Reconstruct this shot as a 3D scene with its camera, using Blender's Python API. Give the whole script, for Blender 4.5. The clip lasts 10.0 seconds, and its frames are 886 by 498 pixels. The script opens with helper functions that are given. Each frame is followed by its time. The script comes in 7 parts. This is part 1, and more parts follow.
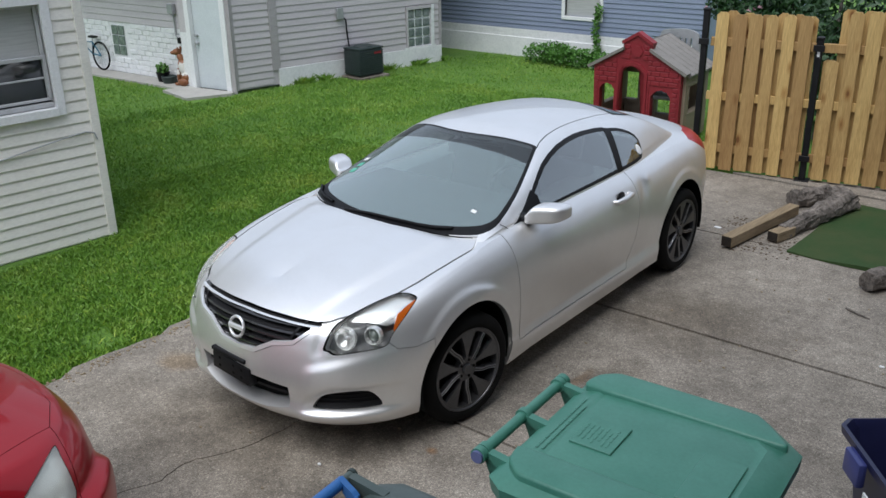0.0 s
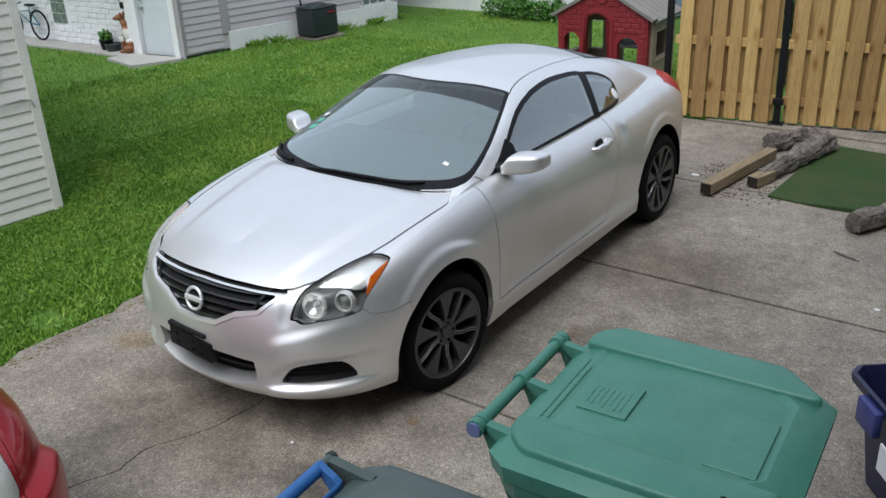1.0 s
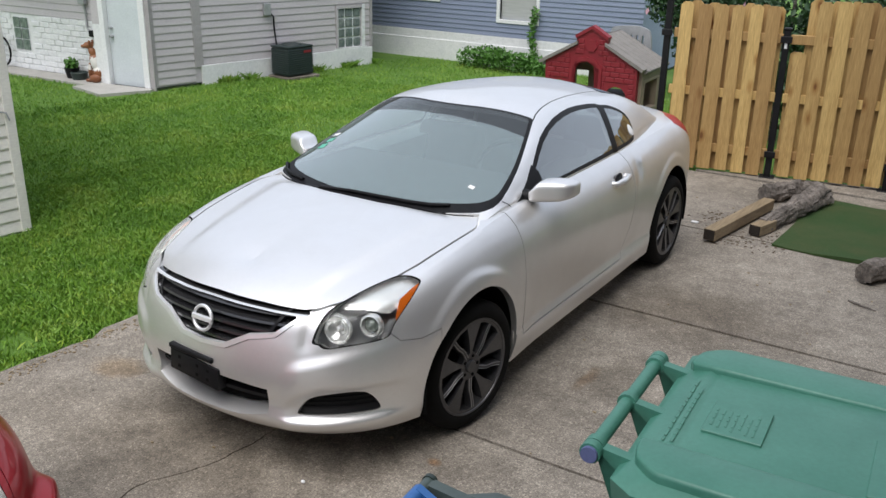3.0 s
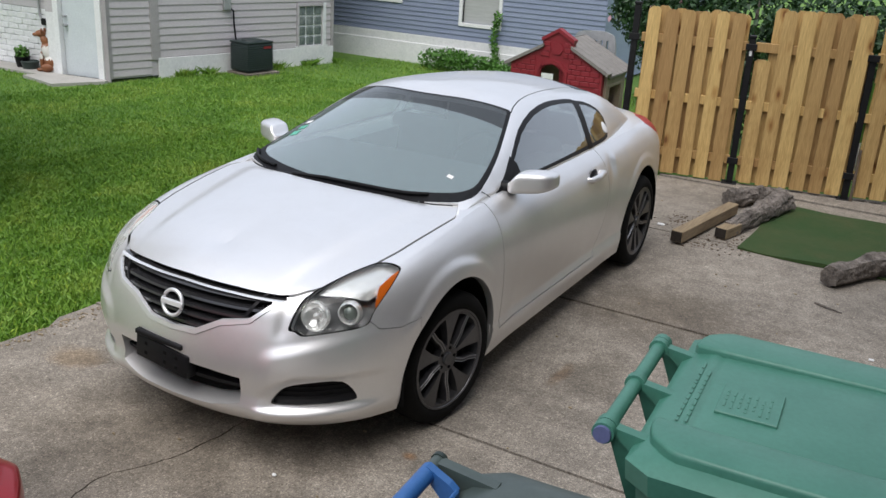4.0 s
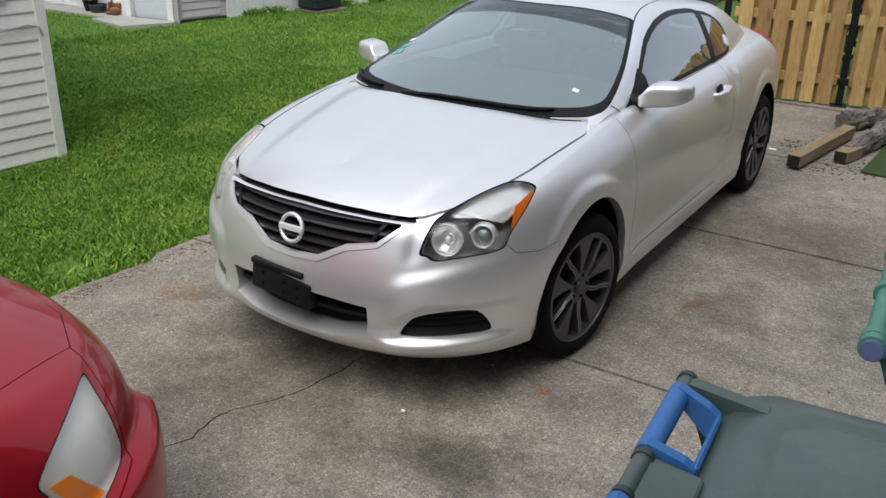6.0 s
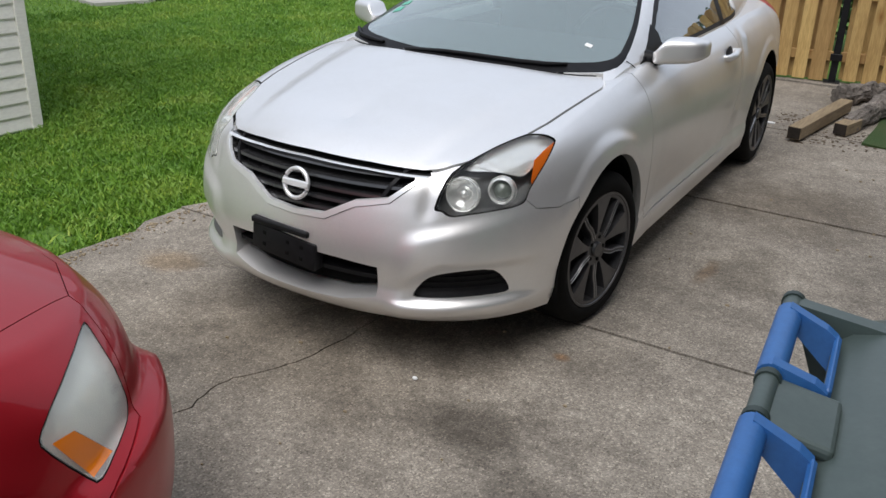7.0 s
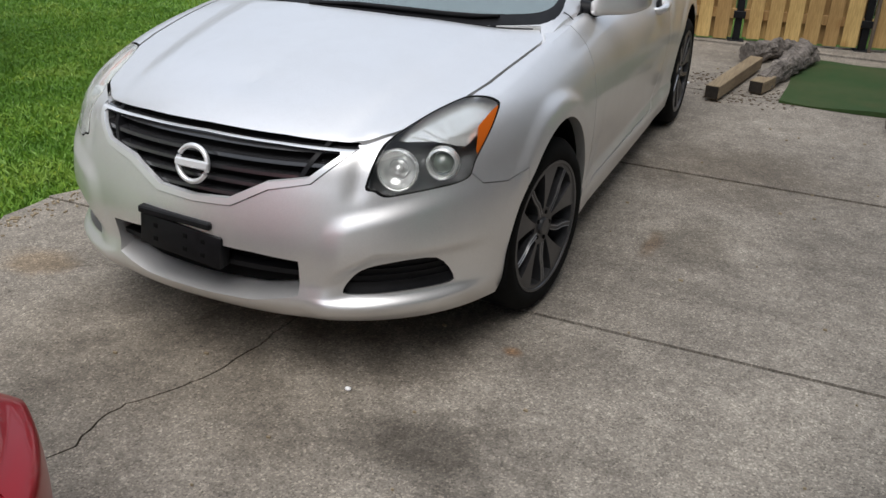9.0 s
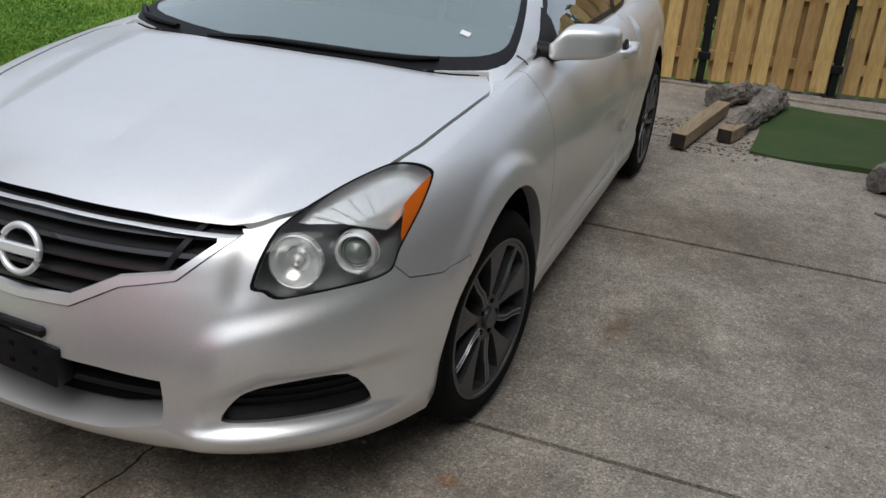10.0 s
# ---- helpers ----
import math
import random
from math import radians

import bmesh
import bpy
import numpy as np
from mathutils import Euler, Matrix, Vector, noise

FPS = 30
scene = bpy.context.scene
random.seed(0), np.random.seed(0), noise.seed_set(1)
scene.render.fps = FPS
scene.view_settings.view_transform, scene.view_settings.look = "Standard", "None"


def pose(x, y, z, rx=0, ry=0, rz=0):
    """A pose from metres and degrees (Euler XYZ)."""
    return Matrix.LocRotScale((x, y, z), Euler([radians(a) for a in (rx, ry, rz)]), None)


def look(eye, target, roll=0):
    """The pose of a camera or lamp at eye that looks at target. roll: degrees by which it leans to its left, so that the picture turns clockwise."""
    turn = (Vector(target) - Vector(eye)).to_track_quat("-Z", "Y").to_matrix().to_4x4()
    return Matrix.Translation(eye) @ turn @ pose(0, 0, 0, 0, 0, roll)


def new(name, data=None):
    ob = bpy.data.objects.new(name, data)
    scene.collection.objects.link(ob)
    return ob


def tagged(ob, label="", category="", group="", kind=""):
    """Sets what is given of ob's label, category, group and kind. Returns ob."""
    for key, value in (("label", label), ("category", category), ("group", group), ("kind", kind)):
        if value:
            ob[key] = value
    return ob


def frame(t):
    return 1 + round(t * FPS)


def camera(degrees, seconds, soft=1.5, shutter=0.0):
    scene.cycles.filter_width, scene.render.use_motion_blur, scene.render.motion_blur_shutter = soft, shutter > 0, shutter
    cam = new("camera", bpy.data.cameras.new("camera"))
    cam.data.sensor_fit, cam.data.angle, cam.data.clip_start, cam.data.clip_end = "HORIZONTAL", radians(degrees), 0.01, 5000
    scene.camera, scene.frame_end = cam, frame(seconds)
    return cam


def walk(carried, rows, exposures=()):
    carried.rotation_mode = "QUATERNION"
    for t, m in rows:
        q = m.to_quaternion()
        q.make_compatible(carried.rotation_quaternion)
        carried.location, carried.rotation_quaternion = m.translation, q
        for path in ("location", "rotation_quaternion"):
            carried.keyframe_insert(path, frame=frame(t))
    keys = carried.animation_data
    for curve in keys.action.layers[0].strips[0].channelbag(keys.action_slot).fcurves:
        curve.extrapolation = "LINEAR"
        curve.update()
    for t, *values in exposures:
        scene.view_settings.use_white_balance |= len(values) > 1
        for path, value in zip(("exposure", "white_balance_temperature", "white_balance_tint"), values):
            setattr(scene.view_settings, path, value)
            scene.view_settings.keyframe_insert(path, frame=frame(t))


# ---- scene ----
cam = camera(52.8, 10.0)
PATH = [
    (0, (3.458, -3.414, 2.767), (2.284, -1.977, 2.021), -1.0),
    (0.5, (3.316, -3.288, 2.729), (2.181, -1.841, 1.944), -0.2),
    (1, (3.217, -3.207, 2.582), (2.126, -1.744, 1.765), -2.5),
    (1.5, (3.089, -3.281, 2.575), (2.085, -1.823, 1.645), -0.1),
    (2, (2.956, -3.214, 2.525), (1.875, -1.75, 1.696), -1.6),
    (2.5, (2.856, -3.268, 2.391), (1.805, -1.729, 1.665), -0.2),
    (3.8, (2.621, -3.241, 2.233), (1.673, -1.621, 1.543), 3.1),
    (4, (2.605, -3.276, 2.199), (1.684, -1.635, 1.523), 3.4),
    (4.5, (2.52, -3.228, 2.203), (1.636, -1.562, 1.536), 2.8),
    (5, (2.418, -3.137, 2.103), (1.436, -1.526, 1.438), 1.4),
    (5.5, (2.305, -3.211, 1.983), (1.335, -1.642, 1.21), 0.5),
    (5.7, (2.262, -3.227, 1.991), (1.262, -1.689, 1.194), 1.0),
    (6.8, (2.054, -3.192, 1.801), (1.092, -1.613, 1.037), 1.8),
    (7, (2.009, -3.196, 1.766), (1.067, -1.624, 0.965), 1.7),
    (7.5, (1.944, -3.068, 1.752), (1.009, -1.496, 0.943), 1.9),
    (8, (1.845, -3.061, 1.61), (0.992, -1.403, 0.888), 1.1),
    (8.5, (1.712, -3.092, 1.555), (0.984, -1.443, 0.687), -0.0),
    (9, (1.649, -2.863, 1.6), (0.943, -1.195, 0.751), 2.3),
    (9.5, (1.508, -2.573, 1.598), (0.815, -0.859, 0.836), 2.5),
    (10, (1.474, -2.236, 1.526), (0.851, -0.507, 0.737), 4.4),
]
walk(cam, [(t, look(eye, target, roll)) for t, eye, target, roll in PATH], [(0.0, 0.60, 6200, 10), (1.0, 0.65, 6250, 9), (1.5, 0.75, 6450, 10), (2.5, 0.81, 6550, 11), (4.0, 0.74, 6550, 12), (5.5, 0.66, 6550, 10), (7.0, 0.68, 6550, 11), (8.5, 0.71, 6550, 11), (9.4, 0.53, 6550, 10), (10.0, 0.42, 6500, 10)])

# ---------------------------------------------------------------- light
world = bpy.data.worlds.new("sky")
scene.world = world
world.use_nodes = True
wn, wl = world.node_tree.nodes, world.node_tree.links
SUN_EL, SUN_AZ = 63.5, 168.0
sky = wn.new("ShaderNodeTexSky")
sky.sky_type, sky.sun_disc = "NISHITA", False
sky.sun_elevation, sky.sun_rotation = radians(SUN_EL), radians(SUN_AZ)
sky.air_density, sky.dust_density, sky.ozone_density = 1.0, 6.0, 1.0
grey = wn.new("ShaderNodeMix")
grey.data_type, grey.inputs["Factor"].default_value = "RGBA", 0.75
grey.inputs[7].default_value = (6.95, 7.8, 9.1, 1)
wl.new(sky.outputs["Color"], grey.inputs[6])
wl.new(grey.outputs[2], wn["Background"].inputs["Color"])
wn["Background"].inputs["Strength"].default_value = 0.075
sun_data = bpy.data.lights.new("sun", "SUN")
sun_data.energy, sun_data.angle, sun_data.color = 1.5, radians(50), (1.0, 0.99, 0.97)
sun = new("sun", sun_data)
sun.matrix_world = look((1.0, -4.8, 9.8), (0, 0, 0))


# ---------------------------------------------------------------- materials
def shader(name, colour, rough=0.5, metal=0.0, **inputs):
    m = bpy.data.materials.new(name)
    m.use_nodes = True
    b = m.node_tree.nodes["Principled BSDF"]
    b.inputs["Base Color"].default_value = (*colour, 1)
    b.inputs["Roughness"].default_value, b.inputs["Metallic"].default_value = rough, metal
    for k, v in inputs.items():
        b.inputs[k.replace("_", " ")].default_value = v
    return m


def noise_node(m, scale, detail=4.0, rough=0.6, stretch=(1, 1, 1), space="Object"):
    n, l = m.node_tree.nodes, m.node_tree.links
    co, mp, tx = n.new("ShaderNodeTexCoord"), n.new("ShaderNodeMapping"), n.new("ShaderNodeTexNoise")
    mp.inputs["Scale"].default_value = stretch
    tx.inputs["Scale"].default_value, tx.inputs["Detail"].default_value, tx.inputs["Roughness"].default_value = scale, detail, rough
    l.new(co.outputs[space], mp.inputs["Vector"])
    l.new(mp.outputs["Vector"], tx.inputs["Vector"])
    return tx


def ramp(m, source, stops):
    n, l = m.node_tree.nodes, m.node_tree.links
    r = n.new("ShaderNodeValToRGB")
    while len(r.color_ramp.elements) < len(stops):
        r.color_ramp.elements.new(0.5)
    for e, (p, c) in zip(r.color_ramp.elements, stops):
        e.position, e.color = p, (*c, 1)
    l.new(source, r.inputs["Fac"])
    return r.outputs["Color"]


def mixed(m, a, b, fac, mode="MIX"):
    n, l = m.node_tree.nodes, m.node_tree.links
    x = n.new("ShaderNodeMix")
    x.data_type, x.blend_type = "RGBA", mode
    for socket, value in ((x.inputs[6], a), (x.inputs[7], b), (x.inputs["Factor"], fac)):
        if isinstance(value, (int, float)):
            socket.default_value = value
        elif isinstance(value, tuple):
            socket.default_value = (*value, 1)
        else:
            l.new(value, socket)
    return x.outputs[2]


def colour_of(m, source):
    m.node_tree.links.new(source, m.node_tree.nodes["Principled BSDF"].inputs["Base Color"])


def relief(m, source, strength, distance):
    n, l = m.node_tree.nodes, m.node_tree.links
    b = n.new("ShaderNodeBump")
    b.inputs["Strength"].default_value, b.inputs["Distance"].default_value = strength, distance
    l.new(source, b.inputs["Height"])
    l.new(b.outputs["Normal"], n["Principled BSDF"].inputs["Normal"])


def two_tone(name, c1, c2, scale, rough=0.6, bump=0.0, dist=0.002, stretch=(1, 1, 1), fine=None, space="Object", grain=0.10, **kw):
    m = shader(name, c1, rough, **kw)
    a = noise_node(m, scale, 5, 0.65, stretch, space)
    out = ramp(m, a.outputs["Fac"], [(0.3, c1), (0.7, c2)])
    f = noise_node(m, fine or scale * 14, 3, 0.7, stretch, space)
    out = mixed(m, out, ramp(m, f.outputs["Fac"], [(0.25, (1 - grain,) * 3), (0.75, (1 + grain * 0.8,) * 3)]), 1.0, "MULTIPLY")
    colour_of(m, out)
    if bump:
        relief(m, f.outputs["Fac"], bump, dist)
    return m


def rand_tint(m, lo, hi):
    n, l = m.node_tree.nodes, m.node_tree.links
    o = n.new("ShaderNodeObjectInfo")
    t = ramp(m, o.outputs["Random"], [(0.0, lo), (1.0, hi)])
    b = n["Principled BSDF"].inputs["Base Color"]
    src = b.links[0].from_socket if b.links else tuple(b.default_value)[:3]
    colour_of(m, mixed(m, src, t, 1.0, "MULTIPLY"))
    return m


M = {}


def car_paint(name, colour, metal, rough, coat):
    m = shader(name, colour, rough, metal, Coat_Weight=coat, Coat_Roughness=0.05)
    f = noise_node(m, 900, 1, 0.5)
    d = noise_node(m, 2.2, 5, 0.7)
    c = mixed(m, colour, ramp(m, f.outputs["Fac"], [(0.3, (0.88, 0.88, 0.88)), (0.7, (1.1, 1.1, 1.1))]), 1.0, "MULTIPLY")
    c = mixed(m, c, ramp(m, d.outputs["Fac"], [(0.3, (0.96, 0.955, 0.945)), (0.65, (1.02, 1.02, 1.02))]), 1.0, "MULTIPLY")
    colour_of(m, c)
    l, n = m.node_tree.links, m.node_tree.nodes
    r = ramp(m, d.outputs["Fac"], [(0.3, (rough + 0.05,) * 3), (0.7, (rough - 0.02,) * 3)])
    l.new(r, n["Principled BSDF"].inputs["Roughness"])
    return m


M["silver"] = car_paint("silver_paint", (0.86, 0.855, 0.855), 0.82, 0.41, 0.55)
M["red"] = car_paint("red_paint", (0.40, 0.002, 0.010), 0.6, 0.36, 0.45)
M["glass"] = shader("windscreen_glass", (0.52, 0.66, 0.65), 0.01, 0.0, Transmission_Weight=0.9, IOR=1.75, Coat_Weight=1.0, Coat_IOR=1.7)
M["shade_glass"] = shader("shade_band_glass", (0.24, 0.27, 0.28), 0.01, 0.0, Transmission_Weight=0.9, IOR=1.5)
M["side_glass"] = shader("side_glass", (0.20, 0.25, 0.25), 0.0, 0.0, Transmission_Weight=0.95, IOR=1.7, Coat_Weight=1.0, Coat_IOR=2.1, Coat_Roughness=0.0)
M["lens"] = shader("lamp_lens", (0.95, 0.96, 0.95), 0.03, 0.0, Transmission_Weight=1.0, IOR=1.25)
M["hazy_lens"] = two_tone("hazy_lens", (0.80, 0.82, 0.79), (0.88, 0.90, 0.87), 9, 0.06, Transmission_Weight=0.82, IOR=1.3, grain=0.03)
M["amber"] = shader("amber_lens", (0.50, 0.105, 0.01), 0.15, 0.0, Transmission_Weight=0.15, IOR=1.4)
M["amber_bright"] = shader("amber_bright", (0.88, 0.22, 0.006), 0.12, 0.0, Coat_Weight=0.5)
M["lamp_bowl"] = shader("lamp_bowl", (0.10, 0.103, 0.108), 0.3, 0.5)
M["lamp_dish"] = shader("lamp_dish", (0.84, 0.845, 0.835), 0.42, 0.4)
M["lamp_eye"] = shader("lamp_eye", (0.09, 0.105, 0.095), 0.06, 0.0, Coat_Weight=1.0)
M["slat"] = shader("grille_slat", (0.028, 0.028, 0.03), 0.22, 0.0, Coat_Weight=0.6)
M["pale_concrete"] = two_tone("pale_concrete", (0.36, 0.345, 0.32), (0.46, 0.445, 0.415), 3, 0.85, 0.3, 0.002)
M["red_lens"] = shader("red_lens", (0.34, 0.003, 0.008), 0.35, 0.0, IOR=1.4, Coat_Weight=0.15)
M["black_trim"] = two_tone("black_trim", (0.007, 0.007, 0.008), (0.013, 0.013, 0.0145), 30, 0.45, Specular_IOR_Level=0.15)
M["black_gloss"] = shader("black_gloss", (0.008, 0.008, 0.009), 0.12, Coat_Weight=0.6)
M["cavity"] = shader("cavity", (0.006, 0.006, 0.006), 0.8, Specular_IOR_Level=0.05)
M["chrome"] = shader("chrome", (0.80, 0.81, 0.82), 0.08, 1.0)
M["satin_chrome"] = shader("satin_chrome", (0.86, 0.865, 0.87), 0.33, 0.6)
M["reflector"] = shader("reflector", (0.66, 0.665, 0.66), 0.22, 0.7)
M["tyre"] = two_tone("tyre_rubber", (0.005, 0.005, 0.005), (0.011, 0.0108, 0.0105), 8, 0.85, 0.3, 0.001, Specular_IOR_Level=0.12)
M["rim"] = two_tone("rim_alloy", (0.075, 0.075, 0.08), (0.13, 0.13, 0.135), 6, 0.33, metal=0.7)
M["rim_edge"] = shader("rim_edge", (0.42, 0.42, 0.43), 0.3, 0.8)
M["rim_dark"] = shader("rim_dark", (0.006, 0.006, 0.006), 0.7, Specular_IOR_Level=0.1)
M["cabin"] = two_tone("cabin_cloth", (0.09, 0.095, 0.10), (0.14, 0.145, 0.15), 40, 0.8)
M["cabin_dark"] = two_tone("cabin_plastic", (0.02, 0.022, 0.024), (0.035, 0.037, 0.04), 40, 0.6)
M["white_card"] = shader("white_card", (0.8, 0.8, 0.8), 0.5)
M["sticker_green"] = shader("sticker_green", (0.10, 0.42, 0.30), 0.4)
M["concrete"] = shader("concrete", (0.3, 0.29, 0.27), 0.85)
M["cart_green"] = two_tone("cart_green", (0.05, 0.19, 0.137), (0.072, 0.23, 0.17), 5, 0.42, 0.15, 0.0006)
M["cart_dark_green"] = two_tone("cart_dark_green", (0.035, 0.14, 0.10), (0.05, 0.165, 0.12), 5, 0.5)
M["cart_grey"] = two_tone("cart_grey", (0.055, 0.078, 0.073), (0.082, 0.107, 0.10), 6, 0.42, 0.2, 0.0006)
M["cart_blue"] = two_tone("cart_blue", (0.020, 0.105, 0.32), (0.035, 0.14, 0.38), 8, 0.42)
M["cart_dark"] = two_tone("cart_dark", (0.016, 0.03, 0.027), (0.03, 0.045, 0.04), 8, 0.5)
M["tote_blue"] = two_tone("tote_blue", (0.008, 0.010, 0.045), (0.014, 0.016, 0.06), 8, 0.35)
M["end_cap"] = two_tone("end_cap", (0.10, 0.12, 0.26), (0.14, 0.16, 0.31), 8, 0.5)
M["tote_rim"] = two_tone("tote_rim", (0.035, 0.045, 0.17), (0.05, 0.06, 0.21), 8, 0.4)
M["siding_cream"] = two_tone("siding_cream", (0.80, 0.775, 0.71), (0.87, 0.85, 0.79), 1.6, 0.5, 0.05, 0.0006, (1, 1, 3))
M["siding_grey"] = two_tone("siding_grey", (0.51, 0.475, 0.495), (0.575, 0.54, 0.555), 1.6, 0.55, 0.05, 0.0006, (1, 1, 3))
M["siding_blue"] = two_tone("siding_blue", (0.22, 0.26, 0.37), (0.26, 0.30, 0.41), 1.6, 0.55, 0.05, 0.0006, (1, 1, 3))
M["white_trim"] = two_tone("white_trim", (0.80, 0.81, 0.82), (0.85, 0.855, 0.86), 3, 0.45)
M["grey_trim"] = two_tone("grey_trim", (0.36, 0.335, 0.345), (0.42, 0.395, 0.405), 3, 0.5)
M["door_paint"] = two_tone("door_paint", (0.60, 0.65, 0.68), (0.66, 0.71, 0.735), 4, 0.4)
M["white_wall"] = two_tone("white_wall", (0.74, 0.75, 0.76), (0.84, 0.84, 0.84), 5, 0.8, 0.6, 0.007, fine=26)
M["window_glass"] = shader("window_glass", (0.02, 0.024, 0.026), 0.04, Coat_Weight=0.5)
M["bike_teal"] = shader("bike_teal", (0.02, 0.13, 0.20), 0.35)
M["sash_grey"] = two_tone("sash_grey", (0.40, 0.41, 0.42), (0.52, 0.53, 0.54), 4, 0.5)
M["blind"] = two_tone("blind", (0.38, 0.39, 0.38), (0.50, 0.51, 0.50), 3, 0.6, stretch=(1, 1, 20))
M["glass_block"] = two_tone("glass_block", (0.07, 0.10, 0.095), (0.26, 0.30, 0.29), 14, 0.12, Coat_Weight=0.6)
M["metal_black"] = two_tone("metal_black", (0.006, 0.006, 0.007), (0.012, 0.012, 0.013), 12, 0.5, Specular_IOR_Level=0.25)
M["metal_grey"] = two_tone("metal_grey", (0.33, 0.34, 0.35), (0.42, 0.43, 0.44), 12, 0.45, metal=0.3)
M["ac_green"] = two_tone("ac_green", (0.014, 0.026, 0.026), (0.024, 0.038, 0.037), 12, 0.5)
M["toy_red"] = two_tone("toy_red", (0.21, 0.014, 0.022), (0.27, 0.02, 0.03), 5, 0.5, 0.1, 0.001)
M["toy_tan"] = two_tone("toy_tan", (0.24, 0.19, 0.135), (0.30, 0.245, 0.18), 5, 0.55, 0.1, 0.001)
M["toy_grey"] = two_tone("toy_grey", (0.19, 0.175, 0.16), (0.25, 0.232, 0.21), 6, 0.6, 0.1, 0.001, (3, 1, 1))
M["terracotta"] = two_tone("dog_brown", (0.14, 0.042, 0.014), (0.30, 0.12, 0.05), 5, 0.5)
M["dog_white"] = shader("dog_white", (0.7, 0.68, 0.64), 0.6)
M["leaf"] = rand_tint(two_tone("leaf_green", (0.07, 0.18, 0.03), (0.12, 0.27, 0.055), 9, 0.5, fine=40), (0.7, 0.8, 0.6), (1.2, 1.15, 1.1))
M["leaf_dark"] = two_tone("leaf_dark", (0.012, 0.04, 0.012), (0.035, 0.09, 0.025), 4, 0.5, fine=30)
M["flower_pink"] = shader("flower_pink", (0.72, 0.42, 0.50), 0.6)
M["turf"] = two_tone("turf_mat", (0.020, 0.066, 0.013), (0.055, 0.075, 0.022), 2.6, 0.95, 0.9, 0.004, fine=170, grain=0.35)
M["unseen_wall"] = two_tone("unseen_wall", (0.055, 0.050, 0.046), (0.085, 0.078, 0.072), 3, 0.85, 0.3, 0.003)
M["dry_leaf"] = two_tone("dry_leaf", (0.20, 0.15, 0.09), (0.36, 0.29, 0.19), 9, 0.8, grain=0.25)
M["soil"] = two_tone("soil", (0.09, 0.065, 0.045), (0.16, 0.12, 0.085), 9, 0.9, 0.5, 0.004, grain=0.3)


def wood(name, c1, c2, along, knots=True):
    m = shader(name, c1, 0.7)
    st = [14, 14, 14]
    st[along] = 1.0
    g = noise_node(m, 2.2, 6, 0.6, tuple(st))
    f = noise_node(m, 9, 4, 0.6, tuple(st))
    c = ramp(m, g.outputs["Fac"], [(0.32, c1), (0.7, c2)])
    c = mixed(m, c, ramp(m, f.outputs["Fac"], [(0.3, (0.78, 0.74, 0.68)), (0.7, (1.12, 1.1, 1.06))]), 1.0, "MULTIPLY")
    if knots:
        n, l = m.node_tree.nodes, m.node_tree.links
        v = n.new("ShaderNodeTexVoronoi")
        v.inputs["Scale"].default_value = 1.0
        co, mp, oi = n.new("ShaderNodeTexCoord"), n.new("ShaderNodeMapping"), n.new("ShaderNodeObjectInfo")
        sk = [5.5, 5.5, 5.5]
        sk[along] = 2.6
        mp.inputs["Scale"].default_value = sk
        ad = n.new("ShaderNodeVectorMath")
        mu = n.new("ShaderNodeVectorMath")
        mu.operation, mu.inputs[1].default_value = "SCALE", (0, 0, 0)
        mu.inputs["Scale"].default_value = 37.0
        cb = n.new("ShaderNodeCombineXYZ")
        for i in range(3):
            l.new(oi.outputs["Random"], cb.inputs[i])
        l.new(cb.outputs[0], mu.inputs[0])
        l.new(co.outputs["Object"], mp.inputs["Vector"])
        l.new(mp.outputs["Vector"], ad.inputs[0])
        l.new(mu.outputs[0], ad.inputs[1])
        l.new(ad.outputs[0], v.inputs["Vector"])
        k = ramp(m, v.outputs["Distance"], [(0.06, (0.36, 0.22, 0.13)), (0.11, (0.72, 0.6, 0.48)), (0.24, (1, 1, 1))])
        c = mixed(m, c, k, 1.0, "MULTIPLY")
    colour_of(m, c)
    relief(m, f.outputs["Fac"], 0.25, 0.001)
    return m


M["picket"] = rand_tint(wood("fence_pine", (0.52, 0.335, 0.135), (0.66, 0.46, 0.205), 2), (0.60, 0.54, 0.50), (1.06, 1.10, 1.02))
M["beam"] = wood("old_timber", (0.20, 0.15, 0.092), (0.33, 0.26, 0.17), 1, False)
M["beam_end"] = two_tone("cut_end", (0.012, 0.009, 0.007), (0.03, 0.022, 0.016), 20, 0.9)
M["bark"] = two_tone("bark", (0.06, 0.05, 0.042), (0.27, 0.235, 0.205), 7, 0.95, 1.0, 0.02, (1, 1, 1), fine=34, grain=0.6)


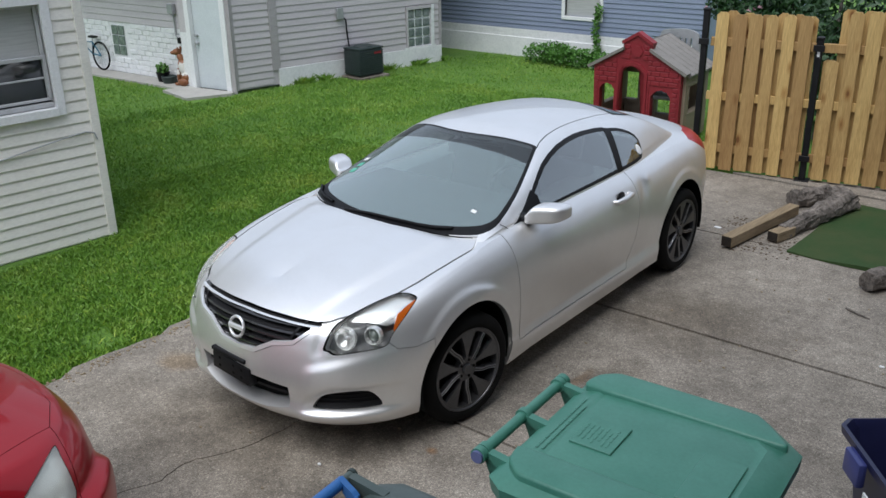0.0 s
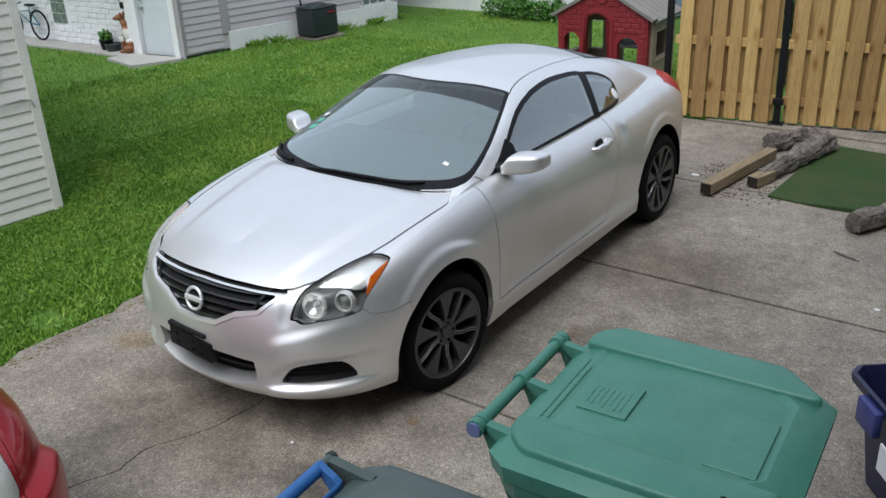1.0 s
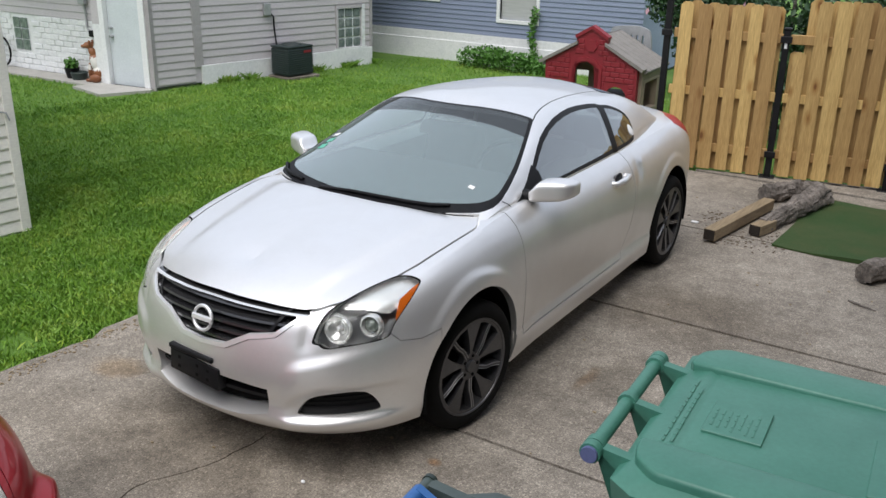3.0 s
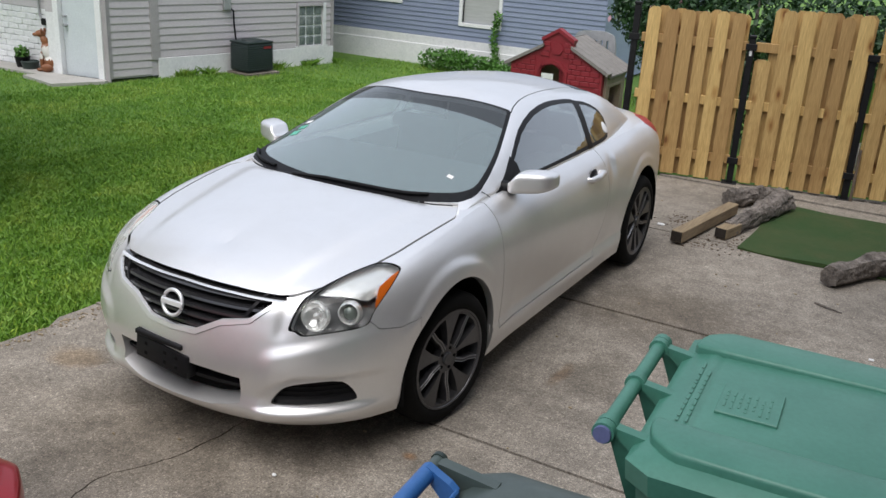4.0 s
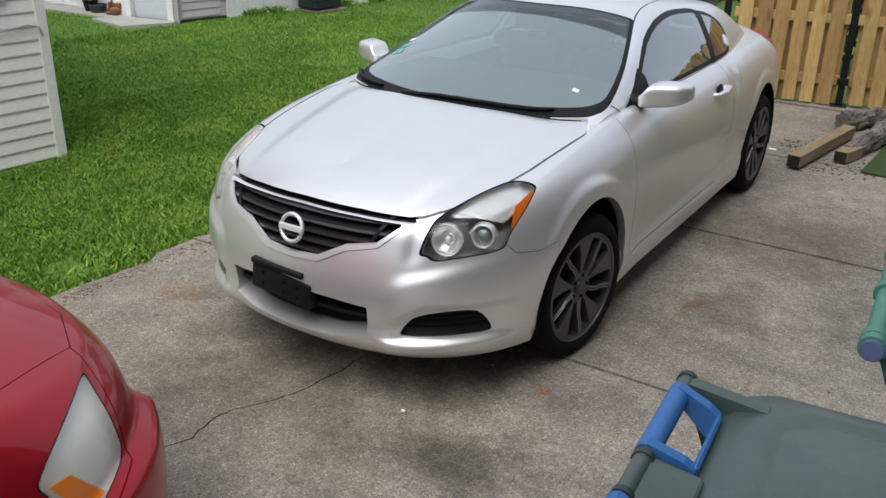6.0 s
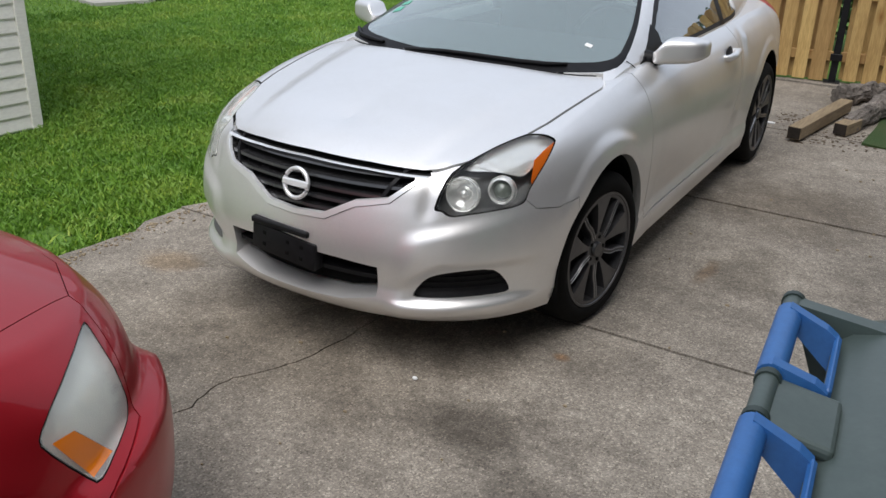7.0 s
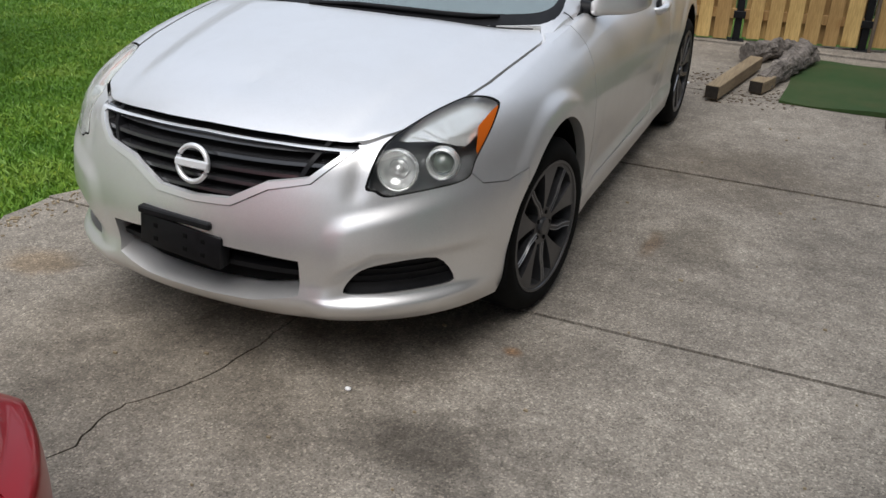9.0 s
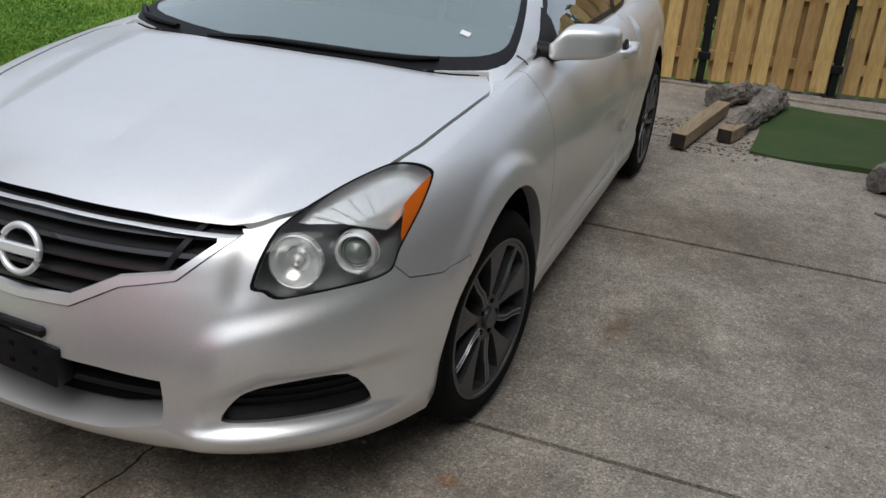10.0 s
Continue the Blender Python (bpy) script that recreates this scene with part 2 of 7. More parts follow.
def concrete_look(m):
    """Weathered driveway: pale aggregate specks, dark oil and damp stains, wide darker patches at the coupe nose."""
    base = noise_node(m, 0.8, 6, 0.62)
    c = ramp(m, base.outputs["Fac"], [(0.30, (0.160, 0.141, 0.117)), (0.5, (0.256, 0.228, 0.193)), (0.70, (0.345, 0.309, 0.262))])
    mid = noise_node(m, 7, 5, 0.7)
    c = mixed(m, c, ramp(m, mid.outputs["Fac"], [(0.3, (0.74, 0.73, 0.72)), (0.7, (1.2, 1.2, 1.19))]), 1.0, "MULTIPLY")
    clump = noise_node(m, 34, 4, 0.7)
    c = mixed(m, c, ramp(m, clump.outputs["Fac"], [(0.32, (0.78, 0.77, 0.76)), (0.68, (1.2, 1.2, 1.2))]), 1.0, "MULTIPLY")
    n, l = m.node_tree.nodes, m.node_tree.links
    v = n.new("ShaderNodeTexVoronoi")
    v.inputs["Scale"].default_value = 165
    co = n.new("ShaderNodeTexCoord")
    l.new(co.outputs["Object"], v.inputs["Vector"])
    speck = ramp(m, v.outputs["Color"], [(0.0, (0.42, 0.41, 0.40)), (0.26, (0.86, 0.86, 0.86)), (0.70, (1.06, 1.06, 1.06)), (0.90, (1.62, 1.61, 1.59))])
    c = mixed(m, c, speck, 1.0, "MULTIPLY")
    fine = noise_node(m, 120, 5, 0.8)
    c = mixed(m, c, ramp(m, fine.outputs["Fac"], [(0.3, (0.52, 0.52, 0.52)), (0.7, (1.5, 1.5, 1.5))]), 1.0, "MULTIPLY")
    sep = n.new("ShaderNodeSeparateXYZ")
    l.new(co.outputs["Object"], sep.inputs[0])
    wob = noise_node(m, 3.2, 5, 0.65)

    def tinted_patch(c, x, y, rx, ry, tint, edge=0.5):
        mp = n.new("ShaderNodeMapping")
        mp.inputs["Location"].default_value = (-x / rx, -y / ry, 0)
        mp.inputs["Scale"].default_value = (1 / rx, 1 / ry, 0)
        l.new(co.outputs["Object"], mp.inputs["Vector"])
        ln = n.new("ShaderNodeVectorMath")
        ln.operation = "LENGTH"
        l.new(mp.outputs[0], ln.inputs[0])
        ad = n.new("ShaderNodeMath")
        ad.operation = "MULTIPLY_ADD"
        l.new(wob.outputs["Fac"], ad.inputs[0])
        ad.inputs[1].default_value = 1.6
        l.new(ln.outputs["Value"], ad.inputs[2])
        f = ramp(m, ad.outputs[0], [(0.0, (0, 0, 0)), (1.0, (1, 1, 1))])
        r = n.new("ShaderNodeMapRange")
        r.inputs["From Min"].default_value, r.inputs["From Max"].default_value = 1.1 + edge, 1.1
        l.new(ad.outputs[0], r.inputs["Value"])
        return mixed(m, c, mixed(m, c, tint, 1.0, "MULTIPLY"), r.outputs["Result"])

    c = tinted_patch(c, 0.85, -0.95, 0.42, 0.28, (0.52, 0.51, 0.5))
    c = tinted_patch(c, 1.15, -1.15, 0.3, 0.2, (0.6, 0.59, 0.58))
    c = tinted_patch(c, 1.25, 0.85, 0.35, 0.5, (0.66, 0.65, 0.63))
    # two wide, soft-edged darker patches under and before the coupe nose
    c = tinted_patch(c, 0.2, -0.3, 0.9, 0.55, (0.5, 0.48, 0.46), 0.8)
    c = tinted_patch(c, -0.1, -0.95, 1.1, 0.42, (0.72, 0.70, 0.67), 0.9)
    c = tinted_patch(c, 1.3, 1.9, 0.7, 0.5, (0.80, 0.77, 0.73), 0.9)
    c = tinted_patch(c, 0.86, -0.36, 0.06, 0.05, (1.15, 0.8, 0.55))
    c = tinted_patch(c, -1.05, -0.6, 0.25, 0.18, (1.0, 0.88, 0.74))
    c = tinted_patch(c, 1.1, 0.75, 0.06, 0.25, (0.8, 0.68, 0.58))
    colour_of(m, c)
    relief(m, fine.outputs["Fac"], 0.5, 0.002)


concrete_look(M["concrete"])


def grass_ground(m):
    a = noise_node(m, 0.9, 6, 0.65)
    c = ramp(m, a.outputs["Fac"], [(0.3, (0.075, 0.165, 0.02)), (0.55, (0.115, 0.225, 0.03)), (0.75, (0.17, 0.25, 0.055))])
    f = noise_node(m, 60, 5, 0.75)
    colour_of(m, mixed(m, c, ramp(m, f.outputs["Fac"], [(0.3, (0.45, 0.5, 0.4)), (0.7, (1.3, 1.3, 1.2))]), 1.0, "MULTIPLY"))
    relief(m, f.outputs["Fac"], 0.8, 0.01)


M["lawn"] = shader("lawn_soil", (0.08, 0.16, 0.03), 0.9)
grass_ground(M["lawn"])
M["blade"] = shader("grass_blade", (0.07, 0.17, 0.025), 0.55, Subsurface_Weight=0.0)


def blade_look(m):
    n, l = m.node_tree.nodes, m.node_tree.links
    a = noise_node(m, 1.3, 7, 0.7)
    c = ramp(m, a.outputs["Fac"], [(0.3, (0.078, 0.198, 0.020)), (0.5, (0.152, 0.300, 0.033)), (0.72, (0.27, 0.38, 0.062))])
    g = n.new("ShaderNodeNewGeometry")
    c = mixed(m, c, ramp(m, g.outputs["Random Per Island"], [(0.0, (0.75, 0.8, 0.7)), (0.9, (1.1, 1.08, 1.02)), (0.985, (1.7, 1.3, 1.2))]), 1.0, "MULTIPLY")
    colour_of(m, c)


blade_look(M["blade"])


# ---------------------------------------------------------------- mesh tools
def mesh_ob(name, bm, material, parent=None, label="", smooth=None):
    me = bpy.data.meshes.new(name)
    bmesh.ops.recalc_face_normals(bm, faces=bm.faces)
    if smooth is not None:
        for f in bm.faces:
            f.smooth = True
        for e in bm.edges:
            e.smooth = len(e.link_faces) == 2 and e.calc_face_angle(0) < radians(smooth)
    bm.to_mesh(me)
    bm.free()
    for mt in material if isinstance(material, (list, tuple)) else [material]:
        me.materials.append(mt)
    ob = new(name, me)
    ob.parent = parent
    if label:
        ob["label"] = label
    return ob


def part(name, bm, material, parent, label="", smooth=None):
    return mesh_ob(name, bm, material, parent, label, smooth)


def thing(name, label, category, m=None, group="", kind=""):
    e = new(name)
    e.empty_display_size = 0.1
    if m is not None:
        e.matrix_world = m
    return tagged(e, label, category, group, kind)


def box(bm, x0, x1, y0, y1, z0, z1, bevel=0.0, seg=1, m=None):
    r = bmesh.ops.create_cube(bm, size=1, matrix=Matrix.LocRotScale(((x0 + x1) / 2, (y0 + y1) / 2, (z0 + z1) / 2), None, (x1 - x0, y1 - y0, z1 - z0)))
    vs = r["verts"]
    if bevel:
        es = list({e for v in vs for e in v.link_edges})
        g = bmesh.ops.bevel(bm, geom=es, offset=bevel, segments=seg, affect="EDGES", profile=0.5)
        vs = list({v for f in g["faces"] for v in f.verts} | {v for v in vs if v.is_valid})
    if m is not None:
        bmesh.ops.transform(bm, matrix=m, verts=vs)
    return vs


def boxed(*args, **kw):
    bm = bmesh.new()
    box(bm, *args, **kw)
    return bm


def tube(bm, pts, radius, n=10, caps=True):
    """A round rod along points; radius a number or one per point."""
    pts = [Vector(p) for p in pts]
    rings = []
    for i, p in enumerate(pts):
        d = (pts[min(i + 1, len(pts) - 1)] - pts[max(i - 1, 0)]).normalized()
        up = Vector((0, 0, 1)) if abs(d.z) < 0.9 else Vector((1, 0, 0))
        a = d.cross(up).normalized()
        b = a.cross(d)
        r = radius[i] if isinstance(radius, (list, tuple)) else radius
        rings.append([bm.verts.new(p + (a * math.cos(k * math.tau / n) + b * math.sin(k * math.tau / n)) * r) for k in range(n)])
    for r0, r1 in zip(rings, rings[1:]):
        for k in range(n):
            bm.faces.new((r0[k], r0[(k + 1) % n], r1[(k + 1) % n], r1[k]))
    if caps:
        bm.faces.new(rings[0][::-1])
        bm.faces.new(rings[-1])
    return rings


def rod(pts, radius, n=10):
    bm = bmesh.new()
    tube(bm, pts, radius, n)
    return bm


def lathe(bm, profile, m=None, n=48):
    """A turned shape about x: profile of (x, radius)."""
    m = m or Matrix.Identity(4)
    rings = [[bm.verts.new(m @ Vector((x, r * math.cos(k * math.tau / n), r * math.sin(k * math.tau / n)))) for k in range(n)] for x, r in profile]
    for a, b in zip(rings, rings[1:]):
        for k in range(n):
            bm.faces.new((a[k], a[(k + 1) % n], b[(k + 1) % n], b[k]))
    return rings


def sheet(bm, grid):
    """Faces over rows of points."""
    vs = [[bm.verts.new(p) for p in row] for row in grid]
    for a, b in zip(vs, vs[1:]):
        for i in range(len(a) - 1):
            bm.faces.new((a[i], a[i + 1], b[i + 1], b[i]))
    return vs


def curve_at(keys, t):
    """Smooth value between keys of (t, value)."""
    if t <= keys[0][0]:
        return keys[0][1]
    for i in range(len(keys) - 1):
        t0, v0 = keys[i]
        t1, v1 = keys[i + 1]
        if t <= t1:
            def slope(j):
                if 0 < j < len(keys) - 1:
                    return (keys[j + 1][1] - keys[j - 1][1]) / (keys[j + 1][0] - keys[j - 1][0])
                k = min(max(j, 1), len(keys) - 1)
                return (keys[k][1] - keys[k - 1][1]) / (keys[k][0] - keys[k - 1][0])
            h, u = t1 - t0, (t - t0) / (t1 - t0)
            return ((2 * u**3 - 3 * u**2 + 1) * v0 + (u**3 - 2 * u**2 + u) * h * slope(i) + (3 * u**2 - 2 * u**3) * v1 + (u**3 - u**2) * h * slope(i + 1))
    return keys[-1][1]


def rounded(points, n=6, tension=0.5):
    """A closed outline smoothed through points."""
    out = []
    k = len(points)
    ps = [Vector(p) for p in points]
    for i in range(k):
        a, b, c, d = ps[i - 1], ps[i], ps[(i + 1) % k], ps[(i + 2) % k]
        for j in range(n):
            u = j / n
            out.append(b * (2 * u**3 - 3 * u**2 + 1) + (c - a) * tension * (u**3 - 2 * u**2 + u) + c * (3 * u**2 - 2 * u**3) + (d - b) * tension * (u**3 - u**2))
    return out


def prism(points, way, a, b):
    """A closed solid: an outline drawn out along way from a to b."""
    bm = bmesh.new()
    w = Vector(way)
    lo = [bm.verts.new(Vector(p) + w * a) for p in points]
    hi = [bm.verts.new(Vector(p) + w * b) for p in points]
    n = len(points)
    for i in range(n):
        bm.faces.new((lo[i], lo[(i + 1) % n], hi[(i + 1) % n], hi[i]))
    caps = [bm.faces.new(lo[::-1]), bm.faces.new(hi)]
    bmesh.ops.triangulate(bm, faces=caps)
    bmesh.ops.recalc_face_normals(bm, faces=bm.faces)
    return bm


def mirrored(bm):
    b = bm.copy()
    bmesh.ops.scale(b, vec=(-1, 1, 1), verts=b.verts)
    bmesh.ops.reverse_faces(b, faces=b.faces)
    return b


def carve(bm, cutter, op="DIFFERENCE"):
    """The solid bm less (or within) the solid cutter, as a new bmesh; tried again a hair aside where the volumes disagree."""
    obs = []
    va, vb = abs(bm.calc_volume()), abs(cutter.calc_volume())
    for b in (bm, cutter):
        me = bpy.data.meshes.new("carving")
        b.to_mesh(me)
        obs.append(new("carving", me))
    md = obs[0].modifiers.new("carve", "BOOLEAN")
    md.object, md.operation, md.solver = obs[1], op, "EXACT"
    best = None
    for nudge in range(9):
        scene.view_layers[0].update()
        me = bpy.data.meshes.new_from_object(obs[0].evaluated_get(bpy.context.evaluated_depsgraph_get()))
        out = bmesh.new()
        out.from_mesh(me)
        bpy.data.meshes.remove(me)
        v = abs(out.calc_volume())
        loose = sum(1 for e in out.edges if len(e.link_faces) != 2)
        if op == "DIFFERENCE":
            fair = va - vb - 1e-6 <= v * 1.01 and v <= va * 0.99997
        else:
            span = lambda vs: [(min(q.co[i] for q in vs), max(q.co[i] for q in vs)) for i in range(3)]
            fair = 0 < v <= min(va, vb) * 1.001 + 1e-7 and all(p[0] > q[0] - 0.01 and p[1] < q[1] + 0.01 for p, q in zip(span(out.verts), span(obs[1].data.vertices)))
        score = (not fair, loose)
        if best is None or score < best[0]:
            best = (score, out)
        if fair and loose < 4:
            break
        obs[1].data.transform(Matrix.Translation((0.00037, 0.00053 * (-1) ** nudge * (nudge + 1), 0.00041)))
    old = [o.data for o in obs]
    for o in obs:
        bpy.data.objects.remove(o)
    for d in old:
        bpy.data.meshes.remove(d)
    # where no try was sound, the solid stays whole
    return bm.copy() if best[0][0] and op == "DIFFERENCE" else best[1]


def text_bars(name, parent, m, lines, material, height=0.012, label=""):
    """Bars for writing too small to read: each line (x0, x1, y)."""
    bm = bmesh.new()
    for x0, x1, y in lines:
        box(bm, x0, x1, y - height / 2, y + height / 2, 0, 0.0015, m=m)
    return part(name, bm, material, parent, label)


# ---------------------------------------------------------------- cars
Y0, Y1 = 0.10, 2.90
TUCK = [(0.0, 0.012), (0.10, 0.010), (0.135, 0.014), (0.19, 0.030), (0.32, 0.023), (0.45, 0.012), (0.60, 0.002), (0.7, 0.0)]


def ease(u):
    u = min(max(u, 0.0), 1.0)
    return u * u * (3 - 2 * u)


def coupe_nose(x, y, z):
    """Sculpting of the coupe's bumper: lamp pod, lower lip and fog pocket, as an outward offset."""
    far = ease((-0.22 - y) / 0.16)
    zh = 0.585 + 0.070 * (x - 0.48) / 0.27
    pod = 0.016 * ease((zh + 0.018 - z) / 0.060) * ease((z - 0.20) / 0.08) * ease((x - 0.345 - 0.25 * (z - 0.30)) / 0.075) * (1 - 0.6 * ease((x - 0.55) / 0.22))
    lip = 0.004 * ease((0.318 - z) / 0.014) * ease((x - 0.35) / 0.08) * ease((0.80 - x) / 0.10)
    top = min(0.350 + (x - 0.40) * 0.60, 0.440)
    pocket = 0.022 * ease((x - 0.365) / 0.13) * ease((z - 0.292) / 0.040) * ease((top + 0.040 - z) / 0.048) * ease((0.815 - x) / 0.11)
    valley = 0.007 * math.exp(-((x - 0.49) / 0.025) ** 2) * ease((z - 0.60) / 0.06)
    return (pod + lip - pocket - valley) * far


def body_solid(front, rear, width, drop, shoulder, spine, crease=True, ledge=(0.585, 0.655, 0.024)):
    """Closed lower body of a car, nose towards -y: plan outlines stacked from sill to shoulder, closed by bonnet and deck."""
    cols = []
    nf, ns, nv, nr = (104, 124, 72, 26) if crease else (64, 80, 52, 24)
    for i in range(nf + 1):
        cols.append(("f", 90 * (1 - (1 - i / nf) ** 1.4)))
    cols += [("s", Y0 + (Y1 - Y0) * i / ns) for i in range(1, ns)]
    for i in range(41):
        cols.append(("r", 90 * (i / 40)))

    def plan(kind, a, v):
        w = width - curve_at(drop, v)
        if kind == "s":
            k = (a - Y0) / (Y1 - Y0)
            if crease:
                w -= curve_at(TUCK, v) * min(max((a - 0.40) / 0.25, 0), 1) * min(max((2.35 - a) / 0.3, 0), 1)
            return w * (1 - 0.05 * max(0, k - 0.55) ** 2 / 0.2), a
        if kind == "f":
            t = radians(a)
            return w * math.sin(t) ** (2 / 2.35), Y0 - (Y0 - curve_at(front, v)) * max(math.cos(t), 0) ** (2 / 3)
        t = radians(90 - a)
        return w * (1 - 0.05 * 0.2025 / 0.2) * math.sin(t) ** (2 / 2.6), Y1 + (curve_at(rear, v) - Y1) * max(math.cos(t), 0) ** (2 / 2.6)

    grid = []
    for kind, a in cols:
        line = []
        xs, ys = plan(kind, a, 1.0)
        ztop = curve_at(shoulder, ys)
        zlow = 0.19 if kind == "s" else 0.22 if kind == "r" else 0.226 - 0.036 * (a / 90) ** 6
        for j in range(nv + 1):
            v = j / nv
            x, y = plan(kind, a, v)
            z = zlow + (ztop - zlow) * v
            if x > 0.6:
                for hy in (0.0, 2.675):
                    d = math.hypot(y - hy, z - 0.33)
                    if crease:
                        # flat-faced flared arch with a sharp shoulder above it
                        x += min(max(0.0, 0.866 - x), 0.016 if hy == 0 else 0.010) * ease((0.487 - d) / 0.040) * ease((z - 0.50) / 0.14) * ease((y - hy + 0.46) / 0.22)
                    else:
                        x += 0.014 * math.exp(-((d - 0.42) / 0.05) ** 2) * (x > 0.7)
                if crease:
                    # dented quarter panel behind the door, sill skirt below it
                    x -= 0.014 * math.exp(-((y - 2.015) / 0.040) ** 2 - ((z - 0.845) / 0.075) ** 2)
                    x += 0.010 * math.exp(-((y - 2.075) / 0.030) ** 2 - ((z - 0.885) / 0.030) ** 2)
                    x -= 0.006 * math.exp(-((y - 1.97) / 0.018) ** 2 - ((z - 0.72) / 0.10) ** 2)
                    if kind == "s" and 0.36 < y < 2.32:
                        x += 0.006 * ease((0.346 - z) / 0.010)
            if kind == "f" and crease and x > 0.30:
                out = Vector((x * 1.1, y - 0.1)).normalized() * coupe_nose(x, y, z)
                x, y = x + out.x, y + out.y
            elif kind == "f" and x > 0.30:
                zh = ledge[0] + (ledge[1] - ledge[0]) * (x - 0.48) / 0.27
                k = min(max((zh + 0.020 - z) / 0.055, 0), 1) * min(max((z - 0.21) / 0.09, 0), 1) * min(max((x - 0.335 - 0.10 * min(max((z - 0.33) / 0.3, 0), 1)) / 0.085, 0), 1) * min(max((-0.24 - y) / 0.14, 0), 1)
                out = Vector((x * 1.1, y - 0.1)).normalized() * ledge[2] * k * k * (3 - 2 * k)
                x, y = x + out.x, y + out.y
            line.append((x, y, z))
        ysp = ys if kind == "s" else (Y0 + (ys - Y0) * 0.72 if kind == "f" else Y1 + (ys - Y1) * 0.72)
        zsp = curve_at(spine, ysp)
        for j in range(1, nr + 1):
            r = j / nr
            x, y = xs * (1 - r), ys + (ysp - ys) * r
            z = ztop + (zsp - ztop) * (1 - (1 - r) ** 2.0)
            if crease and y < 0.6:
                z += 0.015 * ease((0.40 + 0.16 * (y + 0.7) + 0.035 - x) / 0.07) * min(1, max(0, (y + 0.78) / 0.3)) * ease((0.27 - y) / 0.10)
            line.append((x, y, z))
        line.insert(0, (0, ysp, zlow))
        grid.append(line)
    bm = bmesh.new()
    sheet(bm, grid)
    sheet(bm, [[(-x, y, z) for x, y, z in row] for row in grid])
    bmesh.ops.remove_doubles(bm, verts=bm.verts, dist=0.0004)
    bmesh.ops.dissolve_degenerate(bm, dist=0.0002, edges=bm.edges)
    bmesh.ops.recalc_face_normals(bm, faces=bm.faces)
    return bm


def smin(a, b, k):
    h = max(k - abs(a - b), 0) / k
    return min(a, b) - h * h * k / 4


BELT = [(0.0, 0.70), (0.56, 0.715), (1.0, 0.735), (1.9, 0.732), (2.3, 0.70), (2.8, 0.62), (3.2, 0.55)]


def roof_height(x, y, inset=0.0):
    x = abs(x)
    a = 0.962 + (y - 0.17 - 0.36 * x * x) * 0.47 - 0.05 * max(0, y - 0.2) ** 2 - 0.30 * x * x * max(0, y - 0.3) - inset * 1.1
    r = 1.358 - 0.27 * x * x - 0.065 * (y - 1.35) ** 2 - inset
    b = 1.0 + (3.05 - y - 0.35 * x * x) * 0.43 - inset * 1.1
    u = curve_at(BELT, y) - inset * 1.2 - x
    s = 0.965 + 2.0 * u - 2.2 * max(0, min(u, 0.45)) ** 2
    return smin(smin(smin(a, b, 0.04), r, 0.05), s, 0.05)


def greenhouse_solid(inset=0.0, low=0.80):
    bm = bmesh.new()
    top, bot = [], []
    ys = [0.02 + 3.16 * i / 110 for i in range(111)]
    for y in ys:
        w = curve_at(BELT, y) - 0.006 - inset * 1.2
        xs = [w * (i / 22) for i in range(-22, 23)]
        top.append([(x, y, max(roof_height(x, y, inset), low + 0.01)) for x in xs])
        bot.append([(x, y, low) for x in xs])
    a, b = sheet(bm, top), sheet(bm, bot)
    rim = lambda g: [g[0][i] for i in range(45)] + [g[j][-1] for j in range(1, 111)] + [g[-1][i] for i in range(43, -1, -1)] + [g[j][0] for j in range(109, 0, -1)]
    ra, rb = rim(a), rim(b)
    for i in range(len(ra)):
        j = (i + 1) % len(ra)
        bm.faces.new((ra[i], ra[j], rb[j], rb[i]))
    bmesh.ops.recalc_face_normals(bm, faces=bm.faces)
    return bm


def grown(points, d, axis):
    """An outline, flat across axis, grown outward by d."""
    i, j = [k for k in range(3) if k != axis]
    n = len(points)
    area = sum(points[k][i] * points[(k + 1) % n][j] - points[(k + 1) % n][i] * points[k][j] for k in range(n))
    sg = 1 if area > 0 else -1
    out = []
    for k in range(n):
        p, q, r = points[k - 1], points[k], points[(k + 1) % n]
        e1 = Vector((q[i] - p[i], q[j] - p[j])).normalized()
        e2 = Vector((r[i] - q[i], r[j] - q[j])).normalized()
        nn = Vector((e1.y + e2.y, -e1.x - e2.x)) * sg
        nn = nn.normalized() / max(0.5, math.sqrt(max(0.0, (1 + e1.dot(e2)) / 2))) if nn.length > 1e-6 else Vector((0, 0))
        v = [0, 0, 0]
        v[i], v[j], v[axis] = q[i] + nn.x * d, q[j] + nn.y * d, q[axis]
        out.append(tuple(v))
    return out


def both(half, axis=0):
    """A half outline in (x, other) made whole by mirroring x; the first and last points lie on x = 0."""
    return list(half) + [(-p[0], p[1], p[2]) for p in half[-2:0:-1]]


def moved(bm, v):
    b = bm.copy()
    bmesh.ops.translate(b, vec=v, verts=b.verts)
    return b


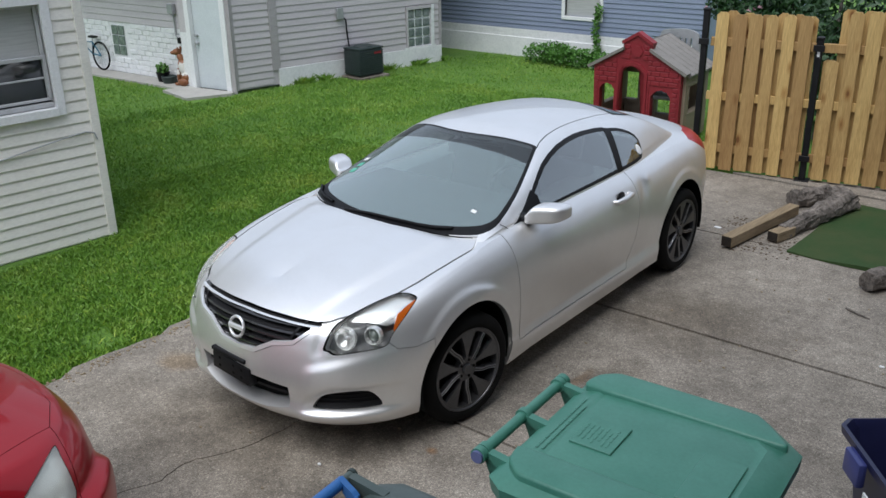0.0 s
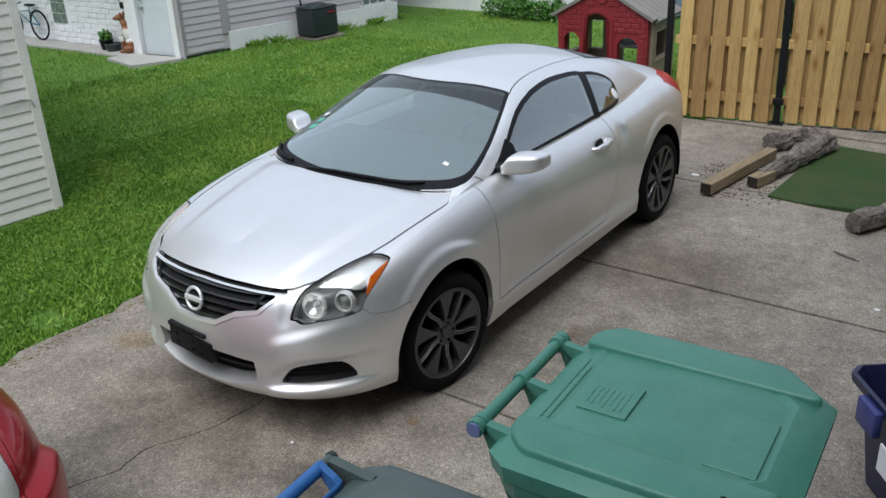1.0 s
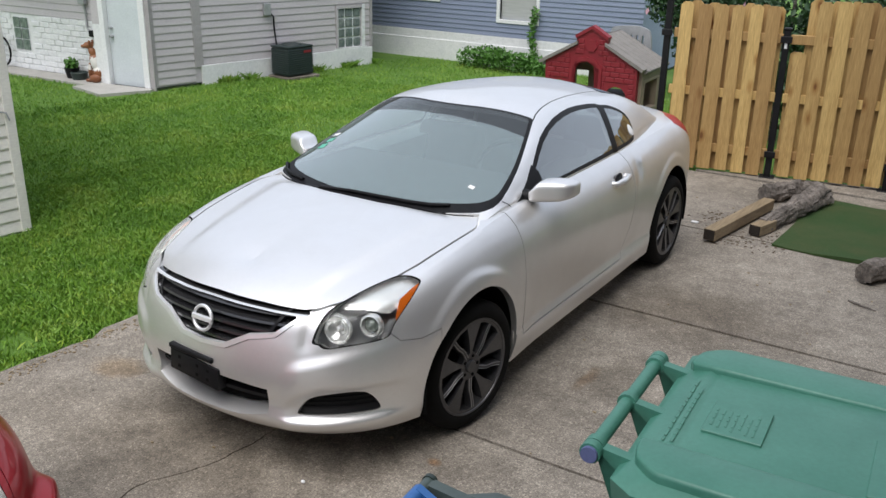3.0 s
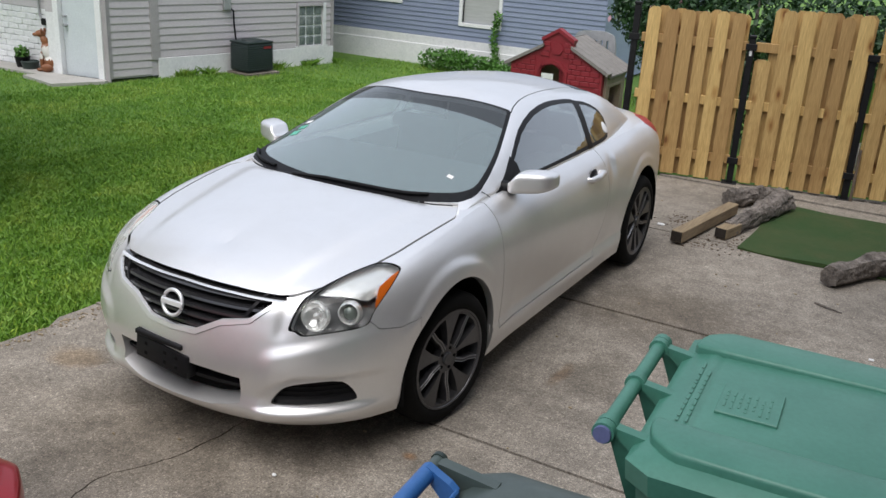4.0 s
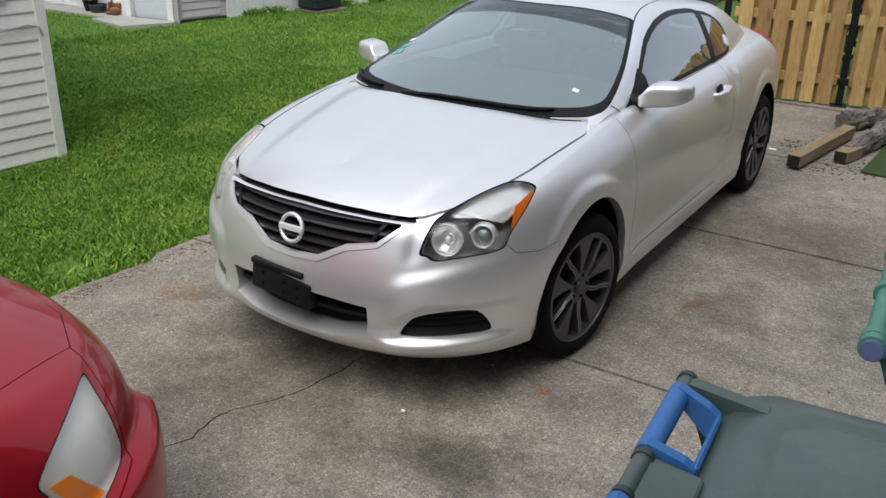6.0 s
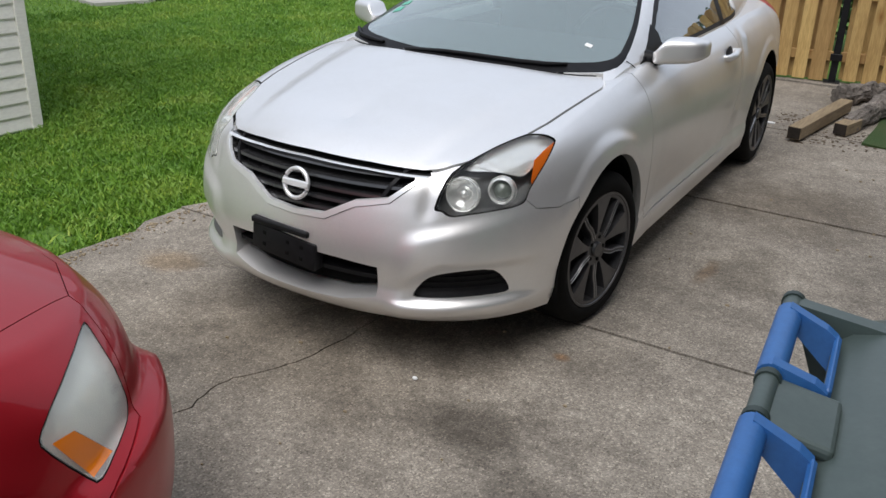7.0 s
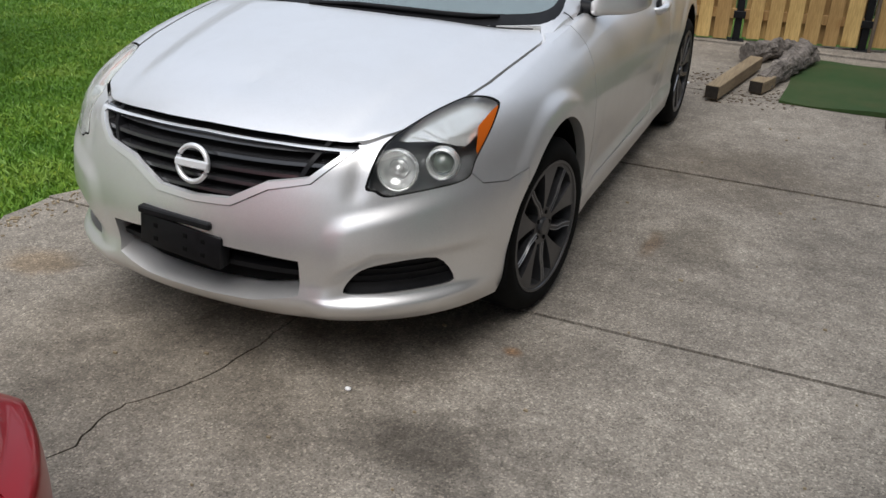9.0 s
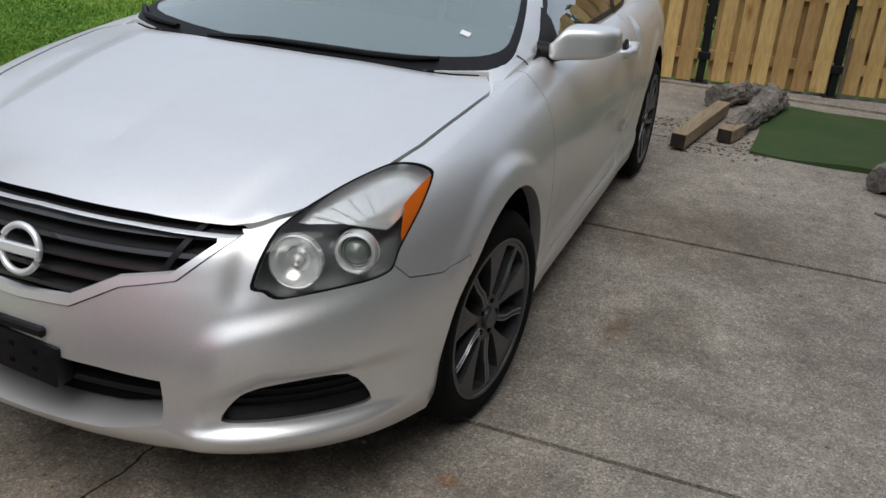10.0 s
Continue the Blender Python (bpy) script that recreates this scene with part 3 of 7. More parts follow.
def rim_face():
    """Five broad wedges and five bent thin spokes cut out of a shallow dished disc."""
    bm = bmesh.new()
    rings = lathe(bm, [(0.050, 0.241), (0.094, 0.241), (0.096, 0.233), (0.086, 0.10), (0.080, 0.03), (0.080, 0.002), (0.045, 0.002)], n=80)
    for k in range(80):
        bm.faces.new((rings[0][k], rings[-1][k], rings[-1][(k + 1) % 80], rings[0][(k + 1) % 80]))
    bmesh.ops.recalc_face_normals(bm, faces=bm.faces)
    polar = lambda r, a: (0.0, r * math.cos(a), r * math.sin(a))
    for k in range(5):
        a = k * math.tau / 5 + 0.30
        for lo, hi in ((lambda r: a + wedge(r), lambda r: spoke(a, r) - 0.0105 / r), (lambda r: spoke(a, r) + 0.0105 / r, lambda r: a + math.tau / 5 - wedge(r))):
            rs = [0.070, 0.10, 0.128, 0.155, 0.19, 0.220]
            mid = [(lo(r) + hi(r)) / 2 for r in rs]
            rim = [polar(r, max(hi(r), m + 0.01)) for r, m in zip(rs, mid)] + [polar(0.2225, mid[-1])]
            bm = carve(bm, prism([polar(r, min(lo(r), m - 0.01)) for r, m in zip(rs, mid)] + rim[::-1], (1, 0, 0), -0.1, 0.2))
    return bm


def wedge(r):
    return 0.105 + 0.125 * (r - 0.07) / 0.15


def spoke(a, r):
    """The bent line of a thin spoke."""
    return a + math.pi / 5 - 0.06 + 0.11 * ease((r - 0.105) / 0.07)


RIM_FACE = rim_face()


def wheel(name, m, parent):
    w = new(name)
    w.parent, w.matrix_basis = parent, m
    R, W = 0.322, 0.105
    bm = bmesh.new()
    prof = [(-W, 0.244), (-W - 0.004, 0.255), (-W + 0.002, 0.285), (-W + 0.02, 0.312), (-W + 0.035, R)]
    prof += [(W - 0.035, R), (W - 0.02, 0.312), (W - 0.006, 0.295), (W, 0.275), (W - 0.002, 0.252), (W - 0.008, 0.245)]
    lathe(bm, prof, n=72)
    part("tyre", bm, M["tyre"], w, smooth=40)
    bm = bmesh.new()
    lathe(bm, [(W - 0.012, 0.246), (W - 0.004, 0.244), (W - 0.005, 0.236), (W - 0.02, 0.227), (0.0, 0.218), (-W, 0.220)], n=72)
    rim = part("rim", bm, M["rim"], w, smooth=40)
    bm = bmesh.new()
    lathe(bm, [(0.0, 0.225), (-0.012, 0.001)], n=40)
    part("backing", bm, M["rim_dark"], w)
    part("rim_face", RIM_FACE.copy(), M["rim"], rim, "gunmetal five-spoke face", 30)
    bm = bmesh.new()
    lathe(bm, [(0.075, 0.034), (0.090, 0.032), (0.094, 0.028), (0.095, 0.001)], n=32)
    part("hub_cap", bm, M["rim"], rim, smooth=30)
    for k in range(5):
        bm = bmesh.new()
        a = k * math.tau / 5
        lathe(bm, [(0.06, 0.009), (0.086, 0.008), (0.087, 0.001)], Matrix.Translation((0, 0.052 * math.cos(a), 0.052 * math.sin(a))), n=8)
        part("lug_nut", bm, M["rim_dark"], rim)
        t = k * math.tau / 5 + 0.30
        for side in (-1, 1):
            edge = [(0.0885 + 0.008 * (r - 0.06) / 0.16, r * math.cos(spoke(t, r) + side * 0.0075 / r), r * math.sin(spoke(t, r) + side * 0.0075 / r)) for r in (0.062, 0.10, 0.118, 0.135, 0.155, 0.19, 0.219)]
            # thin rods, paler than the rim, along both sides of the spoke
            part("spoke_edge", rod(edge, 0.0017, 5), M["rim_edge"], rim, "thin bright line along the spoke edge")
    return w


def silver_car():
    car = thing("coupe_car", "silver two-door coupe with dark alloy wheels parked on concrete driveway", "car")
    body = body_solid(
        front=[(0, -0.855), (0.04, -0.880), (0.09, -0.899), (0.14, -0.905), (0.19, -0.900), (0.25, -0.894), (0.4, -0.906), (0.47, -0.908), (0.55, -0.904), (0.66, -0.893), (0.8, -0.875), (0.93, -0.852), (1.0, -0.803)],
        rear=[(0, 3.44), (0.3, 3.54), (0.7, 3.54), (0.9, 3.52), (1.0, 3.46)],
        width=0.865,
        drop=[(0, 0.035), (0.15, 0.012), (0.45, 0.0), (0.65, 0.005), (0.8, 0.023), (0.9, 0.055), (0.96, 0.092), (1.0, 0.13)],
        shoulder=[(-0.82, 0.775), (-0.675, 0.785), (-0.3, 0.855), (0, 0.905), (0.3, 0.94), (0.6, 0.962), (1.2, 0.965), (1.9, 0.968), (2.4, 0.97), (2.9, 0.965), (3.4, 0.945)],
        spine=[(-0.6, 0.835), (-0.4, 0.882), (-0.15, 0.922), (0.1, 0.952), (0.3, 0.966), (0.6, 0.972), (2.0, 0.975), (2.6, 1.0), (3.0, 1.025), (3.4, 1.0)])
    for hy in (0.0, 2.675):
        bm = bmesh.new()
        bmesh.ops.create_cone(bm, cap_ends=True, segments=80, radius1=0.388, radius2=0.388, depth=0.5, matrix=Matrix.Translation((0.80, hy, 0.335)) @ Matrix.Rotation(radians(90), 4, "Y"))
        body = carve(body, bm)
        body = carve(body, mirrored(bm))
    whole = body.copy()

    d = Vector((0.40, -0.83, 0.39)).normalized()
    lamp_line = [(0.471, -0.682, 0.632), (0.497, -0.615, 0.749), (0.601, -0.519, 0.847), (0.689, -0.45, 0.904), (0.747, -0.419, 0.909), (0.79, -0.407, 0.89),
                 (0.778, -0.449, 0.813), (0.749, -0.508, 0.717), (0.741, -0.535, 0.67), (0.692, -0.57, 0.644), (0.538, -0.662, 0.606), (0.498, -0.675, 0.619)]
    amber_line = [(0.766, -0.43, 0.860), (0.796, -0.405, 0.896), (0.785, -0.447, 0.815), (0.754, -0.506, 0.724), (0.742, -0.495, 0.742), (0.733, -0.46, 0.808)]
    fog_line = [(0.451, -0.79, 0.329), (0.479, -0.75, 0.386), (0.541, -0.708, 0.411), (0.684, -0.63, 0.431), (0.748, -0.629, 0.367), (0.667, -0.68, 0.343), (0.541, -0.748, 0.327)]
    lamp = prism(rounded(lamp_line, 4, 0.35), d, -0.30, 0.30)
    amber = prism(amber_line, d, -0.29, 0.29)
    fog = prism(rounded(fog_line, 4, 0.4), d, -0.15, 0.30)

    hood_half = [(0, -0.826, 0), (0.25, -0.815, 0), (0.40, -0.745, 0), (0.47, -0.69, 0), (0.535, -0.62, 0), (0.585, -0.54, 0), (0.64, -0.36, 0), (0.668, -0.22, 0), (0.690, 0.0, 0), (0.703, 0.18, 0),
                 (0.702, 0.215, 0), (0.693, 0.245, 0), (0.650, 0.332, 0), (0.565, 0.278, 0), (0.42, 0.213, 0), (0.15, 0.168, 0), (0, 0.166, 0)]
    hood_line = both(hood_half)
    cowl_line = both([(0, 0.166, 0), (0.15, 0.168, 0), (0.42, 0.213, 0), (0.565, 0.278, 0), (0.628, 0.316, 0), (0.600, 0.350, 0), (0.42, 0.27, 0), (0.15, 0.22, 0), (0, 0.215, 0)])
    grille_line = both([(0, 0, 0.788), (0.25, 0, 0.785), (0.455, 0, 0.776), (0.468, 0, 0.764), (0.37, 0, 0.672), (0.25, 0, 0.645), (0.133, 0, 0.582), (0, 0, 0.574)])
    intake_line = both([(0, 0, 0.455), (0.2, 0, 0.452), (0.345, 0, 0.440), (0.338, 0, 0.312), (0.2, 0, 0.288), (0, 0, 0.282)])
    mouth_line = both([(0, 0, 0.452), (0.2, 0, 0.449), (0.338, 0, 0.437), (0.336, 0, 0.345), (0.2, 0, 0.322), (0, 0, 0.315)])
    door_line = [(0, 0.475, 0.31), (0, 0.455, 0.6), (0, 0.44, 1.02), (0, 1.87, 1.02), (0, 1.915, 0.75), (0, 1.89, 0.5), (0, 1.80, 0.31)]
    tail_line = [(0, 2.96, 0.962), (0, 3.12, 0.975), (0, 3.7, 0.95), (0, 3.7, 0.76), (0, 3.32, 0.77), (0, 3.12, 0.865)]
    bumper_line = [(0, -1.3, 0.05), (0, -0.30, 0.05), (0, -0.30, 0.645), (0, -0.40, 0.628), (0, -0.50, 0.645), (0, -0.56, 0.72), (0, -0.60, 0.84), (0, -1.3, 0.84)]

    Y, X, Z = (0, 1, 0), (1, 0, 0), (0, 0, 1)

    def cut(tool):
        nonlocal body
        body = carve(body, tool)

    # front openings and lamps
    pieces = []
    for tool, name in ((lamp, "lamp"), (mirrored(lamp), "lamp")):
        lens = carve(whole, tool, "INTERSECT")
        cut(tool)
        pieces.append(lens)
    cut(fog), cut(mirrored(fog))
    cut(prism(grille_line, Y, -1.3, -0.60))
    funnel = bmesh.new()
    loops = [[funnel.verts.new((px, y, pz)) for px, _, pz in line] for line, y in ((grown(intake_line, 0.03, 1), -1.02), (intake_line, -0.90), (mouth_line, -0.775), (mouth_line, -0.68))]
    for r0, r1 in zip(loops, loops[1:]):
        for k in range(len(r0)):
            funnel.faces.new((r0[k], r0[(k + 1) % len(r0)], r1[(k + 1) % len(r0)], r1[k]))
    funnel.faces.new(loops[0][::-1]), funnel.faces.new(loops[-1])
    bmesh.ops.recalc_face_normals(funnel, faces=funnel.faces)
    cut(funnel)
    hood = carve(body, prism(grown(hood_line, -0.004, 2), Z, 0.769, 1.2), "INTERSECT")
    cut(prism(grown(hood_line, 0.0075, 2), Z, 0.7615, 1.2))
    doors = []
    for sgn in (1, -1):
        inner, outer = prism(grown(door_line, -0.003, 0), X, 0.5, 1.2), prism(grown(door_line, 0.003, 0), X, 0.5, 1.2)
        tail = prism(tail_line, X, 0.40, 1.2)
        if sgn < 0:
            inner, outer, tail = mirrored(inner), mirrored(outer), mirrored(tail)
        doors.append(carve(body, inner, "INTERSECT"))
        cut(outer)
        part("tail_lamp", carve(body, tail, "INTERSECT"), M["red_lens"], car, "red tail lamp lens", 35)
        cut(tail)
    bumper = carve(body, prism(grown(bumper_line, -0.002, 0), X, -1.2, 1.2), "INTERSECT")
    cut(prism(grown(bumper_line, 0.002, 0), X, -1.2, 1.2))
    # the cabin is hollow
    cab = [(0.60, 0.80, 0), (0.63, 1.9, 0), (0.58, 2.6, 0), (-0.58, 2.6, 0), (-0.63, 1.9, 0), (-0.60, 0.80, 0)]
    cut(prism(cab, Z, 0.45, 1.2))
    shell_ob = part("body_shell", body, M["silver"], car, smooth=32)
    part("hood", hood, M["silver"], car, smooth=32)
    bump_ob = part("front_bumper", bumper, M["silver"], car, smooth=32)
    for bm, sgn in zip(doors, (1, -1)):
        dr = part("door", bm, M["silver"], car, smooth=32)
        h = bmesh.new()
        tube(h, [(sgn * 0.815, 1.588, 0.846), (sgn * 0.850, 1.602, 0.845), (sgn * 0.860, 1.69, 0.850), (sgn * 0.854, 1.785, 0.855), (sgn * 0.812, 1.80, 0.855)], [0.014, 0.018, 0.020, 0.018, 0.013], 12)
        part("door_handle", h, M["silver"], dr, smooth=60)
        h = bmesh.new()
        bmesh.ops.create_uvsphere(h, u_segments=24, v_segments=12, radius=1, matrix=Matrix.LocRotScale((sgn * 0.826, 1.68, 0.852), None, (0.013, 0.055, 0.044)))
        part("handle_recess", h, M["black_trim"], dr, smooth=60)
    part("cowl_panel", carve(moved(whole, (0, 0, 0.003)), prism(cowl_line, Z, 0.90, 1.2), "INTERSECT"), M["black_trim"], car, "black plastic cowl panel", 35)

    # grille
    gr = part("grille", carve(moved(whole, (0, 0.06, 0)), prism(grille_line, Y, -1.3, -0.62), "INTERSECT"), M["cavity"], car, "black slatted grille", 35)
    for k in range(5):
        z = 0.606 + 0.036 * k
        band = prism([(-0.6, 0, z), (0.6, 0, z), (0.6, 0, z + 0.010), (-0.6, 0, z + 0.010)], Y, -1.3, -0.65)
        slat = carve(carve(moved(whole, (0, 0.018, 0)), band, "INTERSECT"), prism(grown(grille_line, 0.001, 1), Y, -1.3, -0.60), "INTERSECT")
        part("slat", slat, M["slat"], gr, smooth=35)
    for sgn in (-1, 1):
        bm = prism([(sgn * 0.30, 0, 0.64), (sgn * 0.315, 0, 0.64), (sgn * 0.40, 0, 0.80), (sgn * 0.385, 0, 0.80)], Y, -1.3, -0.65)
        part("slat", carve(carve(moved(whole, (0, 0.014, 0)), bm, "INTERSECT"), prism(grille_line, Y, -1.3, -0.60), "INTERSECT"), M["black_trim"], gr, smooth=35)
    frame_in = both([(0, 0, 0.770), (0.25, 0, 0.7665), (0.425, 0, 0.759), (0.43, 0, 0.752), (0.358, 0, 0.690), (0.24, 0, 0.668), (0.122, 0, 0.605), (0, 0, 0.596)])
    chrome_line = [(px, py, min(pz, 0.774 - 0.05 * abs(px) ** 2)) for px, py, pz in grille_line]
    chrome = carve(moved(whole, (0, -0.004, 0)), prism(grown(chrome_line, -0.0035, 1), Y, -1.3, -0.66), "INTERSECT")
    chrome = carve(carve(chrome, prism(frame_in, Y, -1.4, -0.5)), moved(whole, (0, 0.014, 0)))
    part("grille_surround", chrome, M["satin_chrome"], gr, "chrome grille surround", 35)
    # round badge: a ring and a plain bar
    badge = Matrix.Translation((0.004, -0.884, 0.690)) @ Matrix.Rotation(radians(-14), 4, "X")
    bm = bmesh.new()
    ring = [(0.053 * math.cos(a), 0, 0.053 * math.sin(a)) for a in [k * math.tau / 40 for k in range(40)]]
    tube(bm, ring + [ring[0]], 0.008, 8, False)
    bmesh.ops.transform(bm, matrix=badge, verts=bm.verts)
    bd = part("badge", bm, M["satin_chrome"], car, "chrome ring badge with crossbar", 60)
    part("badge_bar", boxed(-0.060, 0.060, -0.011, 0.006, -0.012, 0.012, bevel=0.004, m=badge), M["satin_chrome"], bd, smooth=30)
    # lower intake
    part("intake", carve(carve(moved(whole, (0, 0.075, 0)), prism(mouth_line, Y, -1.3, -0.68), "INTERSECT"), prism(intake_line, Y, -1.4, -0.5), "INTERSECT"), M["cavity"], car, "black lower air intake", 35)
    bm = carve(carve(moved(whole, (0, 0.03, 0)), prism([(-0.5, 0, 0.375), (0.5, 0, 0.375), (0.5, 0, 0.392), (-0.5, 0, 0.392)], Y, -1.3, -0.70), "INTERSECT"), prism(grown(intake_line, 0.001, 1), Y, -1.3, -0.6), "INTERSECT")
    part("intake_bar", bm, M["black_trim"], car, smooth=35)
    for sgn in (1, -1):
        f = fog if sgn > 0 else mirrored(fog)
        off = Vector((-0.4 * sgn, 0.8, -0.2)).normalized() * 0.035
        fg = part("fog_grille", carve(moved(whole, off), f, "INTERSECT"), M["black_trim"], car, "black fog lamp blank", 35)
        for z in (0.352, 0.375, 0.398):
            band = prism([(-1, 0, z), (1, 0, z), (1, 0, z + 0.006), (-1, 0, z + 0.006)], Y, -1.3, -0.3)
            part("slat", carve(carve(moved(whole, off * 0.8), band, "INTERSECT"), f, "INTERSECT"), M["black_trim"], fg, smooth=35)

    # head lamps: bowl, projector, reflector, amber, clear cover
    for lens, sgn in zip(pieces, (1, -1)):
        hl = new("head_lamp")
        hl.parent = car
        hl["label"] = "clear head lamp with amber corner and chrome bowls"
        am = amber if sgn > 0 else mirrored(amber)
        lp = lamp if sgn > 0 else mirrored(lamp)
        bowl = carve(moved(whole, Vector((-0.40 * sgn, 0.83, -0.39)).normalized() * 0.10), lp, "INTERSECT")
        part("housing", bowl, M["lamp_bowl"], hl, "black lamp housing", 35)
        cover = carve(carve(whole, lp, "INTERSECT"), moved(whole, Vector((-0.40 * sgn, 0.83, -0.39)).normalized() * 0.006))
        clear = carve(cover, am) if sgn > 0 else cover
        iv = Vector((-0.4 * sgn, 0.83, -0.39)).normalized()
        mid = sum((Vector(p) for p in lamp_line), Vector()) / len(lamp_line)
        small = prism(rounded([tuple(mid + (Vector(p) - mid) * 0.962) for p in lamp_line], 4, 0.35), d, -0.4, 0.4)
        small = small if sgn > 0 else mirrored(small)
        clear = carve(clear, small, "INTERSECT")
        part("lens", clear, M["lens"] if sgn > 0 else M["hazy_lens"], hl, smooth=35).visible_shadow = False
        rubber = carve(carve(carve(moved(whole, iv * 0.003), lp, "INTERSECT"), small), moved(whole, iv * 0.02))
        part("gasket", rubber, M["cavity"], hl, "black rubber gasket", 35)
        part("amber_marker", carve(carve(carve(moved(whole, iv * (0.008 if sgn > 0 else 0.03)), am, "INTERSECT"), small, "INTERSECT"), moved(whole, iv * (0.03 if sgn > 0 else 0.045))), M["amber"], hl, "amber side marker", 35)
        for nm, c, r in (("high_beam", Vector((0.552, -0.632, 0.690)), 0.056), ("projector", Vector((0.655, -0.545, 0.700)), 0.047)):
            ax = Vector((0.25 * sgn, -1, 0.2)).normalized()
            c = Vector((c.x * sgn, c.y, c.z)) + ax * (0.016 if nm == "high_beam" else 0.004)
            m = Matrix.Translation(c) @ ax.to_track_quat("X", "Z").to_matrix().to_4x4()
            bm = bmesh.new()
            if nm == "high_beam":
                lathe(bm, [(-0.012, r * 1.12), (0.005, r * 1.09), (0.006, r * 1.02), (-0.004, r * 0.95), (-0.016, r * 0.80), (-0.024, r * 0.55), (-0.020, r * 0.50), (-0.027, r * 0.30), (-0.012, r * 0.24), (-0.010, 0.001)], m, 36)
            else:
                lathe(bm, [(-0.012, r * 1.12), (0.004, r * 1.08), (0.012, r * 0.98), (0.014, r * 0.84), (0.006, r * 0.76), (-0.01, r * 0.72), (-0.02, 0.001)], m, 36)
            b = part(nm, bm, M["reflector"], hl, "chrome lamp bowl", 40)
            bm = bmesh.new()
            if nm == "projector":
                lathe(bm, [(-0.012, r * 0.70), (0.002, r * 0.62), (0.012, r * 0.38), (0.015, 0.001)], m, 28)
            else:
                lathe(bm, [(-0.022, 0.013), (-0.006, 0.012), (-0.002, 0.001)], m, 20)
            part("bulb", bm, M["lamp_eye"] if nm == "projector" else M["reflector"], b, smooth=50)
        rf = prism(rounded([(0.535, -0.60, 0.765), (0.60, -0.53, 0.845), (0.68, -0.455, 0.903), (0.748, -0.420, 0.908), (0.788, -0.408, 0.888), (0.745, -0.47, 0.80), (0.712, -0.51, 0.755), (0.63, -0.55, 0.765)], 3, 0.25), d, -0.3, 0.3)
        rf = rf if sgn > 0 else mirrored(rf)
        rp = part("turn_reflector", carve(moved(whole, iv * 0.040), rf, "INTERSECT"), M["reflector"], hl, "ribbed silvery reflector", 35)
        for k in range(5):
            u = 0.12 + 0.17 * k
            p0 = Vector((0.545, -0.61, 0.775)).lerp(Vector((0.715, -0.45, 0.895)), u)
            p1 = Vector((0.635, -0.565, 0.768)).lerp(Vector((0.728, -0.49, 0.80)), u)
            q = (p1 - p0).normalized().cross(d).normalized() * 0.004
            rib = prism([p0 - q, p1 - q, p1 + q, p0 + q], d, -0.3, 0.3)
            rib = rib if sgn > 0 else mirrored(rib)
            part("rib", carve(carve(moved(whole, iv * 0.036), rib, "INTERSECT"), moved(whole, iv * 0.042)), M["reflector"], rp)

    # plate bracket, chipped strip above it
    tilt = Matrix.Translation((-0.045, -0.912, 0.446)) @ Matrix.Rotation(radians(6), 4, "Y")
    pb = part("plate_bracket", boxed(-0.15, 0.15, -0.004, 0.05, -0.058, 0.050, bevel=0.008, seg=2, m=tilt), M["black_trim"], car, "black empty licence plate bracket", 30)
    part("bracket_strip", boxed(-0.152, 0.115, -0.008, 0.04, 0.056, 0.080, bevel=0.005, m=tilt @ Matrix.Rotation(radians(-4), 4, "Y")), M["black_trim"], pb, smooth=30)
    for x in (-0.09, 0.02, 0.085):
        for z in (-0.025, 0.02):
            part("bolt_hole", boxed(x - 0.008, x + 0.008, -0.006, -0.002, z - 0.008, z + 0.008, bevel=0.002, m=tilt), M["cavity"], pb)

    # greenhouse
    outer, inner, thin = greenhouse_solid(), greenhouse_solid(0.035, 0.70), greenhouse_solid(0.006, 0.70)
    frame_solid = carve(outer, inner)
    pane_solid = carve(outer, thin)
    ws = both([(0, 0.176, 0), (0.15, 0.178, 0), (0.30, 0.195, 0), (0.42, 0.219, 0), (0.565, 0.284, 0), (0.645, 0.337, 0), (0.680, 0.410, 0), (0.681, 0.505, 0), (0.656, 0.645, 0), (0.623, 0.780, 0), (0.566, 0.958, 0), (0.507, 1.130, 0), (0.488, 1.155, 0), (0.455, 1.150, 0), (0.25, 1.075, 0), (0.12, 1.035, 0), (0, 1.022, 0)])
    ws_in = both([(0, 0.212, 0), (0.15, 0.218, 0), (0.28, 0.244, 0), (0.40, 0.280, 0), (0.518, 0.332, 0), (0.600, 0.390, 0), (0.640, 0.450, 0), (0.650, 0.520, 0), (0.630, 0.648, 0), (0.599, 0.782, 0), (0.545, 0.955, 0), (0.492, 1.110, 0), (0.474, 1.134, 0), (0.445, 1.128, 0), (0.25, 1.058, 0), (0.12, 1.019, 0), (0, 1.006, 0)])
    back = both([(0, 2.28, 0), (0.25, 2.26, 0), (0.44, 2.22, 0), (0.47, 2.32, 0), (0.48, 2.80, 0), (0.3, 2.91, 0), (0, 2.96, 0)])
    side_a = [(0, 0.66, 0.978), (0, 0.763, 1.034), (0, 0.836, 1.080), (0, 0.951, 1.143), (0, 1.06, 1.194), (0, 1.175, 1.231), (0, 1.30, 1.257), (0, 1.422, 1.270), (0, 1.54, 1.274), (0, 1.654, 1.271), (0, 1.80, 1.261), (0, 1.898, 1.248), (0, 1.832, 0.978)]
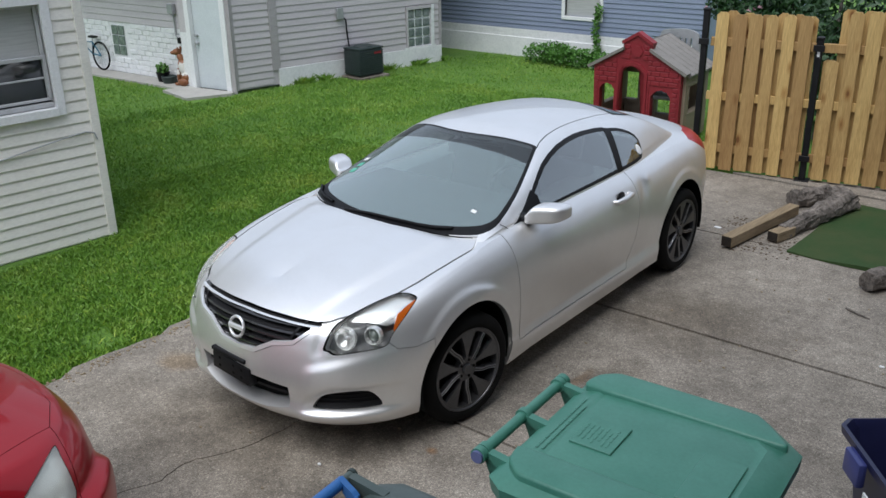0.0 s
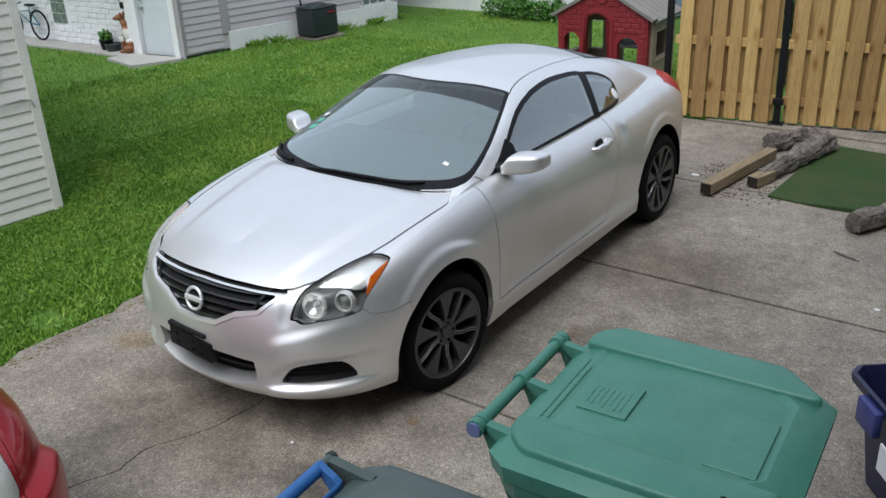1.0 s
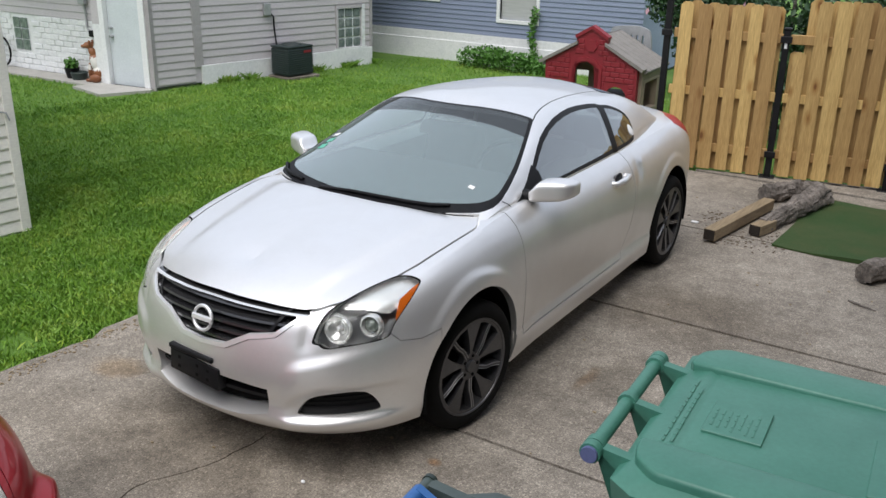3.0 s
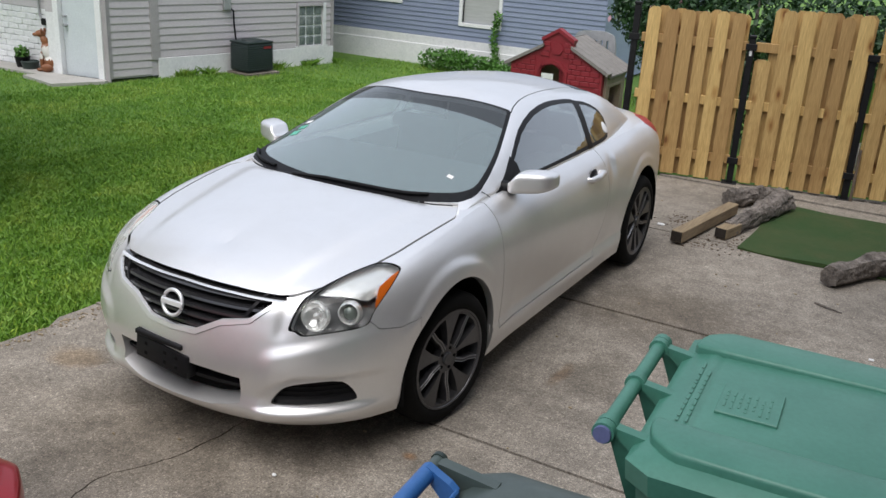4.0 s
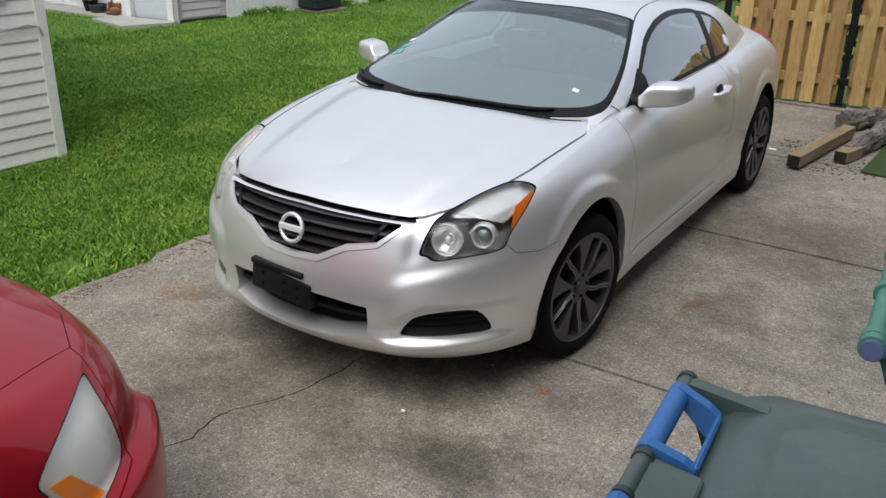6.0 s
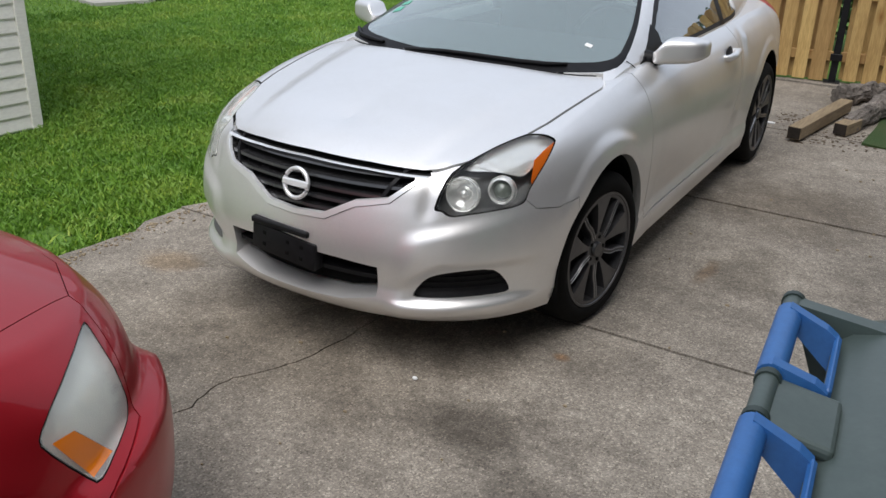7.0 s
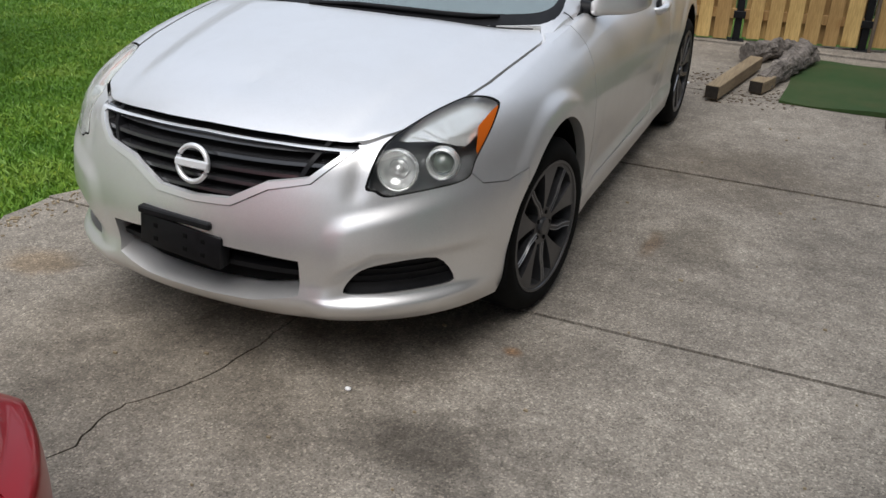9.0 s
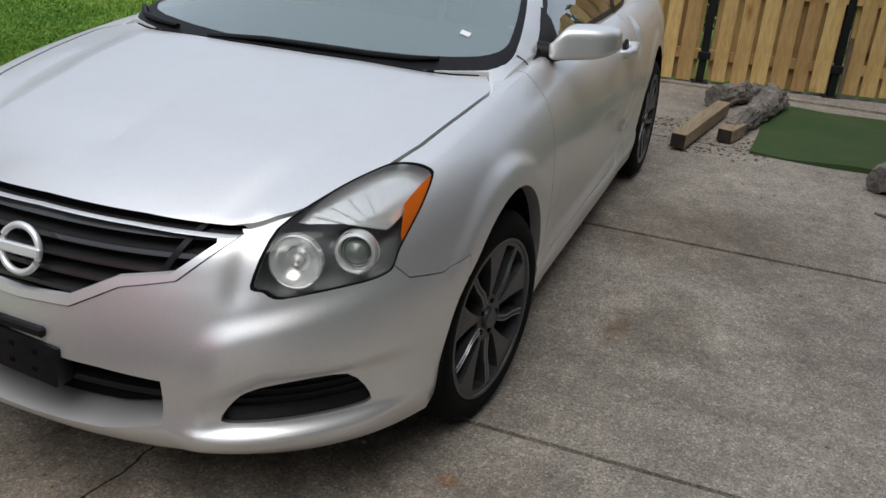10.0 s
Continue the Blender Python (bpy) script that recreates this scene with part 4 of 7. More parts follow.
    side_b = [(0, 1.865, 0.978), (0, 1.932, 1.222), (0, 1.945, 1.234), (0, 1.972, 1.231), (0, 2.05, 1.216), (0, 2.122, 1.193), (0, 2.19, 1.165), (0, 2.240, 1.133), (0, 2.266, 1.095), (0, 2.262, 1.05), (0, 2.235, 1.005), (0, 2.20, 0.985), (0, 2.10, 0.978)]
    ws, ws_in = [rounded(q, 2, 0.4) for q in (ws, ws_in)]
    panes = [("windscreen", ws, ws_in, 2, Z, 0.85, 1.6, "windscreen with black border, tinted glass"), ("rear_window", back, grown(back, -0.03, 2), 2, Z, 0.85, 1.6, "rear window glass")]
    for sgn in (-1,):
        panes.append(("side_window", side_a, grown(side_a, -0.022, 0), 0, (sgn, 0, 0), 0.40, 1.2, "dark-tinted side window with black trim"))
        panes.append(("quarter_window", side_b, grown(side_b, -0.020, 0), 0, (sgn, 0, 0), 0.40, 1.2, "dark-tinted quarter window with black trim"))
    pillar = [(0, 1.815, 0.976), (0, 1.882, 1.248), (0, 1.955, 1.232), (0, 1.885, 0.976)]
    for name, big, small, axis, way, a, b, label in panes:
        tb, ts = prism(big, way, a, b), prism(small, way, a - 0.05, b + 0.05)
        frame_solid = carve(frame_solid, prism(big, X, -1.2, 1.2) if axis == 0 else tb)
        trim = carve(carve(pane_solid, tb, "INTERSECT"), ts)
        pane = carve(pane_solid, ts, "INTERSECT")
        if axis == 0:
            w = part(name, mirrored(pane), M["side_glass"], car, label, 35)
            w.visible_shadow = False
            part("window_trim", mirrored(trim), M["black_trim"], w, smooth=35)
        if name == "windscreen":
            strip = prism(both([(0, 0.905, 0), (0.25, 0.925, 0), (0.5, 0.975, 0), (0.7, 1.03, 0), (0.7, 1.3, 0), (0, 1.3, 0)]), Z, 0.8, 1.7)
            band = carve(pane, strip, "INTERSECT")
            pane = carve(pane, strip)
        w = part(name, pane, M["side_glass"] if axis == 0 else M["glass"], car, label, 35)
        w.visible_shadow = False
        if name == "windscreen":
            part("shade_band", band, M["shade_glass"], w, "dark tinted band along the top", 35)
        part("window_trim", trim, M["black_trim"], w, smooth=35)
    post = carve(moved(pane_solid, (-0.0012, 0, 0.0004)), prism(pillar, (-1, 0, 0), 0.40, 1.2), "INTERSECT")
    part("pillar_trim", mirrored(post), M["black_trim"], car, "black centre pillar trim", 35)
    part("pillar_trim", post, M["black_trim"], car, "black centre pillar trim", 35)
    skirt = [(0.9, 0.10, 0), (0.71, 0.18, 0), (0.652, 0.332, 0), (0.565, 0.282, 0), (0.42, 0.217, 0), (0.15, 0.174, 0), (0, 0.172, 0)]
    frame_solid = carve(frame_solid, prism([(-0.9, -0.2, 0), (0.9, -0.2, 0)] + skirt + [(-px, py, 0) for px, py, _ in skirt[-2::-1]], Z, 0.6, 1.5))
    # the roof skin between its two ditches, the pillars and rails outside them
    ditch = [(0.500, 1.150), (0.483, 1.200), (0.455, 1.339), (0.431, 1.491), (0.418, 1.650), (0.411, 1.792), (0.406, 2.053), (0.410, 2.215)]
    panel = [(0, 1.0, 0), (0.505, 1.0, 0)] + [(px, py, 0) for px, py in ditch] + [(0.40, 2.24, 0), (0, 2.25, 0)]
    panel = both(panel)
    part("roof", carve(frame_solid, prism(grown(panel, -0.0035, 2), Z, 1.1, 1.6), "INTERSECT"), M["silver"], car, smooth=32)
    part("roof_rail", carve(frame_solid, prism(grown(panel, 0.0035, 2), Z, 1.1, 1.6)), M["silver"], car, "silver pillars and roof rails", 32)
    for sgn in (1, -1):
        # black rod laid under the roof gap so that the gap looks deep
        part("roof_ditch", rod([(sgn * px, py, roof_height(px, py) - 0.011) for px, py in ditch], 0.008, 6), M["black_trim"], car, "black strip that darkens the roof ditch", 60)
        seam = [(0.735, 0.575), (0.722, 0.545), (0.706, 0.515), (0.690, 0.490)]
        part("pillar_seam", rod([(sgn * px, py, max(roof_height(px, py), 0.95) - 0.0005) for px, py in seam[1:]], 0.0022, 5), M["black_trim"], car)

    # mirrors
    for sgn in (1, -1):
        mr = new("wing_mirror")
        mr.parent = car
        bm = bmesh.new()
        bmesh.ops.create_uvsphere(bm, u_segments=56, v_segments=32, radius=1, matrix=Matrix.Rotation(radians(90), 4, "X"))
        for v in bm.verts:
            x, y, z = v.co
            q = lambda a, p: math.copysign(abs(a) ** p, a)
            x, y, z = q(x, 0.42), q(y, 0.62), q(z, 0.42)
            if z > 0:
                z *= 0.15 + 0.85 * ease((x + 1.0) / 0.55) - 0.16 * ease(x)
            else:
                z *= 0.80 - 0.22 * ease((x - 0.2) / 0.8) + 0.10 * ease((-x - 0.3) / 0.7)
            v.co = Vector((sgn * (0.848 + 0.104 * x), 0.752 + 0.080 * y + 0.052 * x, 1.012 + 0.062 * z + 0.006 * x))
        part("mirror_housing", bm, M["silver"], mr, smooth=60)
        bm = bmesh.new()
        tube(bm, [(sgn * 0.700, 0.70, 0.972), (sgn * 0.755, 0.705, 0.976), (sgn * 0.82, 0.73, 0.988)], [0.040, 0.030, 0.024], 12)
        part("mirror_foot", bm, M["black_trim"], mr, smooth=60)
        sail = prism([(0, 0.590, 0.956), (0, 0.68, 1.000), (0, 0.763, 1.046), (0, 0.850, 1.098), (0, 0.885, 1.06), (0, 0.885, 0.985), (0, 0.80, 0.968), (0, 0.66, 0.950)], (1, 0, 0), 0.40, 1.2)
        sail = carve(moved(pane_solid, (0.003, 0, 0.001)), sail, "INTERSECT")
        part("mirror_sail", sail if sgn > 0 else mirrored(sail), M["black_trim"], mr, smooth=35)

    # wipers
    for line in ([(-0.25, 0.192), (-0.05, 0.198), (0.12, 0.205), (0.30, 0.226), (0.42, 0.255), (0.50, 0.290)], [(-0.665, 0.40), (-0.60, 0.325), (-0.52, 0.280), (-0.41, 0.240)]):
        wp = part("wiper", rod([(px, py, roof_height(px, py) + 0.014) for px, py in line], [0.009] * (len(line) - 1) + [0.005], 6), M["black_trim"], car, smooth=60)
        part("wiper_blade", rod([(px, py + 0.012, roof_height(px, py + 0.012) + 0.006) for px, py in line], 0.006, 5), M["cavity"], wp)

    # stickers inside the glass
    st = lambda x, y: roof_height(x, y) + 0.002
    for x0, y0, w, h, mat, nm in ((0.503, 0.458, 0.032, 0.024, M["white_card"], "sticker"), (-0.58, 0.56, 0.05, 0.05, M["sticker_green"], "sticker"), (-0.575, 0.63, 0.05, 0.04, M["sticker_green"], "sticker"), (-0.575, 0.70, 0.04, 0.03, M["white_card"], "sticker")):
        bm = bmesh.new()
        sheet(bm, [[(x0, y0, st(x0, y0)), (x0 + w, y0, st(x0 + w, y0))], [(x0, y0 + h, st(x0, y0 + h)), (x0 + w, y0 + h, st(x0 + w, y0 + h))]])
        part(nm, bm, mat, car, "small windscreen sticker")
    bm = bmesh.new()
    bmesh.ops.create_uvsphere(bm, u_segments=20, v_segments=10, radius=1, matrix=Matrix.LocRotScale((0.672, 2.20, 1.045), Euler((0, radians(-35), 0)), (0.006, 0.032, 0.04)))
    part("window_patch", bm, M["white_card"], car, "white round patch on quarter window", 60)

    # cabin
    part("dashboard", prism(both([(0, 0.225, 0.86), (0.25, 0.25, 0.86), (0.45, 0.30, 0.86), (0.60, 0.375, 0.86), (0.645, 0.50, 0.86), (0.64, 0.98, 0.86), (0, 1.0, 0.86)]), Z, 0, 0.118), M["cabin_dark"], car, "dark dashboard")
    part("cabin_floor", boxed(-0.58, 0.58, 0.82, 2.55, 0.46, 0.50), M["cabin_dark"], car)
    for x in (-0.36, 0.36):
        for y, nm in ((1.55, "front_seat"), (2.30, "rear_seat")):
            s = part(nm, boxed(x - 0.23, x + 0.23, y - 0.08, y + 0.08, 0.5, 1.06, bevel=0.05, seg=3, m=Matrix.Translation((x, y, 0.5)) @ Matrix.Rotation(radians(-14), 4, "X") @ Matrix.Translation((-x, -y, -0.5))), M["cabin"], car, "grey cloth seat", 40)
            part("head_rest", boxed(x - 0.12, x + 0.12, y + 0.12, y + 0.21, 1.06, 1.20, bevel=0.035, seg=3), M["cabin"], s, smooth=40)
    part("steering_wheel", None or rod([(0.36 + 0.18 * math.cos(a), 1.10 + 0.06 * math.sin(a), 0.95 + 0.17 * math.sin(a)) for a in [k * math.tau / 24 for k in range(25)]], 0.016, 8), M["cabin_dark"], car, smooth=60)

    # wells, sills and wheels
    for hy in (0.0, 2.675):
        for sgn in (1, -1):
            bm = bmesh.new()
            n = 40
            arc = [(0.384 * math.cos(radians(-15 + 210 * k / n)), 0.384 * math.sin(radians(-15 + 210 * k / n))) for k in range(n + 1)]
            sheet(bm, [[(sgn * x, hy + a, 0.335 + b) for a, b in arc] for x in (0.562, 0.83)])
            part("wheel_well", bm, M["cavity"], car, smooth=40)
            part("well_back", prism([(0, hy + a, 0.335 + b) for a, b in arc], (sgn, 0, 0), 0.552, 0.564), M["cavity"], car)
            wheel("wheel", Matrix.Translation((sgn * 0.742, hy + (0.012 if hy == 0 else 0), 0.322)) @ Matrix.Rotation(radians(-8 if hy == 0 else 0) + (0 if sgn > 0 else math.pi), 4, "Z"), car)
        part("axle", rod([(-0.7, hy, 0.325), (0.7, hy, 0.325)], 0.035, 10), M["cavity"], car)
    part("underbody", boxed(-0.54, 0.54, -0.55, 3.1, 0.172, 0.30), M["cavity"], car)
    for sgn in (1, -1):
        part("mud_flap", boxed(0.72, 0.845, 0.385, 0.40, 0.20, 0.36, bevel=0.004, m=Matrix.Diagonal((sgn, 1, 1, 1))), M["silver"], car)
    return car


# ---------------------------------------------------------------- ground
def prism_part(name, pts, z0, z1, material, parent=None, label=""):
    return mesh_ob(name, prism([(x, y, 0) for x, y in pts], (0, 0, 1), z0, z1), material, parent, label)


bm = bmesh.new()
bmesh.ops.create_grid(bm, x_segments=60, y_segments=60, size=300)
tagged(mesh_ob("ground", bm, M["lawn"]), "green lawn soil reaching to the horizon", "ground", kind="structure").location = (0, 0, -0.045)

drive = thing("driveway", "weathered grey concrete driveway slabs with joints and a crack", "driveway", kind="structure")
rng = random.Random(4)


def wavy_edge(y0, y1):
    n = max(2, int((y1 - y0) / 0.12))
    return [(-1.50 + 0.035 * math.sin(9 * (y0 + (y1 - y0) * i / n)) + rng.uniform(-0.02, 0.02), y0 + (y1 - y0) * i / n) for i in range(n + 1)]


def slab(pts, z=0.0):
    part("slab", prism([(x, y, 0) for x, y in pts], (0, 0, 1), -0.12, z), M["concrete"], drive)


G = 0.0095
part("bed", prism([(-1.44, -9.2, 0), (4.35, -9.2, 0), (4.35, 5.3, 0), (-1.44, 5.3, 0)], (0, 0, 1), -0.2, -0.032), M["cavity"], drive)
crack = [(0.11, -0.07), (0.10, -0.3), (0.075, -0.6), (0.085, -0.72), (0.04, -0.93), (0.015, -1.02), (-0.07, -1.16), (-0.095, -1.24), (-0.07, -1.40), (-0.16, -1.62), (-0.15, -1.75), (-0.22, -1.90)]
fine = []
for (xa, ya), (xb, yb) in zip(crack, crack[1:]):
    for k in range(4):
        u = k / 4
        fine.append((xa + (xb - xa) * u + rng.uniform(-0.008, 0.008), ya + (yb - ya) * u))
fine.append(crack[-1])
for y0, y1 in ((-9.2, -7.39), (-7.39, -5.56), (-5.56, -3.73), (-3.73, -1.90), (-0.07, 1.76), (1.76, 3.59), (3.59, 5.32)):
    ga, gb = [G + 0.004 if v == 1.76 else G for v in (y0, y1)]
    slab([(4.35, y0 + ga), (4.35, y1 - gb)] + [p for p in reversed(wavy_edge(y0 + ga, y1 - gb))])
left_edge = wavy_edge(-1.90 + G, -0.07 - G)
slab([(x - 0.003, y) for x, y in fine] + left_edge)
slab([(x + 0.004, min(max(y, -1.90 + G), -0.07 - G)) for x, y in fine[::-1]] + [(4.35, -0.07 - G), (4.35, -1.90 + G)])
# step-up strip before the fence
part("slab", prism([(0.2, 5.33, 0), (4.35, 5.33, 0), (4.35, 6.3, 0), (0.2, 5.36, 0)], (0, 0, 1), -0.12, 0.012), M["concrete"], drive)


def scatter(count, spots, size, lift=0.0):
    """Many thin upright blades as one mesh; spots gives a ground point or None."""
    rs = np.random.RandomState(7)
    verts, faces = [], []
    while len(faces) < count:
        p = spots(rs)
        if p is None:
            continue
        x, y, k = p
        h, a, w = size * k * rs.uniform(0.5, 1.25), rs.uniform(0, math.tau), rs.uniform(0.0025, 0.005) * (1 + 0.5 * k)
        lx, ly = rs.normal(0, 0.75) * h, rs.normal(0, 0.75) * h
        c, s = math.cos(a) * w, math.sin(a) * w
        i = len(verts)
        verts += [(x - c, y - s, lift - 0.01), (x + c, y + s, lift - 0.01), (x + lx * 0.45 + c * 0.7, y + ly * 0.45 + s * 0.7, lift + h * 0.6), (x + lx, y + ly, lift + h)]
        faces += [(i, i + 1, i + 2), (i, i + 2, i + 3)]
    me = bpy.data.meshes.new("blades")
    me.from_pydata(verts, [], faces)
    return me


def lawn_spot(rs):
    u = rs.uniform()
    if u < 0.46:
        x, y = rs.uniform(-4.6, -1.42), rs.uniform(-2.2, 4.0)
    elif u < 0.78:
        x, y = rs.uniform(-7.5, 0.2), rs.uniform(0.6, 7.5)
    elif u < 0.90:
        x, y = rs.uniform(-11.5, -4.5), rs.uniform(0.6, 4.9)
    else:
        x, y = rs.uniform(-7.2, 0.2), rs.uniform(5.0, 10.1)
    if x < -3.5 and y < 0.56:
        return None
    if x > -1.46 and y < 5.36:
        if x > -1.38 or rs.uniform() < 0.5:
            return None
    if (HOUSE_INV @ Vector((x, y, 0))).x < 0.02 and y > 4.9:
        return None
    if (WING_INV @ Vector((x, y, 0))).x < 0.44 and x < -7.3:
        return None
    if -8.46 < x < -7.40 and y > 4.43 - 0.2 * (x + 8.46):
        return None
    n = noise.noise(Vector((x * 0.9, y * 0.9, 3)))
    if -1.95 < x < -1.45 and noise.noise(Vector((x * 2.5, y * 2.5, 8))) > 0.22 and rs.uniform() < 0.75:
        return None
    return x, y, 0.85 + 0.5 * n + 0.3 * min(max((x + 3.0) / 1.4, 0), 1) * (y < 1.5)


HOUSE = pose(-7.43, 5.02, 0, 0, 0, -11.6)
WING = pose(-8.64, 5.08, 0, 0, 0, 2.4 - 90)
END = pose(-7.40, 5.03, 0, 0, 0, 8.5)
HOUSE_INV, WING_INV = HOUSE.inverted(), WING.inverted()
lawn = new("grass", scatter(430000, lawn_spot, 0.027, -0.03))
lawn.data.materials.append(M["blade"])
tagged(lawn, "short mown green lawn grass blades", "grass", kind="stuff")


def weed_spot(rs):
    t = rs.uniform()
    y = rs.uniform(0.75, 4.1)
    x = abs(rs.normal(0, 0.05)) + 0.03
    if noise.noise(Vector((y * 3.0, 1, 1))) < 0.05:
        return None
    p = HOUSE @ Vector((x, y, 0))
    return p.x, p.y, rs.uniform(0.7, 1.8)


weeds = new("weeds", scatter(2500, weed_spot, 0.065, -0.03))
weeds.data.materials.append(M["blade"])
tagged(weeds, "tall grass tufts along the house foundation", "weeds", kind="stuff")


# ---------------------------------------------------------------- houses
def wall_boxes(bm, y0, y1, z0, z1, x0, x1, holes):
    ys = sorted({y0, y1, *[h[0] for h in holes], *[h[1] for h in holes]})
    zs = sorted({z0, z1, *[h[2] for h in holes], *[h[3] for h in holes]})
    for a, b in zip(ys, ys[1:]):
        for c, d in zip(zs, zs[1:]):
            if a >= y0 and b <= y1 and c >= z0 and d <= z1 and not any(h[0] <= a and b <= h[1] and h[2] <= c and d <= h[3] for h in holes):
                box(bm, x0, x1, a, b, c, d)


def siding(parent, m, y0, y1, z0, z1, step, material, holes=(), depth=0.014):
    """Lapped boards on the plane x = 0 of m, each its own piece; holes are (y0, y1, z0, z1)."""
    z = z0
    while z < z1 - 0.01:
        top = min(z + step, z1)
        spans = [(y0, y1)]
        for a, b, c, d in holes:
            if c < top - 0.01 and d > z + 0.01:
                spans = [s for p, q in spans for s in ((p, min(q, a)), (max(p, b), q)) if s[1] - s[0] > 0.02]
        for a, b in spans:
            bm = bmesh.new()
            prof = [(0.001, z), (depth, z), (depth + 0.002, z + 0.008), (0.004, top + 0.006), (0.001, top + 0.006)]
            r0 = [bm.verts.new(m @ Vector((x, a, zz))) for x, zz in prof]
            r1 = [bm.verts.new(m @ Vector((x, b, zz))) for x, zz in prof]
            for k in range(5):
                bm.faces.new((r0[k], r0[(k + 1) % 5], r1[(k + 1) % 5], r1[k]))
            bm.faces.new(r0[::-1]), bm.faces.new(r1)
            part("siding_board", bm, material, parent)
        z = top


def mbox(name, parent, material, m, *dims, bevel=0.0, label="", smooth=None):
    return part(name, boxed(*dims, bevel=bevel, m=m), material, parent, label, smooth)


# cream house
CREAM = pose(-3.56, 0.53, 0, 0, 0, -6.0)
ch = thing("cream_house", "cream vinyl-sided house with white double-hung window", "house")
win = (-1.55, -0.32, 1.165, 1.985)
bm = bmesh.new()
wall_boxes(bm, -7.0, -0.02, 0.0, 3.4, -0.16, 0.0, [win])
bmesh.ops.transform(bm, matrix=CREAM, verts=bm.verts)
wall = part("wall", bm, M["siding_cream"], ch)
mbox("wall", ch, M["siding_cream"], CREAM, -5.0, -0.17, -0.16, -0.004, 0.0, 3.4)
mbox("foundation", ch, M["white_wall"], CREAM, -0.02, 0.0008, -7.0, -0.03, -0.06, 0.055)
siding(wall, CREAM, -7.0, -0.050, -0.034, 3.4, 0.094, M["siding_cream"], [(win[0] - 0.07, win[1] + 0.07, win[2] - 0.07, win[3] + 0.07)], 0.014)
mbox("corner_post", ch, M["siding_cream"], CREAM, -0.06, 0.026, -0.055, 0.020, -0.04, 3.4, bevel=0.004, label="cream vinyl corner post")
mbox("roof", ch, M["grey_trim"], CREAM, -5.2, 0.4, -7.2, 0.3, 3.4, 3.5)
w = mbox("window", ch, M["window_glass"], CREAM, -0.075, -0.07, win[0], win[1], win[2], win[3], label="dark double-hung window with white frame")
for nm, d in (("frame", (-0.08, 0.04, win[0] - 0.07, win[0], win[2] - 0.07, win[3] + 0.07)), ("frame", (-0.08, 0.04, win[1], win[1] + 0.07, win[2] - 0.07, win[3] + 0.07)),
              ("frame", (-0.08, 0.04, win[0], win[1], win[3], win[3] + 0.07)), ("sill", (-0.08, 0.055, win[0], win[1], win[2] - 0.07, win[2]))):
    mbox(nm, w, M["white_trim"], CREAM, *d, bevel=0.003)
for d in ((-0.06, -0.02, win[0], win[1], 1.555, 1.585), (-0.06, -0.01, win[0], win[1], win[2], win[2] + 0.04), (-0.06, -0.025, win[0], win[1], win[2] + 0.055, win[2] + 0.075),
          (-0.06, -0.02, win[1] - 0.028, win[1], win[2] + 0.075, 1.555), (-0.06, -0.02, win[0], win[0] + 0.028, win[2] + 0.075, 1.555),
          (-0.06, -0.035, win[1] - 0.028, win[1], 1.585, win[3]), (-0.06, -0.035, win[0], win[0] + 0.028, 1.585, win[3]), (-0.06, -0.035, win[0] + 0.028, win[1] - 0.028, win[3] - 0.03, win[3]),
          (-0.066, -0.045, win[0] + 0.028, win[1] - 0.028, 1.395, 1.41)):
    mbox("sash", w, M["sash_grey"], CREAM, *d, bevel=0.003)
mbox("blind", w, M["blind"], CREAM, -0.068, -0.064, win[0] + 0.028, win[1] - 0.028, 1.585, win[3] - 0.03)
cable = thing("cable", "thin grey cable sagging along the cream siding", "cable")
part("wire", rod([CREAM @ Vector((0.03, y, 0.92 - 0.22 * ((-0.12 - y) / 1.4) ** 1.2)) for y in (-0.12, -0.3, -0.6, -0.9, -1.2, -1.6, -2.2)] , 0.006, 6), M["metal_grey"], cable, smooth=60)
tag_end = [CREAM @ Vector((0.03, -0.12, 0.92)), CREAM @ Vector((0.04, -0.05, 0.90)), CREAM @ Vector((0.035, -0.03, 0.84))]
part("wire_end", rod(tag_end, 0.006, 6), M["metal_grey"], cable, smooth=60)

# grey house
gh = thing("grey_house", "grey vinyl-sided house with white foundation, door and glass block window", "house")
gwin = (3.30, 3.80, 0.27, 0.90)
bm = bmesh.new()
wall_boxes(bm, 0.0, 4.02, 0.0, 3.2, -0.16, 0.0, [gwin])
bmesh.ops.transform(bm, matrix=HOUSE, verts=bm.verts)
wall = part("wall", bm, M["siding_grey"], gh)
mbox("foundation", gh, M["white_wall"], HOUSE, 0.001, 0.03, 0.76, 4.02, -0.06, 0.245, bevel=0.004, label="white painted foundation")
mbox("foundation", gh, M["white_wall"], HOUSE, 0.001, 0.028, 3.22, 3.90, 0.245, 0.27)
siding(wall, HOUSE, 0.06, 0.66, 0.02, 3.2, 0.102, M["siding_grey"])
siding(wall, HOUSE, 0.80, 3.98, 0.25, 3.2, 0.102, M["siding_grey"], [(gwin[0] - 0.05, gwin[1] + 0.05, gwin[2] - 0.02, gwin[3] + 0.05)])
mbox("corner_trim", gh, M["grey_trim"], HOUSE, -0.01, 0.025, 0.66, 0.80, 0.22, 3.2, bevel=0.004)
mbox("corner_trim", gh, M["grey_trim"], HOUSE, 0.001, 0.025, 3.97, 4.03, 0.245, 3.2, bevel=0.004)
mbox("corner_trim", gh, M["grey_trim"], HOUSE, -0.01, 0.022, 0.0, 0.07, 0.0, 3.2, bevel=0.003)
gw = mbox("window", gh, M["white_trim"], HOUSE, -0.10, -0.09, gwin[0], gwin[1], gwin[2], gwin[3], label="glass block window with white trim")
